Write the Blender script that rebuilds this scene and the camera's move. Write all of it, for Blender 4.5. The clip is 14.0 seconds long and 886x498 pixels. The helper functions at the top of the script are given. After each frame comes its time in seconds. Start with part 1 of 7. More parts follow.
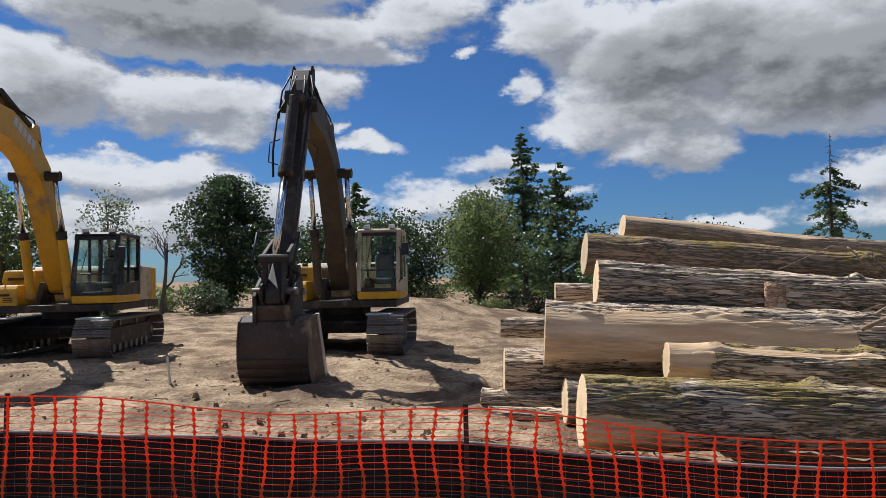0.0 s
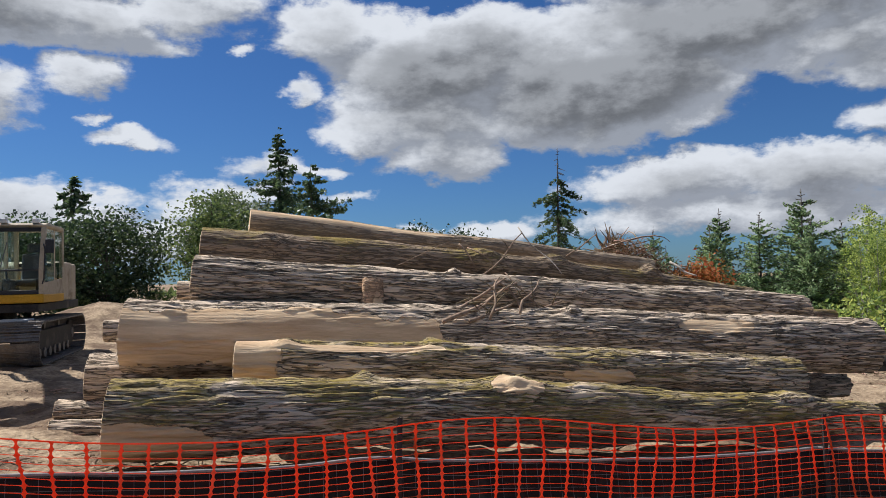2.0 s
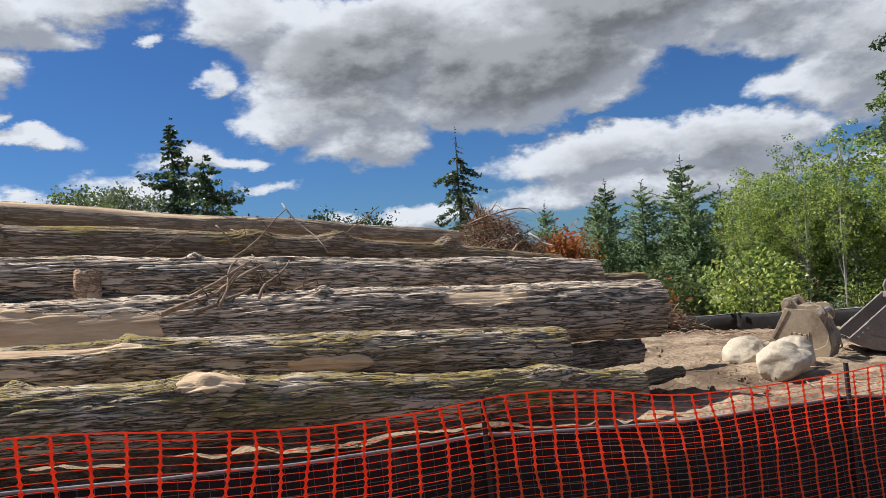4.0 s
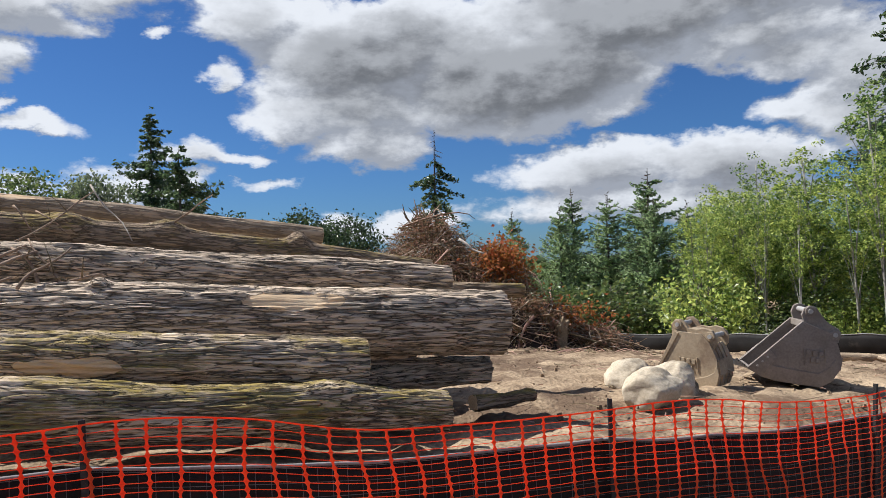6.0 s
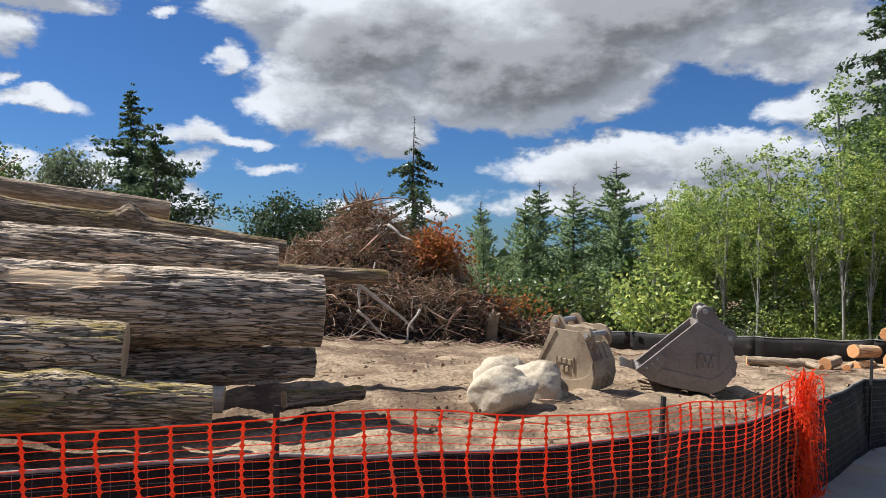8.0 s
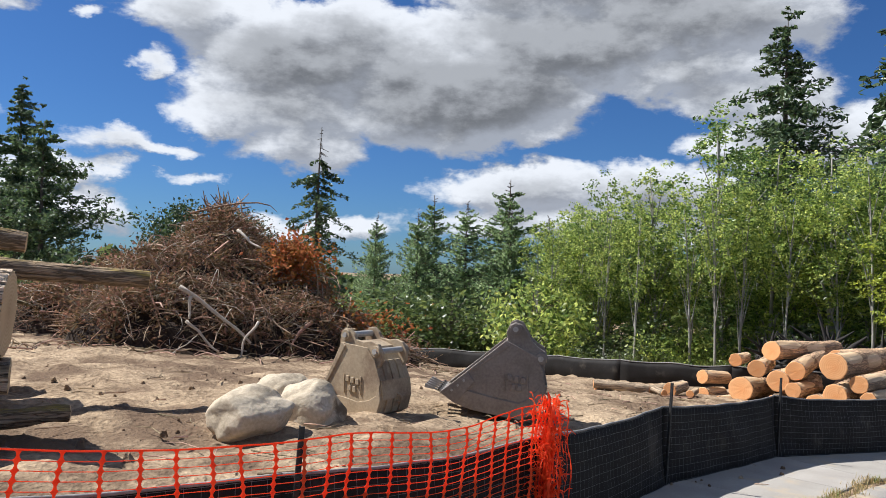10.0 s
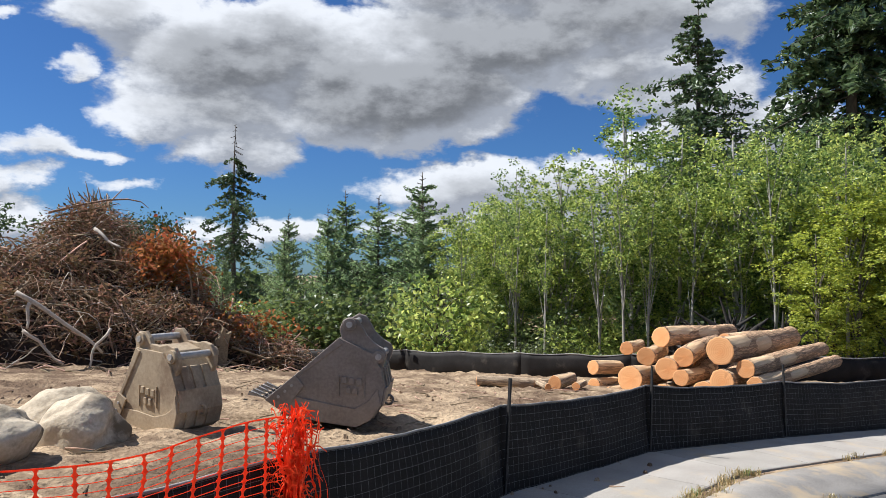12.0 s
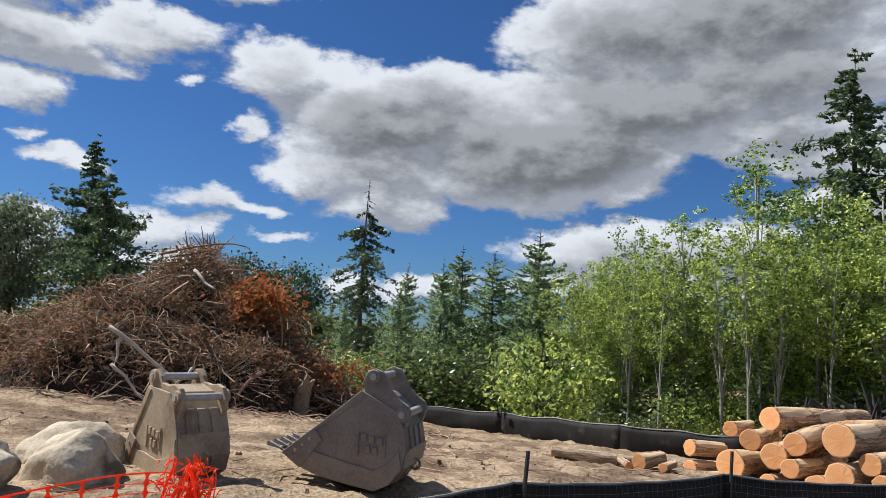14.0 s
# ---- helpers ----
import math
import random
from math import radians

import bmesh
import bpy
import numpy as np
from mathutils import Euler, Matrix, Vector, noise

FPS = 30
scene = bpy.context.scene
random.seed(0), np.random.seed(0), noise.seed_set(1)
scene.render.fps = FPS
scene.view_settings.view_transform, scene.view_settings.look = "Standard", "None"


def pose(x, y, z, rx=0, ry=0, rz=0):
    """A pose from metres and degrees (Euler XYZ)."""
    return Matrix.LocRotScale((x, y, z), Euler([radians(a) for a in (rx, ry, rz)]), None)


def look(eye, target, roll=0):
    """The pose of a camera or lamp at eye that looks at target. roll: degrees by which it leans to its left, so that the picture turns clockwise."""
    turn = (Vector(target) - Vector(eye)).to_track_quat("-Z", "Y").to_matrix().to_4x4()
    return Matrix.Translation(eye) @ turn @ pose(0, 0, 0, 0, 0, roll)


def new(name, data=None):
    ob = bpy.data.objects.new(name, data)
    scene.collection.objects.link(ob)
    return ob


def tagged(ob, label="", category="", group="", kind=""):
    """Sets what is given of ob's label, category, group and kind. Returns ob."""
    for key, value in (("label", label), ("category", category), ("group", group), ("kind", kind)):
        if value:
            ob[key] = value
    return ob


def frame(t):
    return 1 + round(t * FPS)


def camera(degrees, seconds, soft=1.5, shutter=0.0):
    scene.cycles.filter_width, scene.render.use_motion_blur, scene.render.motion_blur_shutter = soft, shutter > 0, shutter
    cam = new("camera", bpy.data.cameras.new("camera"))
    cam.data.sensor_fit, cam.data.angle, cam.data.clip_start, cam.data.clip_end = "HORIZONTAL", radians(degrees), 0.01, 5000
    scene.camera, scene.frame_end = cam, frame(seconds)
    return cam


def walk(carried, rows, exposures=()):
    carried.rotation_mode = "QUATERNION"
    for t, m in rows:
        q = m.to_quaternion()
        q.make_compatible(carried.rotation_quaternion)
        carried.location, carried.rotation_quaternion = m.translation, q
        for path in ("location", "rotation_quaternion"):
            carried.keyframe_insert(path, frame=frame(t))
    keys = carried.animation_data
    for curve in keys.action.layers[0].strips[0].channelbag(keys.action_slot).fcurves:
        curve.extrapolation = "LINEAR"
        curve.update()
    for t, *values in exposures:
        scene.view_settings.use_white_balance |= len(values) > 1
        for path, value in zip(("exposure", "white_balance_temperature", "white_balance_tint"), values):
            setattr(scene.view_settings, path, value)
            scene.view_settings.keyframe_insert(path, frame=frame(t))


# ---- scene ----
cam = camera(62.8, 14.0, 0.8)
METRES, EYE, TILT, LEAN, TURN = 14.5, 2.0, 2.2, 1.0, 0.0
ROWS = [
    (0.0, 0.0, 0.0, 0.0, 0.0, 0.0, -0.0),
    (0.5, 0.0385, 0.0023, -0.0028, -3.54, -0.09, -0.8),
    (1.0, 0.0772, 0.0054, -0.0048, -8.49, 1.25, -1.29),
    (1.5, 0.1189, 0.0085, -0.0071, -15.85, 1.62, -1.02),
    (2.0, 0.1598, 0.0126, -0.0086, -17.35, 0.42, -0.24),
    (2.5, 0.2008, 0.0173, -0.0115, -22.42, 0.94, 0.73),
    (3.0, 0.2404, 0.0193, -0.0131, -21.68, 0.43, 0.58),
    (3.5, 0.281, 0.0247, -0.0163, -27.42, 0.04, -1.0),
    (4.0, 0.325, 0.0228, -0.0193, -22.98, -0.97, 3.12),
    (6.5, 0.5188, 0.0327, -0.0305, -23.54, -0.41, -0.44),
    (7.0, 0.5573, 0.0345, -0.0316, -24.6, -0.54, -0.01),
    (7.5, 0.594, 0.0355, -0.0332, -22.76, -1.41, -1.5),
    (10.0, 0.7735, 0.0489, -0.0421, -28.94, 0.51, -3.94),
    (10.5, 0.8071, 0.0566, -0.044, -32.32, -2.02, -2.21),
    (11.0, 0.8394, 0.0608, -0.0456, -30.61, -4.67, -0.87),
    (11.5, 0.8669, 0.0665, -0.0468, -33.76, -0.82, -3.34),
    (12.0, 0.8952, 0.0677, -0.0482, -33.57, 0.67, -2.09),
    (12.5, 0.9211, 0.073, -0.0497, -31.87, -0.71, -2.95),
    (13.0, 0.9461, 0.078, -0.0495, -30.43, 0.06, -3.9),
    (13.5, 0.9696, 0.0761, -0.0492, -23.11, 0.09, -7.16),
    (14.0, 0.9919, 0.0746, -0.0501, -22.63, 4.7, -4.99),
]
walk(cam, [(t, pose(0, 0, EYE, TILT, LEAN, TURN) @ pose(METRES * x, METRES * y, METRES * z, 90 + pitch, roll, yaw)) for t, x, y, z, yaw, pitch, roll in ROWS],
     exposures=[(0.0, 0.22, 6050, 10), (4.0, 0.36, 6050, 10), (10.0, 0.52, 6050, 10), (12.5, 0.55, 6050, 10), (14.0, 0.36, 6050, 10)])

# ---- world, sun, exposure ----
scene.view_settings.exposure = 0.0
SUN_AZ, SUN_EL = -46.0, 51.0          # degrees from +y towards +x, and above the horizon


def sky_world():
    w = bpy.data.worlds.new("world")
    w.use_nodes = True
    nt = w.node_tree
    nt.nodes.clear()
    N, L = nt.nodes.new, nt.links.new

    def math_(op, a, b=None, c=None):
        n = N("ShaderNodeMath")
        n.operation = op
        for k, v in enumerate((a, b, c)):
            if v is None:
                continue
            if isinstance(v, (int, float)):
                n.inputs[k].default_value = v
            else:
                L(v, n.inputs[k])
        return n.outputs[0]

    def noise_(vec, scale, detail, rough=0.55, off=(0, 0, 0), stretch=(1, 1, 1)):
        m = N("ShaderNodeMapping")
        m.inputs["Location"].default_value, m.inputs["Scale"].default_value = off, stretch
        L(vec, m.inputs["Vector"])
        n = N("ShaderNodeTexNoise")
        n.inputs["Scale"].default_value, n.inputs["Detail"].default_value, n.inputs["Roughness"].default_value = scale, detail, rough
        L(m.outputs[0], n.inputs["Vector"])
        return n.outputs["Fac"]

    def smooth(x, lo, hi):
        n = N("ShaderNodeMapRange")
        n.interpolation_type = "SMOOTHSTEP"
        L(x, n.inputs["Value"])
        n.inputs["From Min"].default_value, n.inputs["From Max"].default_value = lo, hi
        return n.outputs["Result"]

    def mixc(f, a, b):
        n = N("ShaderNodeMix")
        n.data_type = "RGBA"
        if isinstance(f, (int, float)):
            n.inputs["Factor"].default_value = f
        else:
            L(f, n.inputs["Factor"])
        for v, k in ((a, 6), (b, 7)):
            if isinstance(v, tuple):
                n.inputs[k].default_value = (*v, 1)
            else:
                L(v, n.inputs[k])
        return n.outputs[2]

    sky = N("ShaderNodeTexSky")
    sky.sky_type, sky.sun_disc = "NISHITA", False
    sky.sun_elevation, sky.sun_rotation = radians(SUN_EL), radians(SUN_AZ)
    sky.altitude, sky.air_density, sky.dust_density, sky.ozone_density = 100, 1.0, 0.3, 2.0
    tc = N("ShaderNodeTexCoord").outputs["Generated"]
    sep = N("ShaderNodeSeparateXYZ")
    L(tc, sep.inputs[0])
    x, y, z = sep.outputs
    az = math_("MULTIPLY", math_("ARCTAN2", x, y), 57.2958)
    el = math_("MULTIPLY", math_("ARCSINE", z), 57.2958)
    flat = (1, 1, 1.9)

    def clouds_at(shift_az, shift_el):
        """Thickness of cloud in this direction, or a little way off it."""
        def warp(v, amount, off, scale):
            return math_("MULTIPLY", math_("SUBTRACT", noise_(v, scale, 7, 0.62, off, flat), 0.5), amount)

        vec = N("ShaderNodeCombineXYZ")
        L(math_("ADD", math_("ADD", az, warp(tc, 8.5, (9, 1, 4), 6)), shift_az), vec.inputs[0])
        L(math_("ADD", math_("ADD", el, warp(tc, 5.2, (2, 8, 7), 7)), shift_el), vec.inputs[1])
        out = None
        for a0, e0, sa, se, k in CLOUDS:
            m = N("ShaderNodeVectorMath")
            m.operation = "MULTIPLY_ADD"
            L(vec.outputs[0], m.inputs[0])
            m.inputs[1].default_value, m.inputs[2].default_value = (1 / sa, 1 / se, 0), (-a0 / sa, -e0 / se, 0)
            d = N("ShaderNodeVectorMath")
            d.operation = "DOT_PRODUCT"
            L(m.outputs[0], d.inputs[0])
            L(m.outputs[0], d.inputs[1])
            v = math_("MULTIPLY_ADD", d.outputs["Value"], -k, k)
            out = v if out is None else math_("SMOOTH_MAX", out, v, 0.18)
        turned = N("ShaderNodeMapping")
        turned.inputs["Location"].default_value = (shift_az / 60, 0, shift_el / 60)
        L(tc, turned.inputs["Vector"])
        puff = math_("ABSOLUTE", math_("SUBTRACT", noise_(turned.outputs[0], 8.5, 7, 0.52, (0.3, 5.2, 2.2), flat), 0.5))
        wisp = math_("SUBTRACT", noise_(turned.outputs[0], 24, 8, 0.66, (6.3, 1.2, 3.2), flat), 0.5)
        ragged = math_("ADD", math_("MULTIPLY", math_("SUBTRACT", 0.11, puff), 2.2), math_("MULTIPLY", wisp, 1.1))
        return out, ragged

    big = noise_(tc, 4.5, 6, 0.58, (3.1, 1.7, 0.4), flat)
    body, ragged = clouds_at(0.0, 0.0)
    body_up, ragged_up = clouds_at(-0.9, 1.3)
    # the rest of the sky, beyond the placed clouds, is broken cloud as well
    away = smooth(math_("ABSOLUTE", math_("SUBTRACT", az, 14.0)), 62, 85)
    high = smooth(el, 36, 55)
    rest = math_("SUBTRACT", math_("MULTIPLY", math_("ADD", math_("MULTIPLY", math_("SUBTRACT", big, 0.5), 3.2), 0.85), math_("MAXIMUM", away, high)), 1.0)
    dens = math_("MAXIMUM", body, rest)
    cover = smooth(math_("ADD", dens, math_("MULTIPLY", ragged, 0.85)), -0.14, 0.42)
    depth = math_("ADD", math_("ADD", dens, math_("MULTIPLY", ragged, 0.42)), math_("MULTIPLY", math_("SUBTRACT", big, 0.5), 1.7))
    thick = smooth(depth, 0.36, 1.35)
    slope = math_("SUBTRACT", math_("ADD", body, math_("MULTIPLY", ragged, 0.8)), math_("ADD", body_up, math_("MULTIPLY", ragged_up, 0.8)))
    lit = smooth(slope, -0.45, 0.45)
    white = mixc(lit, (3.7, 3.87, 4.25), (8.5, 8.55, 8.65))
    grey = mixc(lit, (1.7, 1.75, 1.85), (4.2, 4.25, 4.35))
    cloud = mixc(thick, white, grey)
    blue = N("ShaderNodeMix")
    blue.data_type, blue.blend_type = "RGBA", "MULTIPLY"
    blue.inputs["Factor"].default_value = 1.0
    L(sky.outputs[0], blue.inputs[6])
    blue.inputs[7].default_value = (0.295, 0.49, 0.765, 1)
    col = mixc(math_("MULTIPLY", cover, smooth(el, -1, 3)), blue.outputs[2], cloud)
    bg = N("ShaderNodeBackground")
    bg.inputs["Strength"].default_value = 0.074
    L(col, bg.inputs["Color"])
    out = N("ShaderNodeOutputWorld")
    L(bg.outputs[0], out.inputs["Surface"])
    scene.world = w


# clouds: azimuth, elevation, half width, half height in degrees, thickness
CLOUDS = [
    (-12, 4.8, 7, 2.6, 0.7), (-6, 2.5, 6, 2.2, 0.6),
    (36, 22.5, 10, 4.5, 1.3), (46, 24, 12, 5, 1.4), (-20, 23.5, 16, 3.5, 1.3), (3, 24.5, 7, 1.6, 0.5),
    (-19.4, 19.2, 14.3, 3.1, 1.5), (-29.4, 13.9, 5.8, 3.4, 1.1), (-20.2, 13.2, 7.9, 2.4, 0.8), (-1.6, 19.8, 6.3, 1.8, 0.6), (-5.3, 17.5, 2.7, 1, 0.4), (-9.5, 14.9, 3.3, 1.6, 0.55),
    (-22.5, 7.8, 8.6, 1.7, 0.7), (-20.6, 4.5, 9, 2.5, 0.6), (-6.3, 10.7, 3.1, 0.7, 0.35), (1.9, 17.1, 1.1, 0.5, 0.3), (6.7, 14.5, 1.6, 1, 0.4), (3.6, 8.8, 3.3, 1.1, 0.45),
    (-0.3, 6.3, 4.2, 1.5, 0.5), (-2.4, 2.7, 4.9, 2.4, 0.6), (-24.4, 9.5, 2.2, 0.4, 0.3), (-27.3, 4, 5.6, 2.4, 0.6), (-16.6, 11.3, 3.7, 1.5, 0.5), (8.9, 18.3, 4.9, 2.5, 0.9),
    (18.1, 16.5, 10.6, 4.4, 1.4), (29.7, 14.4, 11.7, 5, 1.6), (37.2, 17.8, 12.4, 3.6, 1.5), (18.3, 9.6, 5.8, 2.3, 0.8), (12.1, 11.2, 3.5, 1.3, 0.55), (16.6, 12.5, 8, 3.4, 1.1),
    (48.1, 15.5, 7.6, 2.3, 0.9), (50.7, 10.3, 3.8, 1.4, 0.6), (35, 6.6, 7.6, 2.2, 0.85), (44.7, 6.8, 7.2, 2.1, 0.85), (39.8, 4.3, 13.2, 1.7, 0.5), (6.5, 8.7, 4.4, 0.6, 0.4),
    (9.8, 6.4, 1.6, 0.6, 0.38), (21.2, 3.2, 4, 1.1, 0.5), (-8.3, 6.7, 1.5, 0.4, 0.3), (-8.9, 12.2, 1.3, 0.4, 0.3), (36, 10.8, 2.5, 1.3, 0.6), (3.3, 6.8, 3.1, 0.8, 0.4),
    (1.7, 3.7, 4.1, 1.7, 0.6), (14.5, 3.2, 2.9, 0.9, 0.4), (57.5, 9.9, 5.2, 2.6, 0.8), (50.5, 13.7, 6.2, 1.9, 0.7), (-7.9, 18.9, 4.5, 2.2, 1), (47.4, 19.5, 11.4, 4.2, 1.4),
    (40.3, 15.5, 2.5, 1.7, 0.7), (53.8, 11.3, 4, 4.5, 0.9),
]
sky_world()
sun = new("sun", bpy.data.lights.new("sun", "SUN"))
sun.data.energy, sun.data.angle, sun.data.color = 5.4, radians(0.5), (1.0, 0.955, 0.89)
_az, _el = radians(SUN_AZ), radians(SUN_EL)
TO_SUN = Vector((math.sin(_az) * math.cos(_el), math.cos(_az) * math.cos(_el), math.sin(_el)))
sun.matrix_world = look(TO_SUN * 50, (0, 0, 0))

# ---- materials ----
def material(name, dark, light, rough=0.8, metal=0.0, scale=4.0, fine=40.0, bump=0.3, bump_dist=0.01, stretch=(1, 1, 1),
             wear=None, wear_amount=0.5, per_object=0.0, per_island=0.0, translucent=0.0, spec=0.3):
    """A two-scale procedural surface: broad patches between two colours, fine grain and bump, and stains or wear of a third colour."""
    m = bpy.data.materials.new(name)
    m.use_nodes = True
    nt = m.node_tree
    N, L = nt.nodes.new, nt.links.new
    bsdf = nt.nodes["Principled BSDF"]
    tc = N("ShaderNodeTexCoord")
    mp = N("ShaderNodeMapping")
    mp.inputs["Scale"].default_value = stretch
    L(tc.outputs["Object"], mp.inputs["Vector"])
    n1, n2 = N("ShaderNodeTexNoise"), N("ShaderNodeTexNoise")
    n1.inputs["Scale"].default_value, n1.inputs["Detail"].default_value = scale, 5
    n2.inputs["Scale"].default_value, n2.inputs["Detail"].default_value = fine, 4
    for n in (n1, n2):
        L(mp.outputs[0], n.inputs["Vector"])
    add = N("ShaderNodeMath")
    add.operation = "MULTIPLY_ADD"
    L(n2.outputs["Fac"], add.inputs[0])
    add.inputs[1].default_value = 0.5
    half = N("ShaderNodeMath")
    half.operation = "MULTIPLY"
    L(n1.outputs["Fac"], half.inputs[0])
    half.inputs[1].default_value = 0.5
    L(half.outputs[0], add.inputs[2])
    last = add.outputs[0]
    ramp = N("ShaderNodeMapRange")
    ramp.inputs["From Min"].default_value, ramp.inputs["From Max"].default_value = 0.33, 0.67
    L(last, ramp.inputs["Value"])
    mix = N("ShaderNodeMix")
    mix.data_type = "RGBA"
    mix.inputs[6].default_value, mix.inputs[7].default_value = (*dark, 1), (*light, 1)
    L(ramp.outputs[0], mix.inputs["Factor"])
    col = mix.outputs[2]
    if wear:
        n3 = N("ShaderNodeTexNoise")
        n3.inputs["Scale"].default_value, n3.inputs["Detail"].default_value, n3.inputs["Roughness"].default_value = scale * 0.6, 8, 0.65
        off = N("ShaderNodeMapping")
        off.inputs["Location"].default_value = (7, 3, 5)
        L(mp.outputs[0], off.inputs["Vector"])
        L(off.outputs[0], n3.inputs["Vector"])
        r3 = N("ShaderNodeMapRange")
        r3.inputs["From Min"].default_value, r3.inputs["From Max"].default_value = 0.66 - 0.3 * wear_amount, 0.78 - 0.3 * wear_amount
        L(n3.outputs["Fac"], r3.inputs["Value"])
        mw = N("ShaderNodeMix")
        mw.data_type = "RGBA"
        L(r3.outputs[0], mw.inputs["Factor"])
        L(col, mw.inputs[6])
        mw.inputs[7].default_value = (*wear, 1)
        col = mw.outputs[2]
    if per_object or per_island:
        hsv = N("ShaderNodeHueSaturation")
        rnd = N("ShaderNodeObjectInfo").outputs["Random"] if per_object else N("ShaderNodeNewGeometry").outputs["Random Per Island"]
        r4 = N("ShaderNodeMapRange")
        k = per_object or per_island
        r4.inputs["To Min"].default_value, r4.inputs["To Max"].default_value = 1 - k, 1 + k
        L(rnd, r4.inputs["Value"])
        L(r4.outputs[0], hsv.inputs["Value"])
        r5 = N("ShaderNodeMapRange")
        r5.inputs["To Min"].default_value, r5.inputs["To Max"].default_value = 0.5 + 0.06 * k, 0.5 - 0.06 * k
        L(rnd, r5.inputs["Value"])
        L(r5.outputs[0], hsv.inputs["Hue"])
        L(col, hsv.inputs["Color"])
        col = hsv.outputs[0]
    L(col, bsdf.inputs["Base Color"])
    bsdf.inputs["Roughness"].default_value, bsdf.inputs["Metallic"].default_value = rough, metal
    bsdf.inputs["Specular IOR Level"].default_value = spec
    if bump:
        b = N("ShaderNodeBump")
        b.inputs["Strength"].default_value, b.inputs["Distance"].default_value = bump, bump_dist
        L(last, b.inputs["Height"])
        L(b.outputs[0], bsdf.inputs["Normal"])
    if translucent:
        tr = N("ShaderNodeBsdfTranslucent")
        L(col, tr.inputs["Color"])
        ms = N("ShaderNodeMixShader")
        ms.inputs[0].default_value = translucent
        L(bsdf.outputs[0], ms.inputs[1])
        L(tr.outputs[0], ms.inputs[2])
        L(ms.outputs[0], nt.nodes["Material Output"].inputs["Surface"])
    return m


def bark_material(name, moss=0.0, bare=(), brown=None, calm=0.0):
    """Furrowed bark along local x. calm: 1 takes the furrows away. moss: how much of the upper side is green. bare: peeled patches as (x, angle, half length, half angle), the
    angle in radians round the log from its -y side upwards."""
    m = bpy.data.materials.new(name)
    m.use_nodes = True
    nt = m.node_tree
    N, L = nt.nodes.new, nt.links.new
    bsdf = nt.nodes["Principled BSDF"]
    tc = N("ShaderNodeTexCoord")

    def noise_(scale, stretch, detail=5, rough=0.6, off=(0, 0, 0)):
        mp = N("ShaderNodeMapping")
        mp.inputs["Scale"].default_value, mp.inputs["Location"].default_value = stretch, off
        L(tc.outputs["Object"], mp.inputs["Vector"])
        n = N("ShaderNodeTexNoise")
        n.inputs["Scale"].default_value, n.inputs["Detail"].default_value, n.inputs["Roughness"].default_value = scale, detail, rough
        L(mp.outputs[0], n.inputs["Vector"])
        return n.outputs["Fac"]

    def rng(v, lo, hi, to=(0, 1)):
        n = N("ShaderNodeMapRange")
        n.inputs["From Min"].default_value, n.inputs["From Max"].default_value = lo, hi
        n.inputs["To Min"].default_value, n.inputs["To Max"].default_value = to
        L(v, n.inputs["Value"])
        return n.outputs[0]

    def math_(op, a, b=0.0):
        n = N("ShaderNodeMath")
        n.operation = op
        for k, v in enumerate((a, b)):
            if isinstance(v, (int, float)):
                n.inputs[k].default_value = v
            else:
                L(v, n.inputs[k])
        return n.outputs[0]

    def mixc(f, a, b):
        n = N("ShaderNodeMix")
        n.data_type = "RGBA"
        L(f, n.inputs["Factor"])
        for v, k in ((a, 6), (b, 7)):
            if isinstance(v, tuple):
                n.inputs[k].default_value = (*v, 1)
            else:
                L(v, n.inputs[k])
        return n.outputs[2]

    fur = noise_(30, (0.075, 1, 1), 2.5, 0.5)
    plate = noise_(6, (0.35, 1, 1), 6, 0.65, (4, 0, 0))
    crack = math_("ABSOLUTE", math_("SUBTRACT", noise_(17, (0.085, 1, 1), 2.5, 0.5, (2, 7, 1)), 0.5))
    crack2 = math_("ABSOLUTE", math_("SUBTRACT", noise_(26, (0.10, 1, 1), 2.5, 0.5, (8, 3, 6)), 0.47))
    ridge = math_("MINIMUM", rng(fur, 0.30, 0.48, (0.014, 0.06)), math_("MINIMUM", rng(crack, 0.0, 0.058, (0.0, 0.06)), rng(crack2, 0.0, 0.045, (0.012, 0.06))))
    if calm:
        ridge = math_("MAXIMUM", ridge, 0.06 * calm)
    height = math_("ADD", math_("MULTIPLY", rng(ridge, 0.0, 0.045), 0.9), math_("MULTIPLY", plate, 0.6))
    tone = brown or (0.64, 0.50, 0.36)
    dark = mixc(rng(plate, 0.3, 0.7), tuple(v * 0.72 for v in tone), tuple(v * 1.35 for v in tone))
    # furrows fall to near-black: groove shade painted over their own darker bark
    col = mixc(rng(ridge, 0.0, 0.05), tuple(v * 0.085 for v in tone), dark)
    grain = noise_(90, (0.2, 1, 1), 3)
    col = mixc(rng(grain, 0.45, 0.75, (0, 0.2)), col, (0.46, 0.37, 0.28))
    geo = N("ShaderNodeNewGeometry")
    if moss:
        sp = N("ShaderNodeSeparateXYZ")
        L(geo.outputs["Normal"], sp.inputs[0])
        mask = math_("ADD", math_("MULTIPLY", sp.outputs[2], 0.24), math_("MULTIPLY", math_("SUBTRACT", noise_(2.2, (0.5, 1, 1), 8, 0.7, (1, 2, 3)), 0.5), 1.5))
        mask = math_("MULTIPLY", rng(mask, 0.37 - 0.35 * moss, 0.55 - 0.35 * moss), rng(ridge, -0.02, 0.06))
        green = mixc(noise_(30, (1, 1, 1), 4), (0.17, 0.125, 0.035), (0.45, 0.33, 0.09))
        col = mixc(mask, col, green)
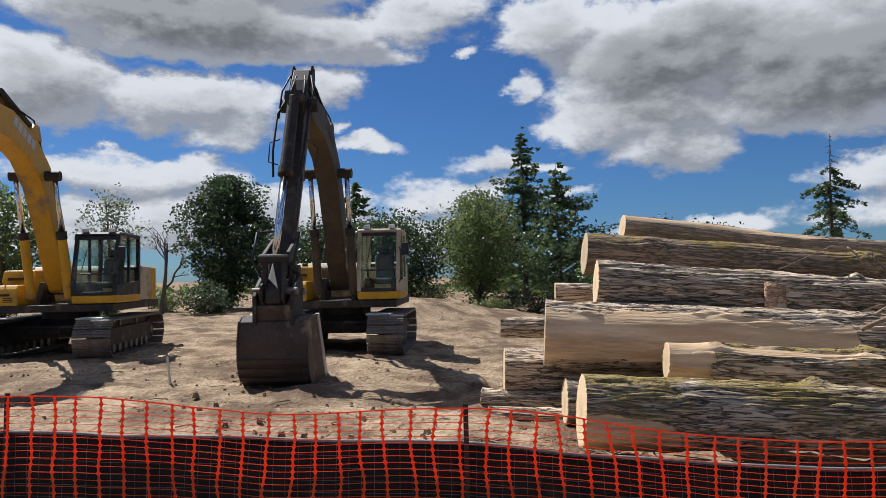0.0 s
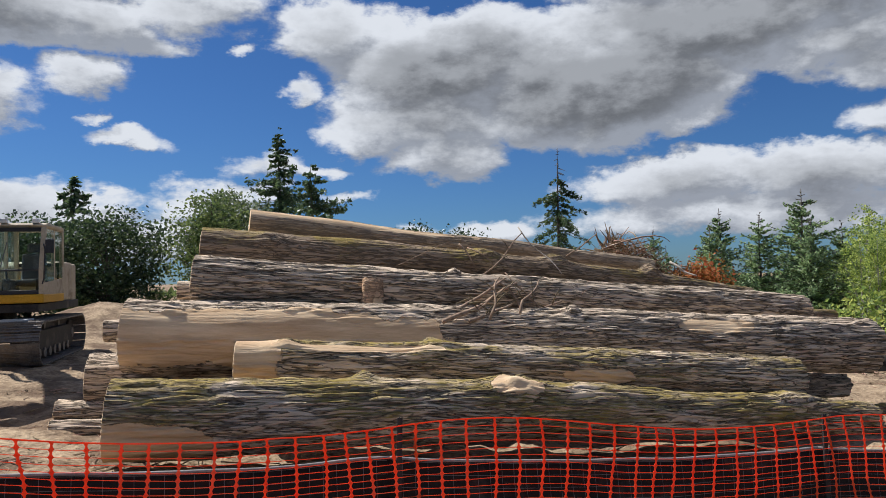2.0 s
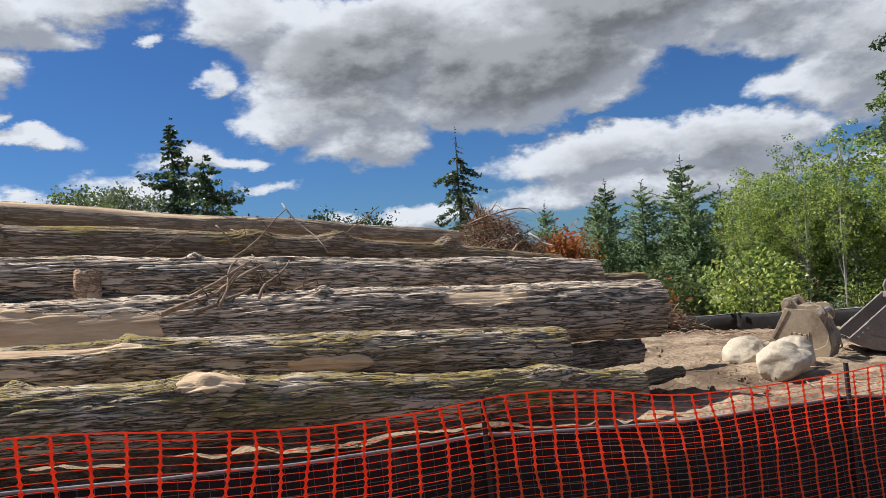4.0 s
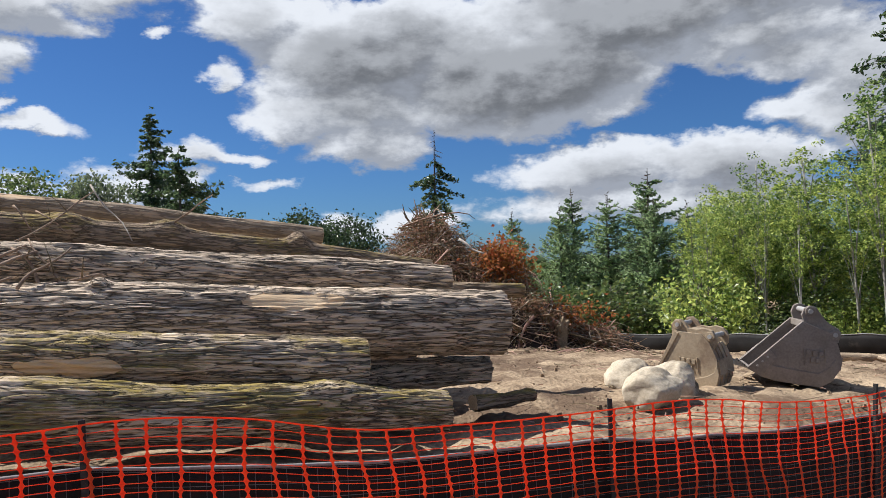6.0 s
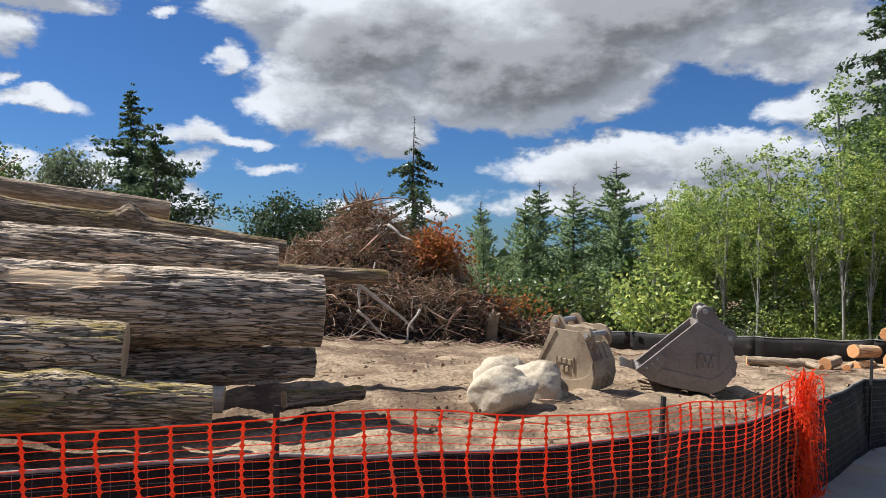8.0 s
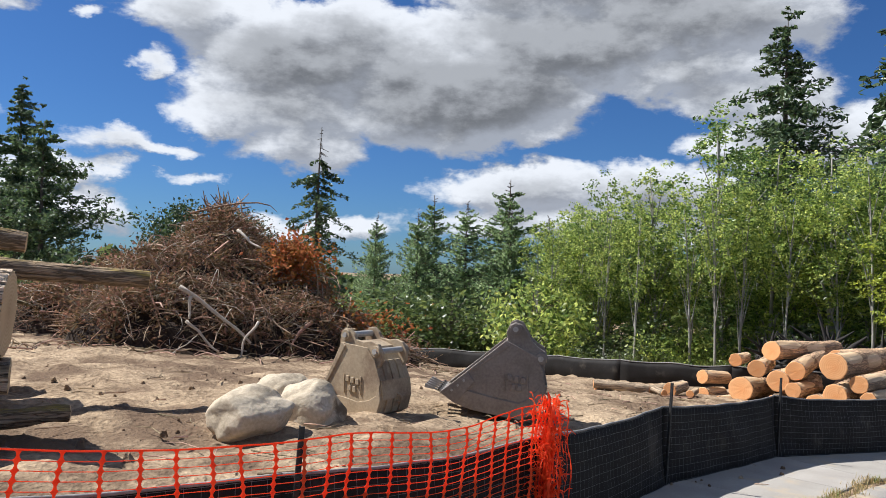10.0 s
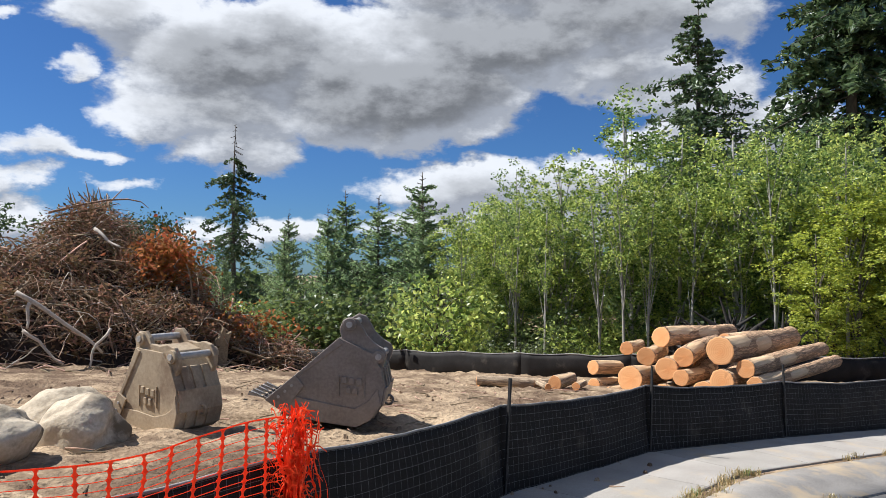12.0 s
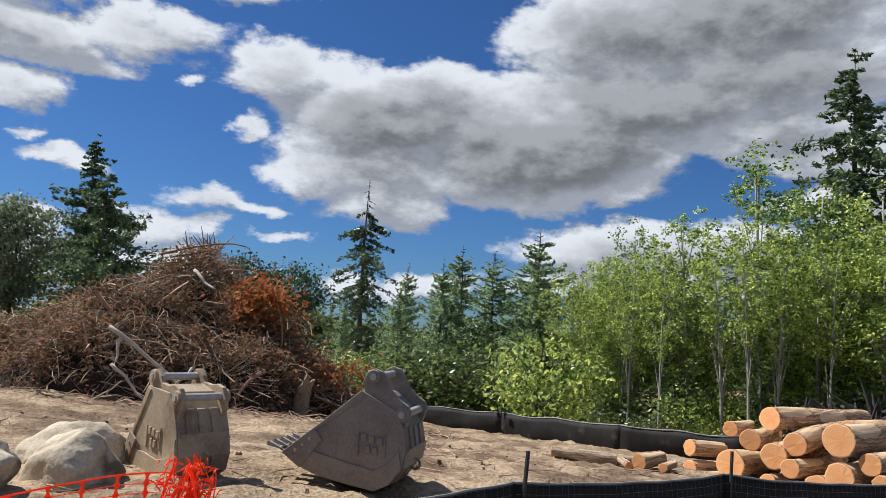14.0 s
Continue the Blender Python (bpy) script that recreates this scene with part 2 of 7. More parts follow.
    if bare:
        sp = N("ShaderNodeSeparateXYZ")
        L(tc.outputs["Object"], sp.inputs[0])
        ang = math_("ARCTAN2", sp.outputs[2], math_("MULTIPLY", sp.outputs[1], -1.0))
        wob = math_("MULTIPLY", math_("SUBTRACT", noise_(2.6, (1, 1, 1), 6, 0.6, (5, 5, 5)), 0.5), 2.6)
        total = None
        for x0, a0, hl, ha in bare:
            dx = math_("DIVIDE", math_("SUBTRACT", sp.outputs[0], x0), hl)
            da = math_("DIVIDE", math_("SUBTRACT", ang, a0), ha)
            d = math_("SUBTRACT", 1.0, math_("ADD", math_("POWER", math_("ABSOLUTE", dx), 2.5), math_("POWER", math_("ABSOLUTE", da), 2.5)))
            total = d if total is None else math_("MAXIMUM", total, d)
        mask = rng(math_("ADD", total, wob), 0.0, 0.06)
        wood = mixc(rng(noise_(7, (0.12, 1, 1), 7, 0.7), 0.3, 0.68), (0.48, 0.30, 0.16), (0.86, 0.64, 0.40))
        col = mixc(mask, col, wood)
        height = math_("MULTIPLY", height, math_("SUBTRACT", 1.0, math_("MULTIPLY", mask, 0.9)))
    L(col, bsdf.inputs["Base Color"])
    bsdf.inputs["Roughness"].default_value, bsdf.inputs["Specular IOR Level"].default_value = 0.9, 0.15
    b = N("ShaderNodeBump")
    b.inputs["Strength"].default_value, b.inputs["Distance"].default_value = 1.0, 0.024
    L(height, b.inputs["Height"])
    L(b.outputs[0], bsdf.inputs["Normal"])
    return m


def cut_material(name, pale, ring, heart):
    """Sawn end of a log: growth rings round local x, heartwood, saw marks and checks."""
    m = bpy.data.materials.new(name)
    m.use_nodes = True
    nt = m.node_tree
    N, L = nt.nodes.new, nt.links.new
    bsdf = nt.nodes["Principled BSDF"]
    tc = N("ShaderNodeTexCoord")
    mp = N("ShaderNodeMapping")
    mp.inputs["Scale"].default_value = (0.0, 1, 1)
    L(tc.outputs["Object"], mp.inputs["Vector"])
    wv = N("ShaderNodeTexWave")
    wv.wave_type, wv.rings_direction = "RINGS", "X"
    wv.inputs["Scale"].default_value, wv.inputs["Distortion"].default_value, wv.inputs["Detail"].default_value = 9, 2.5, 3
    L(mp.outputs[0], wv.inputs["Vector"])
    ns = N("ShaderNodeTexNoise")
    ns.inputs["Scale"].default_value, ns.inputs["Detail"].default_value = 5, 6
    L(tc.outputs["Object"], ns.inputs["Vector"])
    ln = N("ShaderNodeVectorMath")
    ln.operation = "LENGTH"
    L(mp.outputs[0], ln.inputs[0])
    a = N("ShaderNodeMix")
    a.data_type = "RGBA"
    a.inputs[6].default_value, a.inputs[7].default_value = (*pale, 1), (*ring, 1)
    r0 = N("ShaderNodeMapRange")
    r0.inputs["To Max"].default_value = 0.55
    L(wv.outputs["Fac"], r0.inputs["Value"])
    L(r0.outputs[0], a.inputs["Factor"])
    h = N("ShaderNodeMapRange")
    h.inputs["From Min"].default_value, h.inputs["From Max"].default_value, h.inputs["To Min"].default_value, h.inputs["To Max"].default_value = 0.02, 0.22, 0.85, 0.0
    L(ln.outputs["Value"], h.inputs["Value"])
    hm = N("ShaderNodeMath")
    hm.operation = "MULTIPLY"
    L(h.outputs[0], hm.inputs[0])
    L(ns.outputs["Fac"], hm.inputs[1])
    b2 = N("ShaderNodeMix")
    b2.data_type = "RGBA"
    L(hm.outputs[0], b2.inputs["Factor"])
    L(a.outputs[2], b2.inputs[6])
    b2.inputs[7].default_value = (*heart, 1)
    hsv = N("ShaderNodeHueSaturation")
    rv = N("ShaderNodeMapRange")
    rv.inputs["To Min"].default_value, rv.inputs["To Max"].default_value = 0.78, 1.12
    L(N("ShaderNodeObjectInfo").outputs["Random"], rv.inputs["Value"])
    L(rv.outputs[0], hsv.inputs["Value"])
    L(b2.outputs[2], hsv.inputs["Color"])
    L(hsv.outputs[0], bsdf.inputs["Base Color"])
    bsdf.inputs["Roughness"].default_value = 0.85
    bp = N("ShaderNodeBump")
    bp.inputs["Strength"].default_value, bp.inputs["Distance"].default_value = 0.4, 0.006
    L(ns.outputs["Fac"], bp.inputs["Height"])
    L(bp.outputs[0], bsdf.inputs["Normal"])
    return m


def glass_material(name):
    m = bpy.data.materials.new(name)
    m.use_nodes = True
    b = m.node_tree.nodes["Principled BSDF"]
    b.inputs["Base Color"].default_value = (0.72, 0.82, 0.78, 1)
    b.inputs["Roughness"].default_value, b.inputs["Transmission Weight"].default_value, b.inputs["IOR"].default_value = 0.03, 1.0, 1.3
    b.inputs["Specular IOR Level"].default_value = 0.9
    return m


SAND = material("sand", (0.155, 0.105, 0.064), (0.51, 0.38, 0.243), 0.95, scale=1.3, fine=16, bump=1.0, bump_dist=0.09, wear=(0.15, 0.10, 0.064), wear_amount=0.66, spec=0.1)
ASPHALT = material("asphalt", (0.075, 0.072, 0.068), (0.13, 0.122, 0.115), 0.9, scale=1.5, fine=120, bump=0.5, bump_dist=0.006, wear=(0.20, 0.155, 0.11), wear_amount=0.4)
CONCRETE = material("concrete", (0.27, 0.245, 0.21), (0.42, 0.385, 0.335), 0.9, scale=1.6, fine=70, bump=0.25, bump_dist=0.004, wear=(0.43, 0.34, 0.23), wear_amount=0.4, per_object=0.06)
KERB = material("kerb concrete", (0.18, 0.165, 0.145), (0.32, 0.295, 0.26), 0.92, scale=2.2, fine=60, bump=0.3, bump_dist=0.006, wear=(0.38, 0.30, 0.20), wear_amount=0.55)
YELLOW = material("yellow machine paint", (0.52, 0.27, 0.015), (0.70, 0.39, 0.03), 0.45, scale=2.0, fine=25, bump=0.08, bump_dist=0.004, wear=(0.28, 0.18, 0.09), wear_amount=0.42)
# boom paint taken down to near-black, its shade included in the colour
DUSTY_SHADED = material("dusty boom paint, shade put in its near-black colour", (0.045, 0.034, 0.025), (0.11, 0.08, 0.047), 0.65, scale=2.4, fine=22, bump=0.12, bump_dist=0.004, wear=(0.06, 0.046, 0.034), wear_amount=0.6)
TAN = material("tan cab paint", (0.40, 0.33, 0.22), (0.56, 0.47, 0.33), 0.6, scale=2.4, fine=22, bump=0.08, bump_dist=0.004, wear=(0.26, 0.19, 0.11), wear_amount=0.45)
GRIME = material("greasy dark steel", (0.016, 0.013, 0.011), (0.060, 0.048, 0.038), 0.62, 0.0, scale=3, fine=30, bump=0.2, bump_dist=0.006, wear=(0.13, 0.10, 0.07), wear_amount=0.4)
STEEL = material("worn track steel", (0.12, 0.105, 0.09), (0.30, 0.265, 0.23), 0.55, 0.6, scale=4, fine=30, bump=0.2, bump_dist=0.004, wear=(0.24, 0.18, 0.12), wear_amount=0.5)
BUCKET_BROWN = material("earth-stained bucket steel", (0.045, 0.031, 0.024), (0.10, 0.068, 0.05), 0.66, 0.0, scale=2.5, fine=26, bump=0.2, bump_dist=0.005, wear=(0.28, 0.20, 0.13), wear_amount=0.4)
BUCKET_GREY = material("dull grey bucket steel", (0.20, 0.165, 0.135), (0.32, 0.275, 0.23), 0.55, 0.1, scale=2.5, fine=30, bump=0.12, bump_dist=0.004, wear=(0.20, 0.165, 0.13), wear_amount=0.4)
BUCKET_TAN = material("dusty tan bucket steel", (0.30, 0.225, 0.14), (0.46, 0.36, 0.24), 0.75, 0.0, scale=2.5, fine=30, bump=0.12, bump_dist=0.004, wear=(0.22, 0.15, 0.095), wear_amount=0.5)
EDGE = material("worn bright edge", (0.36, 0.34, 0.31), (0.55, 0.52, 0.47), 0.5, 0.4, scale=4, fine=30, bump=0.1)
CHROME = material("chromed rod", (0.62, 0.64, 0.66), (0.75, 0.77, 0.8), 0.16, 1.0, bump=0)
RUBBER = material("black rubber", (0.012, 0.012, 0.013), (0.03, 0.03, 0.032), 0.6, bump=0.1)
CABIN = material("black cab frame", (0.015, 0.016, 0.018), (0.045, 0.046, 0.05), 0.45, bump=0.05, wear=(0.16, 0.13, 0.09), wear_amount=0.3)
SEAT = material("worn seat cloth", (0.06, 0.062, 0.066), (0.12, 0.12, 0.125), 0.9)
PALE = material("pale panel", (0.48, 0.47, 0.45), (0.62, 0.61, 0.58), 0.6)
GLASS = glass_material("cab glass")
LENS = material("lamp lens", (0.7, 0.7, 0.68), (0.85, 0.85, 0.82), 0.15, bump=0)
FABRIC = material("black woven silt fabric", (0.009, 0.008, 0.007), (0.026, 0.023, 0.021), 0.7, scale=3, fine=160, bump=0.3, bump_dist=0.003, wear=(0.06, 0.052, 0.042), wear_amount=0.25, spec=0.15)
# pale grey carries the highlight along the rolled top edge
HEM = material("folded hem, highlight painted pale", (0.16, 0.155, 0.15), (0.34, 0.32, 0.29), 0.7, scale=3, fine=40)
WIRE = material("galvanised wire", (0.09, 0.09, 0.09), (0.19, 0.187, 0.183), 0.6, 0.3, bump=0)
ORANGE = material("orange plastic netting", (0.92, 0.085, 0.018), (1.0, 0.17, 0.04), 0.45, scale=1.2, fine=20, bump=0.05, translucent=0.5, wear=(0.80, 0.20, 0.10), wear_amount=0.25)
POST = material("dark steel post", (0.02, 0.02, 0.02), (0.06, 0.055, 0.05), 0.6, 0.3)
ROCK = material("pale granite", (0.40, 0.325, 0.225), (0.64, 0.54, 0.395), 0.9, scale=2.2, fine=28, bump=0.6, bump_dist=0.02, wear=(0.16, 0.125, 0.08), wear_amount=0.42)
TRUNK = material("grey-brown trunk bark", (0.06, 0.05, 0.04), (0.16, 0.135, 0.11), 0.95, scale=3, fine=20, bump=0.6, bump_dist=0.02, stretch=(1, 1, 0.25))
BIRCH = material("pale birch bark", (0.20, 0.19, 0.16), (0.42, 0.40, 0.35), 0.85, scale=4, fine=14, bump=0.2, stretch=(1, 1, 0.5), wear=(0.12, 0.11, 0.09), wear_amount=0.4)
def leaf(name, dark, light, k=0.35, tr=0.45, gloss=0.5):
    return material(name, dark, light, 0.36 if gloss > 0.3 else 0.7, scale=0.7, fine=3, bump=0, per_island=k, translucent=tr, spec=gloss)
LEAF_FIR = leaf("fir needles", (0.06, 0.10, 0.045), (0.13, 0.19, 0.075), 0.45, 0.4)
LEAF_SPRUCE = leaf("spruce needles", (0.19, 0.28, 0.13), (0.36, 0.47, 0.22), 0.45, 0.55)
LEAF_MAPLE = leaf("dark maple leaves", (0.035, 0.06, 0.025), (0.075, 0.115, 0.042), 0.5, 0.4)
LEAF_WILLOW = leaf("grey-green willow leaves", (0.12, 0.15, 0.08), (0.22, 0.26, 0.14), 0.4, 0.45)
LEAF_BIRCH = leaf("bright birch leaves", (0.21, 0.30, 0.065), (0.46, 0.54, 0.15), 0.65, 0.65)
LEAF_ALDER = leaf("deep green alder leaves", (0.13, 0.215, 0.06), (0.32, 0.42, 0.125), 0.65, 0.6)
LEAF_YELLOW = leaf("yellow-green leaves", (0.30, 0.35, 0.05), (0.48, 0.54, 0.09), 0.4, 0.55)
LEAF_SHRUB = leaf("shrub leaves", (0.085, 0.125, 0.04), (0.18, 0.23, 0.07), 0.45, 0.5)
DEAD_LEAF = leaf("withered rust-brown leaves", (0.15, 0.09, 0.05), (0.34, 0.21, 0.115), 0.5, 0.35, 0.1)
RUST_LEAF = leaf("orange withered leaves", (0.27, 0.105, 0.035), (0.50, 0.21, 0.065), 0.4, 0.35, 0.1)
DRY_GRASS = leaf("dry grass", (0.34, 0.26, 0.11), (0.55, 0.44, 0.22), 0.35, 0.3)
GRASS = leaf("green grass", (0.16, 0.22, 0.05), (0.30, 0.36, 0.09), 0.35, 0.4)
FLOWER = leaf("yellow weed flowers", (0.7, 0.55, 0.02), (0.85, 0.7, 0.05), 0.2, 0.3)
TWIG = material("dead brown twigs", (0.15, 0.102, 0.064), (0.47, 0.335, 0.22), 0.95, scale=2, fine=20, bump=0.3, per_island=0.55)
PALE_TWIG = material("weathered pale branch", (0.38, 0.32, 0.25), (0.58, 0.51, 0.42), 0.9, scale=3, fine=24, bump=0.3, stretch=(1, 1, 1))
# core of the brush heap: shade between branches put into a near-black colour
SHADE_CORE = material("near-black heap core, shade put in the colour", (0.02, 0.013, 0.009), (0.06, 0.04, 0.027), 0.98, scale=2, fine=12, bump=1.0, bump_dist=0.1)
ROOT = material("black root wood", (0.02, 0.018, 0.016), (0.06, 0.052, 0.045), 0.95, scale=3, fine=20, bump=0.5, bump_dist=0.02)
CUT_PALE = cut_material("pale sawn cottonwood", (0.74, 0.55, 0.33), (0.56, 0.38, 0.20), (0.40, 0.25, 0.13))
CUT_ORANGE = cut_material("fresh orange sawn end", (0.80, 0.42, 0.18), (0.66, 0.29, 0.10), (0.70, 0.26, 0.07))
FIRE_BARK = bark_material("thin reddish conifer bark", brown=(0.62, 0.40, 0.24), calm=0.4, bare=((0.5, 0.9, 0.5, 0.7), (1.6, 0.2, 0.4, 0.6)))

# ---- building helpers ----
class Shape:
    """Collects vertices and faces for one mesh."""

    def __init__(self):
        self.v, self.f = [], []

    def add(self, verts, faces):
        k = len(self.v)
        self.v += [tuple(p) for p in verts]
        self.f += [tuple(i + k for i in face) for face in faces]
        return self

    def box(self, centre, size, m=None):
        m = m or Matrix()
        c = Vector(centre)
        pts = [m @ (c + Vector((sx * size[0] / 2, sy * size[1] / 2, sz * size[2] / 2))) for sx in (-1, 1) for sy in (-1, 1) for sz in (-1, 1)]
        return self.add(pts, [(0, 1, 3, 2), (4, 6, 7, 5), (0, 4, 5, 1), (2, 3, 7, 6), (0, 2, 6, 4), (1, 5, 7, 3)])

    def tube(self, pts, radii, n=8, caps=True, flat=1.0):
        pts = [Vector(p) for p in pts]
        if isinstance(radii, (int, float)):
            radii = [radii] * len(pts)
        radii = [float(r) for r in radii]
        rings, side = [], None
        for k, p in enumerate(pts):
            d = (pts[min(k + 1, len(pts) - 1)] - pts[max(k - 1, 0)])
            d = d.normalized() if d.length > 1e-9 else Vector((0, 0, 1))
            if side is None:
                side = d.cross(Vector((0, 0, 1)) if abs(d.z) < 0.9 else Vector((1, 0, 0)))
            side = (side - d * side.dot(d)).normalized()
            up = side.cross(d)
            rings.append([p + radii[k] * (math.cos(2 * math.pi * j / n) * side + flat * math.sin(2 * math.pi * j / n) * up) for j in range(n)])
        faces = [(k * n + j, k * n + (j + 1) % n, (k + 1) * n + (j + 1) % n, (k + 1) * n + j) for k in range(len(pts) - 1) for j in range(n)]
        if caps:
            faces += [tuple(range(n))[::-1], tuple(range((len(pts) - 1) * n, len(pts) * n))]
        return self.add([p for r in rings for p in r], faces)

    def prism(self, profile, y0, y1):
        """A profile of (x, z) points drawn out from y0 to y1."""
        n = len(profile)
        v = [(x, y0, z) for x, z in profile] + [(x, y1, z) for x, z in profile]
        f = [(j, (j + 1) % n, n + (j + 1) % n, n + j) for j in range(n)] + [tuple(range(n))[::-1], tuple(range(n, 2 * n))]
        return self.add(v, f)

    def mesh(self, name, smooth=False):
        me = bpy.data.meshes.new(name)
        me.from_pydata(self.v, [], self.f)
        me.validate()
        bm = bmesh.new()
        bm.from_mesh(me)
        bmesh.ops.recalc_face_normals(bm, faces=bm.faces)
        bm.to_mesh(me)
        bm.free()
        if smooth:
            me.polygons.foreach_set("use_smooth", [True] * len(me.polygons))
        return me


def raw_mesh(name, verts, faces, smooth=False):
    """A mesh straight from arrays, for leaves, nets and ground."""
    me = bpy.data.meshes.new(name)
    verts, faces = np.asarray(verts, float), np.asarray(faces, int)
    me.vertices.add(len(verts))
    me.vertices.foreach_set("co", verts.ravel())
    n = faces.shape[1]
    me.loops.add(faces.size)
    me.loops.foreach_set("vertex_index", faces.ravel())
    me.polygons.add(len(faces))
    me.polygons.foreach_set("loop_start", np.arange(0, faces.size, n))
    me.polygons.foreach_set("use_smooth", np.full(len(faces), smooth))
    me.update(calc_edges=True)
    return me


def part(name, shape, mat, parent=None, label="", bevel=0.0, smooth=False, m=None):
    me = shape.mesh(name, smooth) if isinstance(shape, Shape) else shape
    if mat and not me.materials:
        me.materials.append(mat)
    ob = new(name, me)
    if parent:
        ob.parent = parent
    if m is not None:
        ob.matrix_basis = m
    if label:
        ob["label"] = label
    if bevel:
        mod = ob.modifiers.new("bevel", "BEVEL")
        mod.width, mod.segments, mod.limit_method, mod.angle_limit = bevel, 2, "ANGLE", radians(35)
    return ob


def thing(name, m, label, category, group="", kind=""):
    ob = new(name)
    ob.empty_display_size = 0.2
    ob.matrix_basis = m
    return tagged(ob, label, category, group, kind)


def step(a, b, x):
    t = np.clip((x - a) / (b - a), 0, 1)
    return t * t * (3 - 2 * t)


# ---- lie of the land ----
FENCE = [(-13.0, 5.45), (-9.6, 5.4), (-6.4, 5.3), (-3.1, 5.15), (0.12, 5.02), (3.38, 4.87), (6.71, 4.72), (9.81, 4.51), (12.4, 4.6), (14.66, 5.38),
         (17.5, 6.8), (20.75, 7.75), (23.95, 7.75), (27.1, 7.6), (30.4, 7.5), (34.0, 7.5), (40.0, 7.6)]
NET_END = 9                      # the orange net stops at this post


def fall(x):
    """Height of the street side along the fence: it drops gently towards +x."""
    return -0.062 * np.clip(x, -1.5, 45)


def fence_y(x):
    return np.interp(x, [p[0] for p in FENCE], [p[1] for p in FENCE])


def land(x, y):
    """Smooth height of the building site."""
    z = fall(x) + 0.25 * step(0.15, 1.6, y - fence_y(x))
    z = z - 0.032 * np.clip(y - 10.5, 0, 15) * step(17, 21.5, x)
    z = z + 0.13 * step(9.5, 13.5, x) * step(0.3, 2.6, y - fence_y(x))
    z = z - 0.042 * np.clip(y - 10.5, 0, 18) * step(8, 17, x)
    z = z + 0.9 * np.exp(-(((x + 0.9) / 3.2) ** 2 + ((y - 27.5) / 3.0) ** 2)) + 0.35 * np.exp(-(((x - 3.5) / 3) ** 2 + ((y - 29) / 3) ** 2))
    return z


def rough(x, y):
    """Ruts and clods on the trodden sand."""
    amp = step(0.3, 1.5, y - fence_y(x)) * step(60, 35, y)
    out = np.zeros_like(x)
    for k, (px, py) in enumerate(zip(x.ravel(), y.ravel())):
        out.ravel()[k] = 0.10 * noise.noise((px * 0.45, py * 0.8, 3)) + 0.055 * noise.noise((px * 1.3, py * 1.9, 7)) + 0.065 * noise.noise((px * 2.6, py * 3.3, 1)) + 0.045 * noise.noise((px * 6, py * 6, 1))
    return out * amp


def spaced(a, b, lo, hi, inner, grow=1.12):
    xs = list(np.arange(lo, hi, inner))
    s, x = inner, hi
    while x < b:
        xs.append(x)
        s *= grow
        x += s
    xs.append(b)
    s, x = inner, lo
    while x > a:
        s *= grow
        x -= s
        xs.insert(0, max(x, a))
    return np.array(xs)


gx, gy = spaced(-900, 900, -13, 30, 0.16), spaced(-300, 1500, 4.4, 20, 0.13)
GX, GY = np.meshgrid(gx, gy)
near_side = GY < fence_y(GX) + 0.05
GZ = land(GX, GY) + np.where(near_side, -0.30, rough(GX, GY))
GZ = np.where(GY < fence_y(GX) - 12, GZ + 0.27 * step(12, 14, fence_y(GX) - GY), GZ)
nx, ny = len(gx), len(gy)
quad = (np.arange(ny - 1)[:, None] * nx + np.arange(nx - 1)[None]).ravel()
ground = part("ground", raw_mesh("ground", np.stack([GX.ravel(), GY.ravel(), GZ.ravel()], 1), np.stack([quad, quad + 1, quad + nx + 1, quad + nx], 1), True), SAND)
tagged(ground, "bare tan sandy ground, rutted and churned by machines", "ground", kind="structure")


# ---- street side: pavement, kerb, road ----
def arc_line(step_len=0.25):
    """The fence line resampled at even steps and smoothed, with its outward (street side) normals."""
    pts = np.array(FENCE)
    s = np.r_[0, np.cumsum(np.hypot(*np.diff(pts, axis=0).T))]
    u = np.arange(0, s[-1], step_len)
    x, y = np.interp(u, s, pts[:, 0]), np.interp(u, s, pts[:, 1])
    k = np.ones(9) / 9
    xs, ys = np.convolve(np.pad(x, 4, "edge"), k, "valid"), np.convolve(np.pad(y, 4, "edge"), k, "valid")
    dx, dy = np.gradient(xs), np.gradient(ys)
    n = np.hypot(dx, dy)
    return u, xs, ys, dy / n, -dx / n


def strip(name, offsets, heights, mat, label, category, step_len=0.25):
    """A band along the street: offsets from the fence line towards the street, with the height of each."""
    u, x, y, ax, ay = arc_line(step_len)
    rows = []
    for o, h in zip(offsets, heights):
        px, py = x + ax * o, y + ay * o
        wob = np.array([0.006 * noise.noise((a, b, 2)) for a, b in zip(px * 2, py * 2)])
        rows.append(np.stack([px, py, fall(x) + h + wob], 1))
    n = len(x)
    v = np.concatenate(rows)
    f = [(r * n + j, (r + 1) * n + j, (r + 1) * n + j + 1, r * n + j + 1) for r in range(len(rows) - 1) for j in range(n - 1)]
    ob = part(name, raw_mesh(name, v, np.array(f), True), mat)
    return tagged(ob, label, category, kind="structure")


strip("road", [2.35, 2.6, 4, 6, 8, 10.5], [-0.135, -0.13, -0.10, -0.06, -0.06, -0.10], ASPHALT, "grey asphalt road with sandy dust along its edge", "road")
strip("kerb", [1.50, 1.51, 1.75, 1.95, 2.1, 2.36, 2.37], [-0.2, 0.0, 0.005, -0.02, -0.085, -0.11, -0.25], KERB, "rolled concrete kerb, dusty and cracked", "kerb")
strip("verge", [1.36, 1.52], [-0.03, -0.02], SAND, "thin dirt gap between pavement and kerb", "ground")


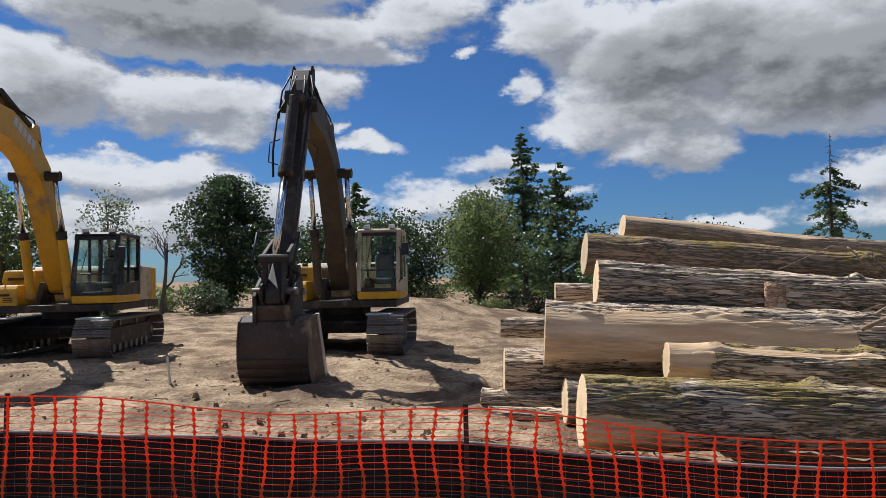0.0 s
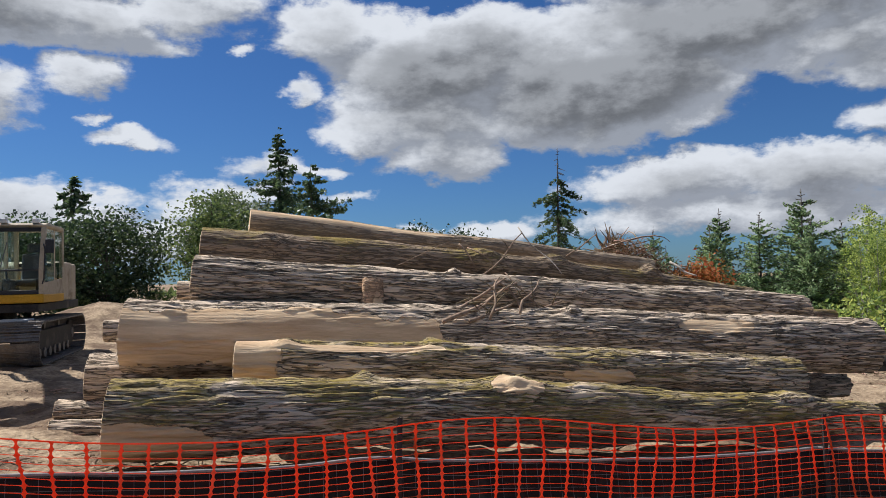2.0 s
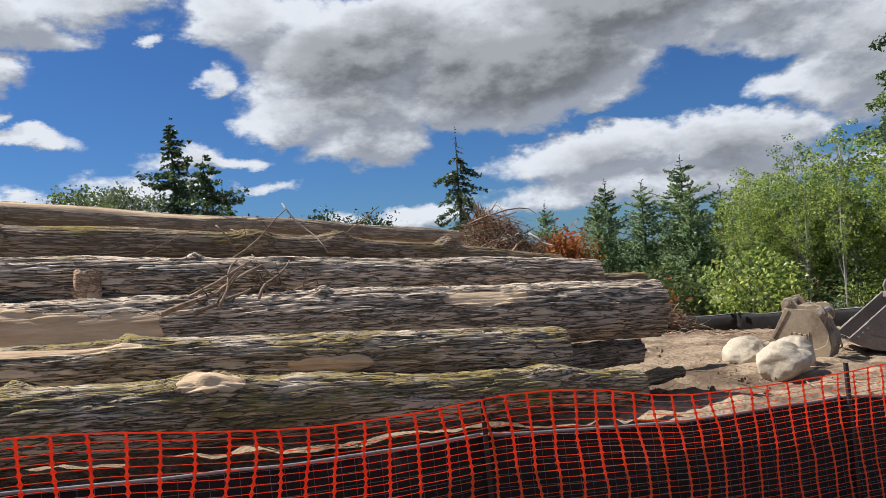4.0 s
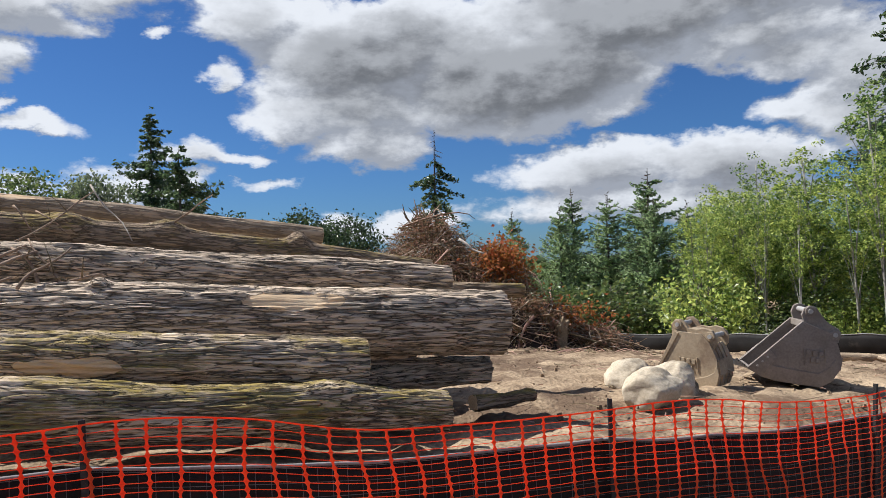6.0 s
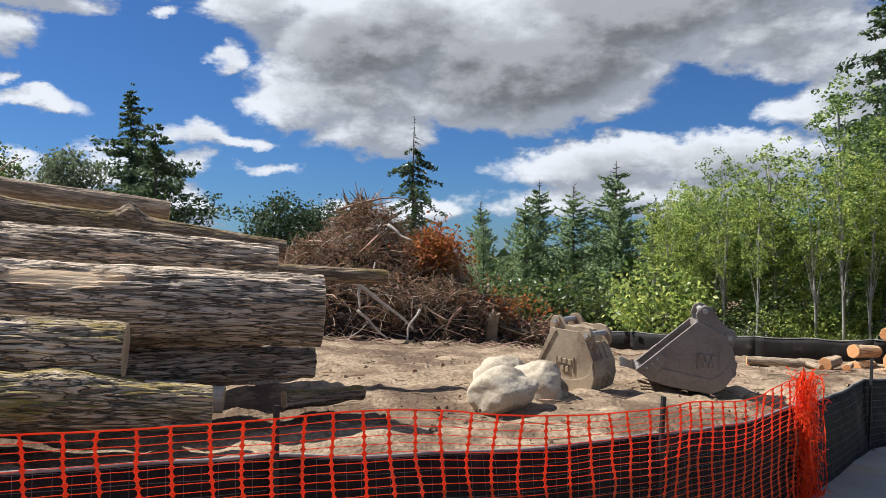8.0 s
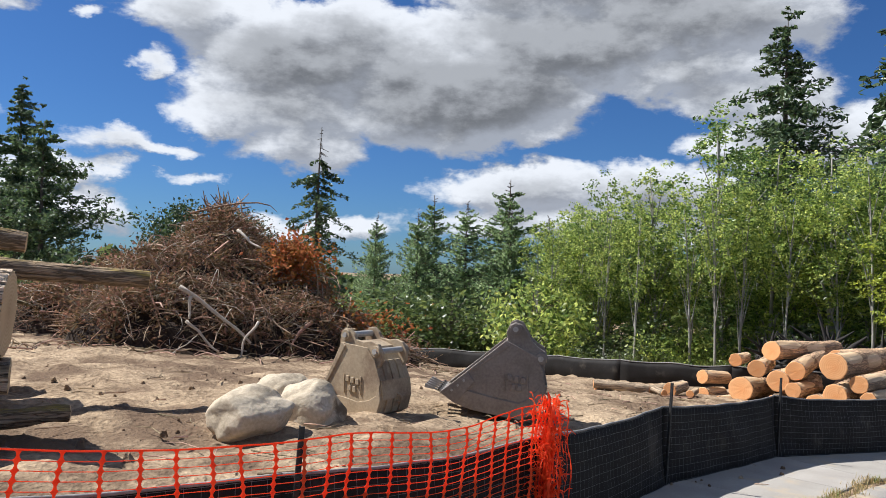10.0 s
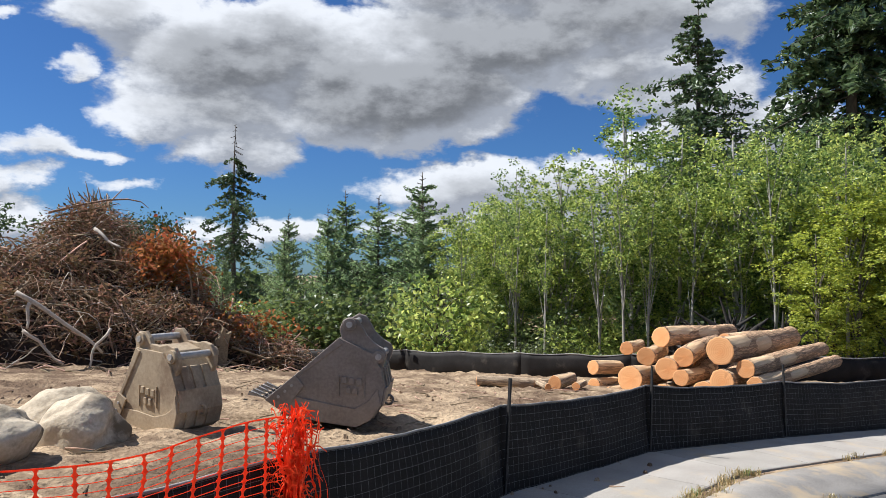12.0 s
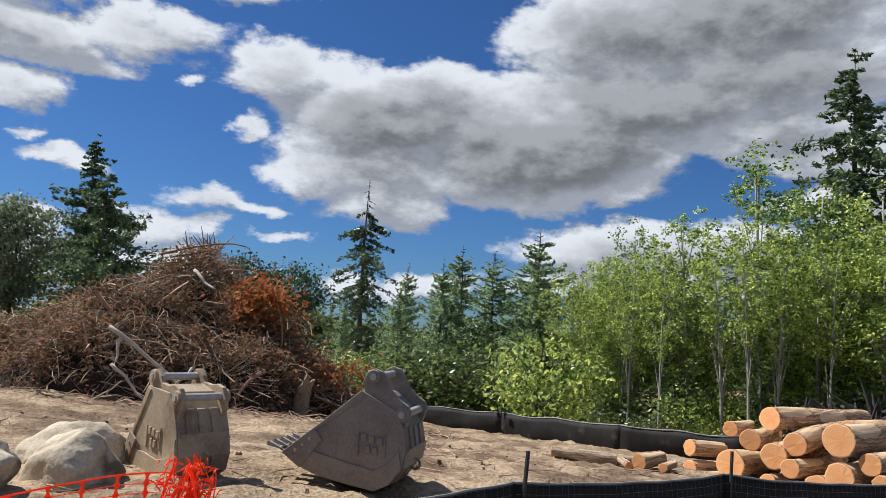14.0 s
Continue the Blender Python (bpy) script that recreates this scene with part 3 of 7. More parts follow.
def pavement():
    base = new("pavement")
    tagged(base, "pale concrete pavement slabs, partly shaded by the fence", "pavement", kind="structure")
    u, x, y, ax, ay = arc_line(0.1)
    per = 15
    for k in range(0, len(u) - per, per):
        idx = np.arange(k, k + per + 1)
        top, faces = [], []
        offs, hs = [-0.12, -0.12, -0.11, 1.33, 1.345, 1.345], [-0.12, -0.008, 0, 0, -0.008, -0.12]
        for q, j in enumerate(idx):
            shift = 0.004 if q == 0 else (-0.004 if q == per else 0.0)
            tx, ty = -ay[j], ax[j]
            for o, h in zip(offs, hs):
                edge = -0.003 if q in (0, per) else 0.0
                top.append((x[j] + ax[j] * o + tx * shift, y[j] + ay[j] * o + ty * shift, float(fall(x[j])) + h + edge))
        m = len(offs)
        for q in range(per):
            for r in range(m - 1):
                faces.append((q * m + r, (q + 1) * m + r, (q + 1) * m + r + 1, q * m + r + 1))
        faces.append(tuple(range(m)))
        faces.append(tuple(range(per * m, per * m + m))[::-1])
        s = Shape().add(top, faces)
        part("slab", s, CONCRETE, base)


pavement()


# ---- silt fence and orange net ----
def fence_at(i, f):
    (x0, y0), (x1, y1) = FENCE[i], FENCE[i + 1]
    return x0 + (x1 - x0) * f, y0 + (y1 - y0) * f


def bay_frame(i):
    (x0, y0), (x1, y1) = FENCE[i], FENCE[i + 1]
    ln = math.hypot(x1 - x0, y1 - y0)
    return ln, ((y1 - y0) / ln, -(x1 - x0) / ln)


def fabric_bay(i, top=0.88, mat=FABRIC):
    ln, (ax, ay) = bay_frame(i)
    nu, nv = int(ln / 0.09), 10
    v = []
    for a in range(nu + 1):
        f = a / nu
        x, y = fence_at(i, f)
        sag = -0.05 * math.sin(math.pi * f) + 0.02 * noise.noise((x * 1.7, 4, 0))
        for b in range(nv + 1):
            g = b / nv
            belly = 0.05 * math.sin(math.pi * f) * math.sin(math.pi * g) + 0.03 * noise.noise((x * 1.1, g * 2 + y, 9)) * math.sin(math.pi * min(f, 1 - f) * 3 if min(f, 1 - f) < 1 / 6 else math.pi / 2)
            belly += 0.014 * noise.noise((x * 5 + g * 3, g * 5, y)) + 0.07 * (1 - g) ** 3
            v.append((x + ax * belly, y + ay * belly, float(fall(x)) - 0.02 + (top + sag + 0.02) * g))
    n = nv + 1
    f = [(a * n + b, (a + 1) * n + b, (a + 1) * n + b + 1, a * n + b + 1) for a in range(nu) for b in range(nv)]
    return raw_mesh("fabric", v, np.array(f), True), v, nu, nv, (ax, ay)


def ribbon(shape_v, shape_f, pts, widths, across):
    k = len(shape_v)
    for p, w in zip(pts, widths):
        shape_v.append(tuple(p[q] - across[q] * w / 2 for q in range(3)))
        shape_v.append(tuple(p[q] + across[q] * w / 2 for q in range(3)))
    for j in range(len(pts) - 1):
        shape_f.append((k + 2 * j, k + 2 * j + 1, k + 2 * j + 3, k + 2 * j + 2))


def post_shape(h=1.15, sunk=0.3):
    s = Shape()
    s.box((0, 0, (h - sunk) / 2), (0.034, 0.006, h + sunk))
    s.box((0, 0.014, (h - sunk) / 2), (0.006, 0.028, h + sunk))
    for k in range(12):
        s.box((0, -0.005, 0.15 + k * 0.085), (0.014, 0.006, 0.018))
    return s


def thicken(ob, t):
    mod = ob.modifiers.new("thickness", "SOLIDIFY")
    mod.thickness = t


def silt_fence():
    base = thing("silt_fence", Matrix(), "black woven silt fence on steel posts, backed by wire mesh", "fence")
    pm = post_shape().mesh("post")
    for i, (x, y) in enumerate(FENCE):
        lean = random.uniform(-2.5, 2.5) + (5 if i == 10 else 0)
        part("post", pm, POST, base, m=pose(x + 0.02, y - 0.07, float(fall(x)), random.uniform(-2, 2), lean, math.degrees(math.atan2(FENCE[min(i + 1, 16)][1] - FENCE[max(i - 1, 0)][1], FENCE[min(i + 1, 16)][0] - FENCE[max(i - 1, 0)][0]))))
    for i in range(len(FENCE) - 1):
        me, v, nu, nv, (ax, ay) = fabric_bay(i)
        ob = part("fabric", me, FABRIC, base)
        thicken(ob, 0.004)
        n = nv + 1
        hem = Shape().tube([(v[a * n + nv][0] + ax * 0.004, v[a * n + nv][1] + ay * 0.004, v[a * n + nv][2] - 0.004) for a in range(nu + 1)], 0.011, 6)
        part("hem", hem, HEM, base, smooth=True)
        grid_v, grid_f = [], []

        def on(f, g, out=0.016):
            a = min(int(f * nu), nu - 1)
            r = f * nu - a
            b = min(int(g * nv), nv - 1)
            q = g * nv - b
            p = [(1 - r) * ((1 - q) * v[a * n + b][k] + q * v[a * n + b + 1][k]) + r * ((1 - q) * v[(a + 1) * n + b][k] + q * v[(a + 1) * n + b + 1][k]) for k in range(3)]
            return (p[0] + ax * out, p[1] + ay * out, p[2])

        ln, _ = bay_frame(i)
        cols = int(ln / 0.085)
        for c in range(1, cols):
            ribbon(grid_v, grid_f, [on(c / cols, g) for g in np.linspace(0.02, 0.985, 8)], [0.0028] * 8, (-ay, ax, 0))
        for r in range(11):
            ribbon(grid_v, grid_f, [on(f, 0.04 + 0.94 * r / 10) for f in np.linspace(0.005, 0.995, nu)], [0.0032] * nu, (0, 0, 1))
        ob = part("wire_mesh", raw_mesh("wire_mesh", grid_v, np.array(grid_f)), WIRE, base)
        ob["kind"] = "stuff"
    return base


silt_fence()


def net_top(x):
    return 1.12 + 0.035 * math.sin(x * 1.9) + 0.03 * noise.noise((x * 0.8, 0, 2))


def orange_net():
    base = thing("safety_fence", Matrix(), "orange plastic safety net hung on the black silt fence", "fence")
    v, f = [], []
    pts = np.array(FENCE[: NET_END + 1])
    s = np.r_[0, np.cumsum(np.hypot(*np.diff(pts, axis=0).T))]
    rows = 24

    def at(u, g):
        x, y = float(np.interp(u, s, pts[:, 0])), float(np.interp(u, s, pts[:, 1]))
        k = min(max(np.searchsorted(s, u) - 1, 0), len(s) - 2)
        f0 = (u - s[k]) / (s[k + 1] - s[k])
        sag = -0.09 * math.sin(math.pi * f0) ** 2 * (0.4 + 0.9 * (noise.noise((k * 3.7, 0, 0)) + 0.5))
        h = net_top(x) + sag
        wave = 0.035 * noise.noise((u * 1.4, g * 1.3, 5)) + 0.018 * noise.noise((u * 4.0, g * 4, 8))
        slip = 0.085 * noise.noise((u * 1.1, g * 1.6, 12)) + 0.015 * noise.noise((u * 6, g * 6, 1))
        return (x + slip, y - 0.12 - wave - 0.05 * (1 - g), float(fall(x)) + h * g + 0.03 * noise.noise((u * 0.9, g * 2, 3)) * g)

    us = np.arange(0.05, s[-1] - 0.03, 0.06)
    for r in range(rows + 1):
        g = 0.02 + 0.98 * r / rows
        ribbon(v, f, [at(u, g) for u in us], [0.0036 if r < rows else 0.009] * len(us), (0, 0, 1))
    cols = int(s[-1] / 0.165)
    for c in range(cols):
        u = 0.08 + c * 0.165 + random.uniform(-0.012, 0.012)
        gs = np.linspace(0.02, 1.0, rows * 4 + 1)
        w = [0.012 + 0.023 * math.cos(k * math.pi / 4) ** 4 for k in range(len(gs))]
        ribbon(v, f, [at(u, g) for g in gs], w, (1, 0, 0))
    ob = part("net", raw_mesh("net", v, np.array(f)), ORANGE, base)
    ob["kind"] = "stuff"
    thicken(ob, 0.0025)
    # the bunched loose end at the last post
    ex, ey = FENCE[NET_END]
    v, f = [], []
    for c in range(30):
        a, r = random.uniform(0, 6.28), random.uniform(0.02, 0.13)
        off = random.uniform(-0.15, 0.12)
        pts2, ph = [], random.uniform(0, 6)
        z1 = random.uniform(0.95, 1.22)
        for k in range(26):
            g = k / 25
            pts2.append((ex + math.cos(a) * r * (1 + 0.7 * math.sin(3 * g + ph)) + 0.03 * math.sin(14 * g + ph) + 0.03, ey - 0.14 + math.sin(a) * r * 0.8 + 0.03 * math.cos(11 * g + ph), float(fall(ex)) + 0.02 + z1 * g))
        ribbon(v, f, pts2, [0.007 + 0.02 * math.cos(k * 1.57) ** 4 for k in range(26)], (math.cos(a + 1.57), math.sin(a + 1.57), 0))
    for c in range(620):
        a, z = random.uniform(0, 6.28), random.uniform(0.05, 1.2)
        r = random.uniform(0.05, 0.16)
        p = Vector((ex + 0.02 + math.cos(a) * r, ey - 0.14 + math.sin(a) * r * 0.8, float(fall(ex)) + z))
        d = Vector((random.gauss(0, 1), random.gauss(0, 1), random.gauss(0, 0.9))).normalized() * random.uniform(0.03, 0.10)
        ribbon(v, f, [p, p + d * 0.5 + Vector((0, 0, 0.015)), p + d], [0.008, 0.009, 0.006], (0, 0, 1))
    ob = part("bunched_end", raw_mesh("bunched_end", v, np.array(f)), ORANGE, base, "frayed bunched end of the netting")
    thicken(ob, 0.0025)


orange_net()


def back_fence():
    base = thing("silt_fence", Matrix(), "low black silt fence along the trees at the site's back", "fence")
    line = [(13.0, 30.5), (18.0, 28.5), (22.6, 25.4), (24.6, 20.6), (25.6, 16.2), (27.0, 13.6), (29.5, 11.6), (33.0, 10.4), (38.0, 9.8)]
    pm = post_shape(0.75).mesh("post")
    for k in range(len(line) - 1):
        (x0, y0), (x1, y1) = line[k], line[k + 1]
        n = max(int(math.hypot(x1 - x0, y1 - y0) / 0.25), 4)
        v = []
        for a in range(n + 1):
            x, y = x0 + (x1 - x0) * a / n, y0 + (y1 - y0) * a / n
            z = float(land(np.array(x), np.array(y)))
            h = 0.62 - 0.05 * math.sin(math.pi * ((a / n * 2) % 1)) + 0.02 * noise.noise((x, y, 0))
            for b in range(6):
                g = b / 5
                w = 0.05 * noise.noise((x * 1.3, y * 1.3, g * 2)) + 0.05 * math.sin(math.pi * g)
                v.append((x - w, y - w, z - 0.1 + (h + 0.1) * g))
        f = [(a * 6 + b, (a + 1) * 6 + b, (a + 1) * 6 + b + 1, a * 6 + b + 1) for a in range(n) for b in range(5)]
        ob = part("fabric", raw_mesh("fabric", v, np.array(f), True), FABRIC, base)
        thicken(ob, 0.005)
        hem = Shape().tube([v[a * 6 + 5] for a in range(n + 1)], 0.016, 5)
        part("hem", hem, HEM, base, smooth=True)
        part("post", pm, POST, base, m=pose(x0, y0 + 0.03, float(land(np.array(x0), np.array(y0)))))


back_fence()

# ---- big log stack ----
def log_thing(p0, p1, r0, r1, label, bark, cut, bend=0.0, ridge=0.025, seed=0, n=130, knots=(), step_len=0.06, group="stack of felled trunks", name="felled_log", bare=()):
    """A felled trunk from p0 to p1 (axis ends), its bark furrowed along the grain, knots and swellings as (along, angle, radius, height)."""
    p0, p1 = Vector(p0), Vector(p1)
    ax = (p1 - p0)
    ln = ax.length
    ax.normalize()
    side = Vector((0, 0, 1)).cross(ax).normalized()
    up = ax.cross(side)
    m = Matrix.Translation(p0) @ Matrix((ax, side, up)).transposed().to_4x4()
    base = thing(name, m, label, "log", group)
    rings = max(int(ln / step_len), 4)
    v = []
    for k in range(rings + 1):
        x = ln * k / rings
        t = k / rings
        r = r0 + (r1 - r0) * t
        off = bend * math.sin(math.pi * t) + 0.03 * noise.noise((x * 0.6, seed, 2))
        swell = 1 + 0.05 * noise.noise((x * 0.9, seed * 3.1, 0))
        for j in range(n):
            # vertices crowd on the street side (angle 0) and top
            t_ = 2 * math.pi * j / n
            a = t_ - 0.55 * math.sin(t_ - 0.5) - 0.26
            c, s = math.cos(a), math.sin(a)
            lump = 1 + 0.05 * noise.noise((x * 0.7, c * 1.1 + seed, s * 1.1))
            wx = x + 0.10 * noise.noise((x * 2.0, c * r * 7, s * r * 7 + seed))
            wy = 0.035 * noise.noise((x * 1.7, c * r * 5 + 3, s * r * 5 + seed))
            q = noise.noise((wx * 1.5 + seed, (c * r + wy) * 18, (s * r + wy) * 18))
            q2 = noise.noise((wx * 3.0 + seed, (c * r + wy) * 34, (s * r + wy) * 34))
            d = ridge * (0.5 - math.exp(-(q / 0.21) ** 2) - 0.5 * math.exp(-(q2 / 0.28) ** 2)) + ridge * 0.3 * q2
            for bx, ba, bl, bw in bare:
                if ((x - bx) / bl) ** 2 + ((a - ba) / bw) ** 2 + 1.2 * noise.noise((x * 2.6, c * r * 2.6 + seed, s * r * 2.6)) < 1:
                    d = d * 0.12 - 0.012
            rr = r * swell * lump + d
            for kx, ka, kr, kh in knots:
                e = ((x - kx) / kr) ** 2 + ((math.atan2(math.sin(a - ka), math.cos(a - ka))) * r / kr) ** 2
                if e < 6:
                    rr += kh * math.exp(-e) * (1 + 0.5 * noise.noise((x * 9, a * 4, seed)))
            v.append((x, -c * rr, s * rr + off))
    f = [(k * n + j, (k + 1) * n + j, (k + 1) * n + (j + 1) % n, k * n + (j + 1) % n) for k in range(rings) for j in range(n)]
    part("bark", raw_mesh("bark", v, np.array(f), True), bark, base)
    for end, k, out in (("cut_end", 0, -1), ("cut_end", rings, 1)):
        ring = v[k * n:(k + 1) * n]
        cy, cz = sum(p[1] for p in ring) / n, sum(p[2] for p in ring) / n
        vv, ff = list(ring), []
        for q, sc in enumerate((0.93, 0.5, 0.0)):
            if sc:
                vv += [(p[0] + out * (0.006 + 0.004 * noise.noise((p[1] * 9, p[2] * 9, seed))), cy + (p[1] - cy) * sc, cz + (p[2] - cz) * sc) for p in ring]
                ff += [(q * n + j, q * n + (j + 1) % n, (q + 1) * n + (j + 1) % n, (q + 1) * n + j) for j in range(n)]
            else:
                vv.append((ring[0][0] + out * 0.007, cy, cz))
                ff += [(q * n + j, q * n + (j + 1) % n, q * n + n) for j in range(n)]
        part(end, Shape().add(vv, ff), cut, base, "sawn end grain")
    return base


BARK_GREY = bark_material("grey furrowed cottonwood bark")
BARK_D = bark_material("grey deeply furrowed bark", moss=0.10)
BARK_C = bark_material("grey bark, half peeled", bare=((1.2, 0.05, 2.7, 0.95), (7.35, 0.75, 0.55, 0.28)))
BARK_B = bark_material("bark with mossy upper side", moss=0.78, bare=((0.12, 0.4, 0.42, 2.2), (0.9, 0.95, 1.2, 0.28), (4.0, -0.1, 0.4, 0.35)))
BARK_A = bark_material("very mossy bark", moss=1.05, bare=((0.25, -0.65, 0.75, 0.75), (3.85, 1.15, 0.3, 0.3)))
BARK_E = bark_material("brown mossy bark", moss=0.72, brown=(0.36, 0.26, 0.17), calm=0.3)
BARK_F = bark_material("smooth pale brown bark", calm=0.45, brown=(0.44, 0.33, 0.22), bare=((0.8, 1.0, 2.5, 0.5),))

log_thing((1.38, 7.42, 0.62), (9.75, 7.0, 0.03), 0.38, 0.19, "felled trunk thick with yellow-green moss at the foot of the stack", BARK_A, CUT_PALE, 0.10, bare=((0.25, -0.65, 0.75, 0.75), (3.85, 1.15, 0.3, 0.3)), seed=1,
          knots=((3.8, 1.2, 0.26, 0.09), (7.3, 1.2, 0.25, 0.06), (2.3, 1.7, 0.1, 0.07)))
log_thing((2.50, 8.22, 1.01), (9.08, 7.45, 0.51), 0.225, 0.245, "felled trunk with mossy top and peeled butt end", BARK_B, CUT_PALE, 0.03, bare=((0.12, 0.4, 0.42, 2.2), (0.9, 0.95, 1.2, 0.28), (4.0, -0.1, 0.4, 0.35)), seed=2,
          knots=((0.5, 1.0, 0.16, 0.05), (4.1, 0.3, 0.25, 0.06), (2.1, 1.4, 0.2, 0.05)))
log_thing((1.31, 9.45, 1.25), (10.98, 8.15, 0.74), 0.43, 0.37, "largest felled trunk, its butt half peeled to pale wood", BARK_C, CUT_PALE, 0.03, bare=((1.2, 0.05, 2.7, 0.95), (7.35, 0.75, 0.55, 0.28)), seed=3, n=170, knots=((5.4, 1.2, 0.08, 0.09), (4.2, 1.0, 0.1, 0.04)))
log_thing((2.05, 9.75, 1.88), (10.65, 8.95, 1.20), 0.31, 0.25, "straight felled trunk with deep grey furrows", BARK_D, CUT_PALE, 0.0, seed=4, knots=((3.3, 1.4, 0.07, 0.08),))
log_thing((2.12, 10.85, 2.31), (11.05, 10.5, 1.42), 0.31, 0.12, "crooked brown trunk with moss at its thin end", BARK_E, CUT_PALE, 0.10, ridge=0.009, seed=5,
          knots=((0.9, 0.6, 0.2, 0.07), (4.1, 0.9, 0.25, 0.09), (5.3, 1.4, 0.22, 0.10), (7.0, 1.5, 0.15, 0.14)))
log_thing((2.80, 11.25, 2.72), (9.6, 11.25, 1.95), 0.20, 0.13, "pale slender trunk on top of the stack", BARK_F, CUT_PALE, 0.0, bare=((0.8, 1.0, 2.5, 0.5),), ridge=0.006, seed=6)
log_thing((5.5, 10.2, 1.45), (12.35, 10.05, 1.03), 0.16, 0.10, "thin mossy trunk lying in the stack", BARK_E, CUT_PALE, 0.0, ridge=0.008, seed=7)
log_thing((1.45, 8.85, 0.46), (11.0, 8.6, 0.12), 0.28, 0.17, "dark shaded trunk at the bottom of the stack", BARK_GREY, CUT_PALE, 0.0, seed=8)
log_thing((2.3, 10.1, 0.62), (10.3, 9.5, 0.25), 0.42, 0.36, "trunk hidden behind the front of the stack", BARK_GREY, CUT_PALE, 0.0, seed=9, n=32, step_len=0.2)
log_thing((2.6, 11.1, 1.45), (10.8, 10.6, 0.80), 0.42, 0.34, "trunk hidden behind the front of the stack", BARK_GREY, CUT_PALE, 0.0, seed=10, n=32, step_len=0.2)
log_thing((2.7, 11.6, 0.62), (10.8, 11.3, 0.20), 0.42, 0.34, "trunk hidden behind the front of the stack", BARK_GREY, CUT_PALE, 0.0, seed=11, n=32, step_len=0.2)
# short ends that stick out at the butt of the stack
log_thing((0.86, 11.05, 1.22), (3.0, 10.9, 1.22), 0.155, 0.15, "short dark log end poking out of the stack", BARK_GREY, CUT_PALE, seed=12, n=28)
log_thing((1.78, 11.55, 1.72), (3.9, 11.4, 1.70), 0.15, 0.14, "short brown log end poking out of the stack", BARK_GREY, CUT_PALE, seed=13, n=28)
log_thing((0.82, 10.05, 0.66), (2.9, 9.95, 0.60), 0.34, 0.33, "weathered brown stump end poking out of the stack", BARK_GREY, CUT_PALE, seed=14, n=36)
log_thing((0.5, 9.85, 0.36), (2.5, 9.4, 0.30), 0.13, 0.12, "thin weathered log on the ground beside the stack", BARK_GREY, CUT_PALE, seed=15, n=28)
log_thing((0.55, 9.2, 0.28), (1.9, 9.05, 0.24), 0.10, 0.10, "thin weathered log on the ground beside the stack", BARK_GREY, CUT_PALE, seed=16, n=24)
log_thing((9.25, 8.0, 0.02), (9.95, 7.85, -0.04), 0.14, 0.13, "pale bare billet under the stack's far end", PALE_TWIG, CUT_PALE, seed=17, n=24)
log_thing((10.6, 8.2, -0.18), (11.5, 8.35, -0.22), 0.10, 0.08, "short mossy branch on the sand", BARK_E, CUT_PALE, seed=18, n=20)


def bark_slab(m, w, h):
    base = thing("bark_slab", m, "upright slab of split bark leaning on the stack", "wood")
    s = Shape()
    n = 9
    pts = []
    for k in range(8):
        z = h * k / 7
        for j in range(n):
            x = w * (j / (n - 1) - 0.5) * (1 - 0.12 * k / 7)
            pts.append((x, -0.05 * math.cos(math.pi * (j / (n - 1) - 0.5)) + 0.012 * noise.noise((x * 30, z * 3, 2)), z + (0.04 * noise.noise((x * 14, 3, 1)) if k == 7 else 0)))
    f = [(k * n + j, k * n + j + 1, (k + 1) * n + j + 1, (k + 1) * n + j) for k in range(7) for j in range(n - 1)]
    s.add(pts, f)
    ob = part("slab", s, FIRE_BARK, base, smooth=True)
    thicken(ob, 0.05)


bark_slab(pose(4.19, 9.17, 1.50, -8, 3, 0), 0.30, 0.34)


def branch_path(p0, p1, wob=0.05, k=6, seed=0):
    p0, p1 = Vector(p0), Vector(p1)
    return [p0.lerp(p1, j / k) + Vector((noise.noise((j * 0.31, seed * 1.37, 1.5)), noise.noise((j * 0.31, seed * 1.37, 4.5)), noise.noise((j * 0.31, seed * 1.37, 8.5)))) * wob for j in range(k + 1)]


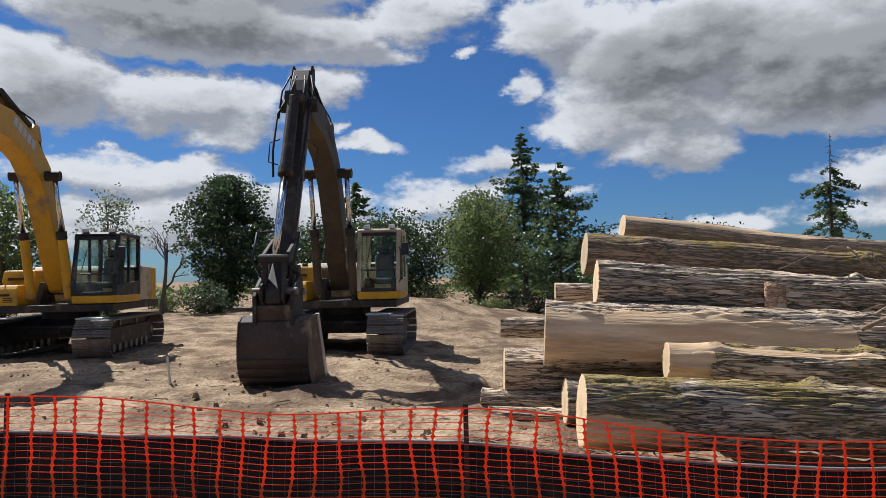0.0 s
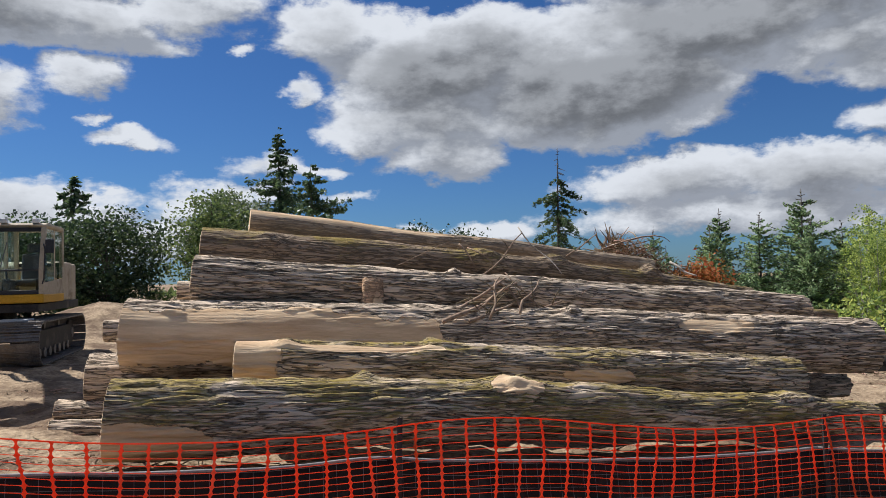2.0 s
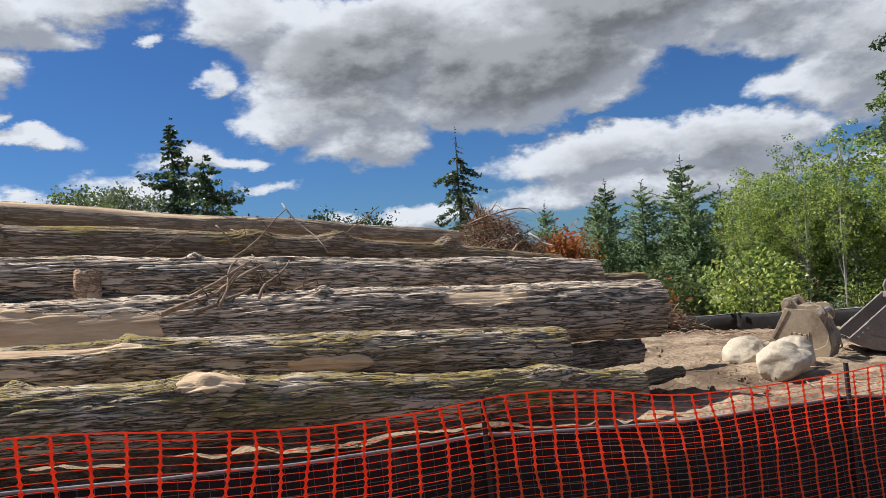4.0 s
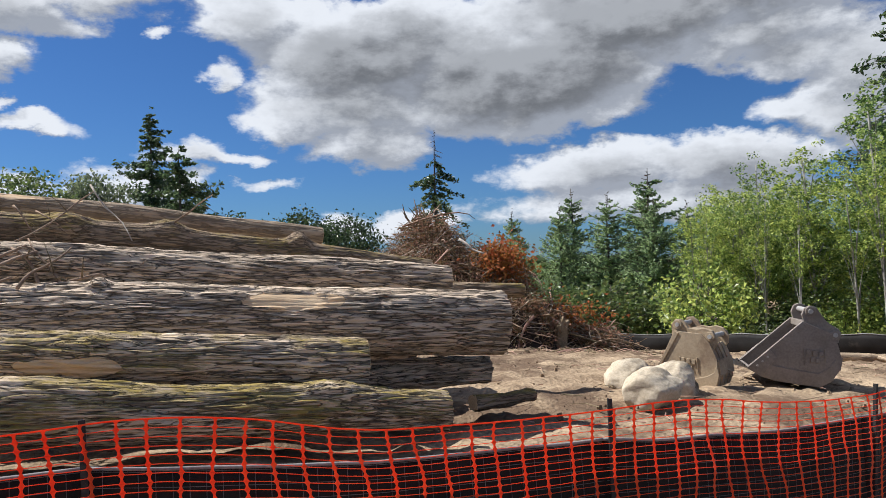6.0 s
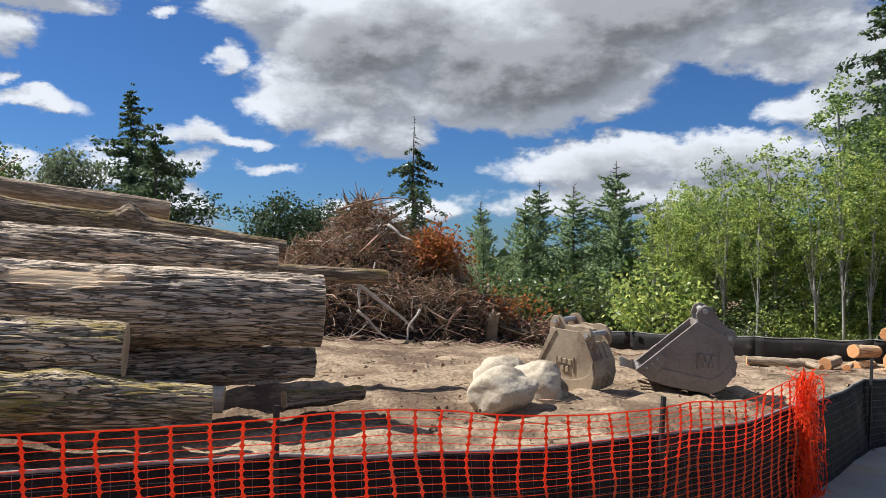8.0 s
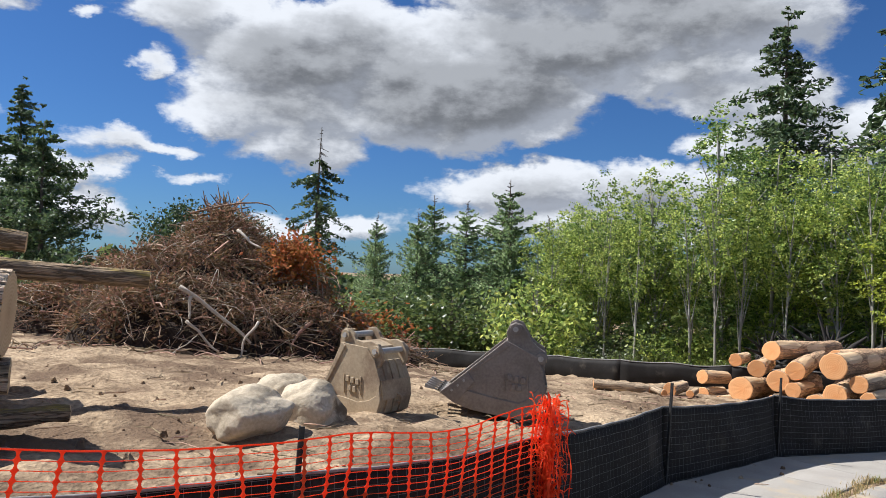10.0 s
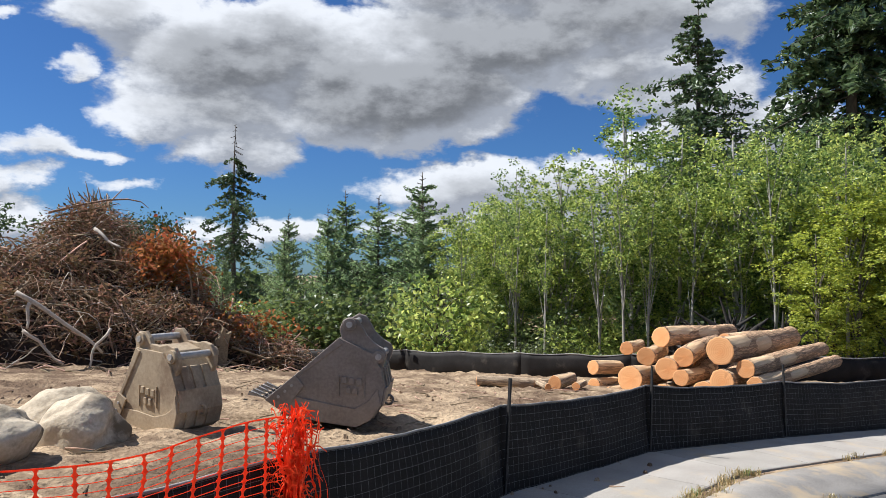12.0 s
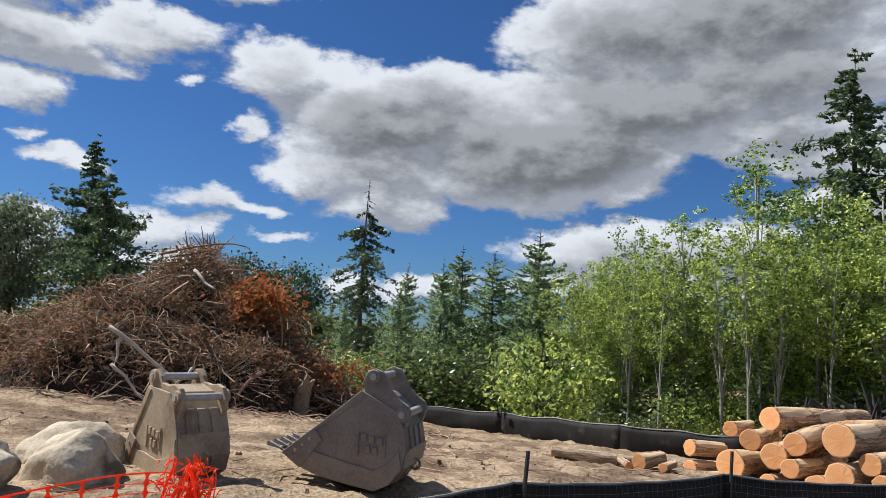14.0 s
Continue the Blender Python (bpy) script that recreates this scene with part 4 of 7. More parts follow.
def loose_branches():
    """Broken branches caught between the trunks."""
    rods = [((5.6, 9.35, 1.75), (6.6, 9.9, 2.42), 0.022), ((6.55, 9.95, 2.5), (7.0, 9.5, 1.85), 0.018), ((5.0, 8.7, 1.35), (6.0, 9.1, 1.82), 0.045),
            ((5.9, 8.6, 1.35), (6.35, 8.95, 1.8), 0.03), ((6.2, 8.8, 1.4), (5.8, 9.1, 1.78), 0.035), ((5.6, 9.4, 1.6), (7.4, 9.3, 1.45), 0.03), ((6.6, 9.2, 1.38), (7.1, 9.0, 1.62), 0.016),
            ((5.1, 8.6, 1.3), (5.7, 8.8, 1.62), 0.03), ((5.9, 10.4, 2.3), (6.3, 10.2, 1.95), 0.016), ((4.8, 10.4, 2.0), (5.6, 10.3, 2.35), 0.012), ((4.9, 8.55, 1.28), (6.1, 9.0, 1.72), 0.05), ((5.5, 8.5, 1.3), (5.75, 8.8, 1.78), 0.03), ((6.0, 8.6, 1.3), (6.7, 8.9, 1.5), 0.035),
            ((5.2, 8.5, 1.28), (5.9, 8.7, 1.5), 0.04), ((6.3, 8.7, 1.35), (6.0, 9.1, 1.85), 0.025), ((7.5, 10.3, 2.1), (7.9, 10.2, 2.45), 0.02), ((5.7, 10.2, 2.35), (5.95, 10.1, 1.9), 0.02)]
    for k, (a, b, r) in enumerate(rods):
        r *= 0.62
        pts = branch_path(a, b, 0.08, 6, k)
        base = thing("branch", Matrix.Translation(a), "broken grey branch caught between the trunks", "branch", "loose branches on the stack")
        s = Shape().tube([p - Vector(a) for p in pts], [r * (1 - 0.08 * j) for j in range(7)], 7)
        for q in range(3):
            o = pts[2 + q] - Vector(a)
            d = Vector((random.gauss(0, 1), random.gauss(0, 0.5), random.gauss(0.2, 0.6))).normalized() * random.uniform(0.12, 0.35)
            s.tube([o, o + d * 0.5 + Vector((0, 0, 0.02)), o + d], [r * 0.5, r * 0.35, r * 0.15], 5)
        part("stem", s, PALE_TWIG if k in (1, 5) else TWIG, base, smooth=True)


loose_branches()

# ---- excavators ----
def rounded_track(x0, x1, r, zc, n=10):
    """Closed path of a crawler track in (x, z): two round ends joined by straight runs."""
    pts = []
    for k in range(n + 1):
        a = -math.pi / 2 + math.pi * k / n
        pts.append((x1 + r * math.cos(a), zc + r * math.sin(a)))
    for k in range(n + 1):
        a = math.pi / 2 + math.pi * k / n
        pts.append((x0 + r * math.cos(a), zc + r * math.sin(a)))
    return pts


def along(path, gap):
    """Points and headings at even gaps round a closed path."""
    p = np.array(path + [path[0]])
    s = np.r_[0, np.cumsum(np.hypot(*np.diff(p, axis=0).T))]
    count = int(s[-1] / gap)
    out = []
    for k in range(count):
        u = s[-1] * k / count
        x, z = np.interp(u, s, p[:, 0]), np.interp(u, s, p[:, 1])
        x2, z2 = np.interp((u + 0.02) % s[-1], s, p[:, 0]), np.interp((u + 0.02) % s[-1], s, p[:, 1])
        out.append((float(x), float(z), math.atan2(z2 - z, x2 - x)))
    return out


def excavator(m, body, boom_mat, cab_mat, label, clean):
    """A 20-tonne crawler excavator: x forward, z up from the ground under its swing centre."""
    base = thing("excavator", m, label, "excavator", "excavators")

    def P(name, s, mt, parent=base, lab="", bevel=0.012, smooth=False):
        return part(name, s, mt, parent, lab, bevel, smooth)

    for s in (-1, 1):
        yc = s * 1.2
        frame = P("track_frame", Shape().prism([(-1.55, 0.25), (1.55, 0.25), (1.7, 0.42), (1.55, 0.66), (-1.55, 0.66), (-1.7, 0.42)], yc - 0.17, yc + 0.17), GRIME)
        for x in (-1.68, 1.68):
            part("idler", Shape().tube([(x, yc - 0.14, 0.45), (x, yc + 0.14, 0.45)], 0.31, 24), GRIME, frame, bevel=0.02)
            part("hub", Shape().tube([(x, yc - 0.19, 0.45), (x, yc + 0.19, 0.45)], 0.12, 16), STEEL, frame, bevel=0.01)
        for k in range(7):
            x = -1.2 + 0.4 * k
            part("roller", Shape().tube([(x, yc - 0.19, 0.20), (x, yc + 0.19, 0.20)], 0.10, 14), STEEL, frame)
        for x in (-0.6, 0.6):
            part("carrier_roller", Shape().tube([(x, yc - 0.13, 0.74), (x, yc + 0.13, 0.74)], 0.07, 12), STEEL, frame)
        belt = rounded_track(-1.68, 1.68, 0.36, 0.45)
        chain = P("track_chain", Shape().prism(rounded_track(-1.68, 1.68, 0.35, 0.45), yc - 0.09, yc + 0.09), GRIME, bevel=0)
        shoe = Shape()
        w = 0.39
        shoe.prism([(-0.088, -0.012), (0.088, -0.012), (0.088, 0.012), (0.07, 0.014), (0.07, 0.035), (0.055, 0.035), (0.05, 0.014), (0.008, 0.014), (0.006, 0.038), (-0.01, 0.038), (-0.015, 0.014), (-0.06, 0.014), (-0.065, 0.035), (-0.085, 0.035)], -w, w)
        sm = shoe.mesh("track_shoe")
        for x, z, a in along(rounded_track(-1.68, 1.68, 0.405, 0.45), 0.19):
            part("track_shoe", sm, STEEL, base, m=Matrix.Translation((x, yc, z)) @ Matrix.Rotation(-a, 4, "Y") @ Matrix.Rotation(math.pi, 4, "X"))
    P("carbody", Shape().prism([(-0.9, 0.45), (0.9, 0.45), (1.0, 0.6), (0.6, 0.86), (-0.6, 0.86), (-1.0, 0.6)], -1.05, 1.05), GRIME)
    for x in (-0.75, 0.75):
        P("cross_member", Shape().prism([(x - 0.16, 0.44), (x + 0.16, 0.44), (x + 0.13, 0.72), (x - 0.13, 0.72)], -1.1, 1.1), GRIME)
    P("slew_ring", Shape().tube([(0, 0, 0.84), (0, 0, 1.04)], 0.62, 32), GRIME)
    P("deck", Shape().prism([(-2.3, 1.04), (1.28, 1.04), (1.28, 1.20), (-2.3, 1.22)], -1.32, 1.38), GRIME)
    # counterweight with a rounded rear
    cw = Shape()
    prof = [(-2.75 + 0.55 * (abs(t) ** 3), 1.4 * t) for t in np.linspace(-1, 1, 13)]
    nn = len(prof) + 2
    ring = prof + [(-1.75, 1.4), (-1.75, -1.4)]
    cw.add([(x, y * 0.97, z) for z in (1.05, 2.08) for x, y in ring], [(j, (j + 1) % nn, nn + (j + 1) % nn, nn + j) for j in range(nn)] + [tuple(range(nn))[::-1], tuple(range(nn, 2 * nn))])
    P("counterweight", cw, body if clean else TAN, bevel=0.06)
    hood = P("engine_hood", Shape().prism([(-1.74, 1.22), (-0.35, 1.22), (-0.35, 1.98), (-0.5, 2.10), (-1.74, 2.10)], -1.3, 1.36), TAN, bevel=0.05)
    part("exhaust_pipe", Shape().tube([(-1.2, -0.7, 2.08), (-1.2, -0.7, 2.5), (-1.28, -0.7, 2.6)], 0.06, 12), GRIME, hood)
    # tank and tool box on the right-hand side
    tank = P("fuel_tank", Shape().prism([(-0.34, 1.2), (0.62, 1.2), (0.62, 1.62), (0.45, 2.0), (-0.34, 2.02)], -1.34, -0.62), body, bevel=0.04)
    part("filler_cap", Shape().tube([(0.1, -0.95, 2.0), (0.1, -0.95, 2.08)], 0.07, 14), GRIME, tank)
    box = P("tool_box", Shape().prism([(0.62, 1.2), (1.28, 1.2), (1.28, 1.55), (1.18, 1.66), (0.62, 1.66)], -1.34, -0.66), body, bevel=0.03)
    part("vent", Shape().box((1.288, -1.0, 1.44), (0.012, 0.36, 0.05)), GRIME, box)
    for z in (1.33, 1.37, 1.29):
        part("vent", Shape().box((1.286, -0.86, z), (0.01, 0.2, 0.018)), GRIME, box)
    part("vent", Shape().box((0.56, -0.98, 1.80), (0.2, 0.34, 0.06), Matrix.Rotation(0, 4, "Y")), GRIME, tank)
    P("handrail", Shape().tube([(1.25, -1.3, 1.25), (1.2, -1.3, 2.15), (1.1, -1.3, 2.3), (0.75, -1.3, 2.32), (0.65, -1.3, 2.2), (0.62, -1.3, 1.65)], 0.017, 8), GRIME, bevel=0, smooth=True)
    P("handrail", Shape().tube([(-0.6, -1.2, 2.08), (-0.6, -1.2, 2.36), (-1.6, -1.2, 2.36), (-1.6, -1.2, 2.08)], 0.016, 8), GRIME, bevel=0, smooth=True)
    # step plates
    P("step_plate", Shape().box((1.5, -0.95, 0.93), (0.5, 0.5, 0.03)), PALE)
    P("step_plate", Shape().box((1.5, 1.02, 0.90), (0.5, 0.55, 0.04)), PALE)
    # cab: pillars, roof, panes, floor, seat
    y0, y1, xb, xf = 0.50, 1.48, -0.42, 1.30
    zf, zr = 1.22, 2.84
    cab = P("cab", Shape().prism([(xb, zf), (xf, zf), (xf + 0.03, zf + 0.18), (xb, zf + 0.18)], y0, y1), body, bevel=0.03)
    roof = part("cab_roof", Shape().prism([(xb, zr - 0.10), (xf - 0.22, zr - 0.10), (xf - 0.18, zr - 0.04), (xf - 0.30, zr), (xb + 0.08, zr), (xb, zr - 0.04)], y0 - 0.01, y1 + 0.01), cab_mat, cab, bevel=0.035)
    front = [(xf + 0.03, zf + 0.18), (xf + 0.02, 1.9), (xf - 0.20, zr - 0.08)]
    for y in (y0 + 0.045, y1 - 0.045):
        s = Shape()
        for (xa, za), (xc, zc) in zip(front[:-1], front[1:]):
            s.prism([(xa - 0.085, za), (xa, za), (xc, zc), (xc - 0.085, zc)], y - 0.045, y + 0.045)
        part("pillar", s, cab_mat, cab, bevel=0.015)
        part("pillar", Shape().box((xb + 0.06, y, (zf + zr) / 2 + 0.04), (0.12, 0.09, zr - zf - 0.26)), cab_mat, cab, bevel=0.02)
        part("pillar", Shape().box((0.36, y, (zf + zr) / 2 + 0.04), (0.08, 0.07, zr - zf - 0.26)), cab_mat, cab, bevel=0.015)
    part("front_rail", Shape().box((xf - 0.0, (y0 + y1) / 2, zf + 0.22), (0.06, y1 - y0 - 0.18, 0.08)), CABIN, cab, bevel=0.01)
    part("front_rail", Shape().box((xf + 0.0, (y0 + y1) / 2, 1.88), (0.05, y1 - y0 - 0.18, 0.04)), CABIN, cab, bevel=0.01)
    part("front_rail", Shape().box((xf - 0.21, (y0 + y1) / 2, zr - 0.14), (0.06, y1 - y0 - 0.18, 0.08)), CABIN, cab, bevel=0.01)
    for y in (y0 + 0.02, y1 - 0.02):
        part("door_panel", Shape().prism([(xb + 0.1, zf + 0.15), (xf - 0.07, zf + 0.15), (xf - 0.06, 1.62), (xb + 0.1, 1.72)], y - 0.012, y + 0.012), cab_mat, cab, bevel=0.008)
        g = part("window_pane", Shape().prism([(0.40, 1.66), (xf - 0.08, 1.66), (xf - 0.06, 1.9), (xf - 0.26, zr - 0.12), (0.40, zr - 0.12)], y - 0.004, y + 0.004), GLASS, cab)
        g.visible_shadow = False
        g = part("window_pane", Shape().prism([(xb + 0.12, 1.72), (0.32, 1.72), (0.32, zr - 0.12), (xb + 0.12, zr - 0.12)], y - 0.004, y + 0.004), GLASS, cab)
        g.visible_shadow = False
    for pr in ([(xf - 0.03, 1.9), (xf - 0.022, 1.9), (xf - 0.232, zr - 0.16), (xf - 0.24, zr - 0.16)], [(xf - 0.018, zf + 0.26), (xf - 0.01, zf + 0.26), (xf - 0.015, 1.86), (xf - 0.023, 1.86)]):
        g = part("windscreen", Shape().prism(pr, y0 + 0.09, y1 - 0.09), GLASS, cab)
        g.visible_shadow = False
    part("rear_wall", Shape().box((xb + 0.03, (y0 + y1) / 2, 1.68), (0.05, y1 - y0 - 0.1, 0.75)), CABIN, cab)
    seat = part("seat", Shape().prism([(0.1, 1.55), (0.62, 1.58), (0.62, 1.70), (0.16, 1.68), (0.06, 2.25), (-0.08, 2.27), (-0.02, 1.55)], 0.76, 1.22), SEAT, cab, bevel=0.05)
    part("headrest", Shape().box((-0.02, 0.99, 2.38), (0.1, 0.28, 0.2)), SEAT, seat, bevel=0.04)
    for y in (0.68, 1.30):
        part("console", Shape().prism([(0.2, 1.4), (0.85, 1.4), (0.85, 1.72), (0.2, 1.66)], y - 0.08, y + 0.08), CABIN, cab, bevel=0.03)
        part("lever", Shape().tube([(0.78, y, 1.7), (0.82, y, 1.92)], 0.022, 8), CABIN, cab)
    part("wiper", Shape().tube([(xf + 0.02, 0.72, 1.95), (xf - 0.10, 0.8, 2.45)], 0.01, 6), CABIN, cab)
    for y in (y0 + 0.2, y1 - 0.2):
        part("work_light", Shape().box((xf - 0.26, y, zr + 0.04), (0.08, 0.14, 0.09)), LENS, cab, bevel=0.015)
    part("mirror", Shape().box((xf + 0.05, y1 + 0.12, 2.35), (0.04, 0.16, 0.28)), CABIN, cab, bevel=0.015)
    part("grab_rail", Shape().tube([(xf + 0.02, y1 - 0.02, 1.6), (xf + 0.07, y1 + 0.02, 1.7), (xf - 0.02, y1 + 0.02, 2.3), (xf - 0.08, y1 - 0.02, 2.4)], 0.014, 8), CABIN, cab, smooth=True)
    # boom: bent box girder, as seen from the side
    bw = 0.22
    up = [(0.35, 1.62), (0.75, 2.55), (1.15, 3.45), (1.72, 4.25), (2.45, 4.80), (3.4, 5.10), (4.35, 5.12), (4.62, 4.98)]
    lo = [(4.68, 4.78), (4.5, 4.62), (3.4, 4.50), (2.62, 4.22), (2.05, 3.72), (1.58, 2.95), (1.1, 2.05), (0.72, 1.50), (0.5, 1.42)]
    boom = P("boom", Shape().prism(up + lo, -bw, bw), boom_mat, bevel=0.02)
    part("boom_foot_pin", Shape().tube([(0.52, -0.36, 1.55), (0.52, 0.36, 1.55)], 0.13, 18), GRIME, boom)
    P("boom_bracket", Shape().prism([(0.1, 1.2), (1.0, 1.2), (0.72, 1.72), (0.4, 1.72)], -0.42, -0.30), GRIME)
    P("boom_bracket", Shape().prism([(0.1, 1.2), (1.0, 1.2), (0.72, 1.72), (0.4, 1.72)], 0.30, 0.42), GRIME)
    part("cylinder_pin", Shape().tube([(1.95, -0.52, 4.0), (1.95, 0.52, 4.0)], 0.11, 18), GRIME, boom, bevel=0.01)
    for s in (-1, 1):
        y = s * 0.40
        cyl = P("boom_cylinder", Shape().tube([(1.18, y, 1.36), (1.57, y, 2.72)], 0.095, 16), boom_mat)
        part("rod", Shape().tube([(1.57, y, 2.72), (1.95, y, 4.0)], 0.055, 14), CHROME, cyl, bevel=0, smooth=True)
        part("gland", Shape().tube([(1.55, y, 2.66), (1.60, y, 2.82)], 0.11, 16), GRIME, cyl)
    # arm (dipper) with its cylinder on top of the boom
    tail, piv, tip = Vector((4.30, 0, 5.55)), Vector((4.62, 0, 4.86)), Vector((5.98, 0, 1.86))
    d = (tip - tail).normalized()
    q = Vector((d.z, 0, -d.x))

    def on(t, o):
        p = tail + d * t + q * o
        return (p.x, p.z)

    ln = (tip - tail).length
    arm = P("arm", Shape().prism([on(0.0, -0.10), on(-0.06, 0.05), on(0.05, 0.17), on(0.6, 0.29), on(1.3, 0.25), on(ln, 0.12), on(ln + 0.08, 0.0), on(ln, -0.13), on(1.4, -0.19), on(0.75, -0.24), on(0.3, -0.18)], -0.16, 0.16), boom_mat if clean else GRIME, bevel=0.02)
    for s in (-1, 1):
        part("arm_ear", Shape().prism([on(-0.12, -0.08), on(-0.14, 0.06), on(0.05, 0.16), on(0.5, 0.1), on(0.5, -0.12)], s * 0.175 - 0.025, s * 0.175 + 0.025), boom_mat if clean else GRIME, arm, bevel=0.01)
    part("pivot_pin", Shape().tube([(piv.x, -0.34, piv.z), (piv.x, 0.34, piv.z)], 0.12, 18), GRIME, arm)
    a0, a1 = Vector((2.2, 0, 4.95)), Vector((3.55, 0, 5.42))
    ac = P("arm_cylinder", Shape().tube([a0, a1], 0.11, 16), GRIME)
    part("rod", Shape().tube([a1, tail + Vector((0.02, 0, 0.0))], 0.06, 14), CHROME, ac, bevel=0, smooth=True)
    part("bracket", Shape().prism([(2.0, 4.72), (2.5, 4.9), (2.3, 5.06), (2.12, 5.04)], -0.16, 0.16), boom_mat, ac)
    # bucket cylinder on the arm's outer side
    o = -0.42
    b0, b1 = Vector((on(0.9, o)[0], 0, on(0.9, o)[1])), Vector((on(2.45, o)[0], 0, on(2.45, o)[1]))
    bc = P("bucket_cylinder", Shape().tube([b0, b1], 0.105, 16), boom_mat if clean else GRIME)
    link = Vector((6.42, 0, 2.02))
    part("rod", Shape().tube([b1, link], 0.058, 14), CHROME, bc, bevel=0, smooth=True)
    part("gland", Shape().tube([b1 - d * 0.08, b1 + d * 0.06], 0.125, 16), GRIME, bc)
    part("bracket", Shape().prism([on(0.7, -0.2), on(1.1, -0.2), on(0.95, -0.5), on(0.8, -0.5)], -0.15, 0.15), GRIME, bc)
    for s in (-1, 1):
        y = s * 0.185
        P("linkage", Shape().prism([on(ln - 0.55, -0.04), on(ln - 0.45, 0.08), (6.46, 1.97), (6.40, 2.10)], y - 0.03, y + 0.03), GRIME)
        P("linkage", Shape().prism([(6.36, 2.05), (6.48, 2.05), (6.50, 1.45), (6.36, 1.45)], s * 0.15 - 0.035, s * 0.15 + 0.035), GRIME)
    P("link_pin", Shape().tube([(6.42, -0.24, 2.03), (6.42, 0.24, 2.03)], 0.075, 16), GRIME)
    P("bucket_pin", Shape().tube([(5.98, -0.3, 1.86), (5.98, 0.3, 1.86)], 0.075, 16), GRIME)
    # quick coupler that carries the bucket
    P("coupler", Shape().prism([(5.82, 1.95), (6.1, 1.98), (6.55, 1.55), (6.58, 1.34), (6.2, 1.30), (5.85, 1.40), (5.78, 1.7)], -0.13, 0.13), GRIME, bevel=0.03)
    for s in (-1, 1):
        P("coupler_plate", Shape().prism([(5.80, 1.96), (6.06, 2.0), (6.22, 1.74), (6.60, 1.62), (6.64, 1.40), (6.48, 1.30), (6.30, 1.42), (6.05, 1.40), (5.92, 1.28), (5.80, 1.36)], s * 0.17 - 0.022, s * 0.17 + 0.022), GRIME, bevel=0.012)
        for bx, bz in ((5.95, 1.50), (6.42, 1.52)):
            P("coupler_pin", Shape().tube([(bx, s * 0.14, bz), (bx, s * 0.36, bz)], 0.06, 14), STEEL)
        P("arm_rib", Shape().prism([on(1.2, 0.10), on(1.2, 0.13), on(ln - 0.3, 0.06), on(ln - 0.3, 0.03)], s * 0.162 - 0.012, s * 0.162 + 0.012), boom_mat)
        P("pipe", Shape().tube([(on(0.6, 0.1)[0], s * 0.185, on(0.6, 0.1)[1]), (on(1.6, 0.02)[0], s * 0.19, on(1.6, 0.02)[1]), (on(ln - 0.7, -0.02)[0], s * 0.185, on(ln - 0.7, -0.02)[1])], 0.016, 7), STEEL, bevel=0, smooth=True)
        P("hose", Shape().tube([(on(ln - 0.7, -0.02)[0], s * 0.185, on(ln - 0.7, -0.02)[1]), (6.2, s * 0.34, 2.45), (6.5, s * 0.33, 2.0), (6.40, s * 0.2, 1.72)], 0.02, 7), RUBBER, bevel=0, smooth=True)
        for t in (0.25, 0.9, 1.7):
            P("clamp", Shape().box((on(0.6 + t, 0.06)[0], s * 0.185, on(0.6 + t, 0.06)[1]), (0.09, 0.05, 0.05)), GRIME, bevel=0.006)
    P("coupler_ram", Shape().tube([(6.02, 0.0, 1.62), (6.34, 0.0, 1.60)], 0.05, 12), STEEL)
    bucket = P("bucket", Shape().prism([(5.98, 0.98), (6.46, 0.92), (6.52, 1.3), (6.3, 1.42), (5.95, 1.36)], -0.3, 0.3), BUCKET_BROWN, lab="earth-stained digging bucket resting on the ground")
    h = 0.54
    line = [(5.12, 0.04), (5.35, 0.0), (5.9, -0.02), (6.25, 0.03), (6.5, 0.2), (6.6, 0.45), (6.6, 0.75), (6.52, 1.05), (6.4, 1.12), (6.0, 1.14)]
    inner = [(6.0, 1.09), (6.36, 1.07), (6.47, 1.0), (6.55, 0.74), (6.55, 0.47), (6.45, 0.24), (6.22, 0.08), (5.9, 0.03), (5.35, 0.05)]
    part("shell", Shape().prism(line + inner, -h, h), BUCKET_BROWN, bucket, bevel=0.01)
    for s in (-1, 1):
        y = s * h
        part("side_plate", Shape().prism([(5.18, 0.03), (5.9, -0.025), (6.25, 0.025), (6.51, 0.2), (6.61, 0.45), (6.61, 0.75), (6.53, 1.06), (6.4, 1.13), (5.85, 1.14)], y - 0.016, y + 0.016), BUCKET_BROWN, bucket, bevel=0.006)
        part("side_cutter", Shape().prism([(5.12, 0.03), (5.32, 0.02), (5.95, 1.10), (5.82, 1.15)], y - 0.03, y + 0.03), EDGE, bucket, bevel=0.008)
        part("ear", Shape().prism([(5.88, 1.1), (6.56, 1.0), (6.56, 1.45), (6.40, 1.6), (6.05, 1.8), (5.9, 1.75)], s * 0.29 - 0.03, s * 0.29 + 0.03), GRIME, bucket, bevel=0.012)
    for z in (0.16, 0.30, 0.44):
        part("wear_strip", Shape().prism([(6.50 + (z - 0.16) * 0.36, z - 0.03), (6.52 + (z - 0.16) * 0.36, z - 0.03), (6.56 + (z - 0.16) * 0.30, z + 0.04), (6.52 + (z - 0.16) * 0.30, z + 0.04)], -h * 0.98, h * 0.98), BUCKET_BROWN, bucket, bevel=0.004)
    for k in range(5):
        y = -h + 0.07 + (2 * h - 0.14) * k / 4
        part("tooth", Shape().prism([(5.2, 0.0), (5.2, 0.09), (4.92, 0.05), (4.92, 0.02)], y - 0.04, y + 0.04), EDGE, bucket)
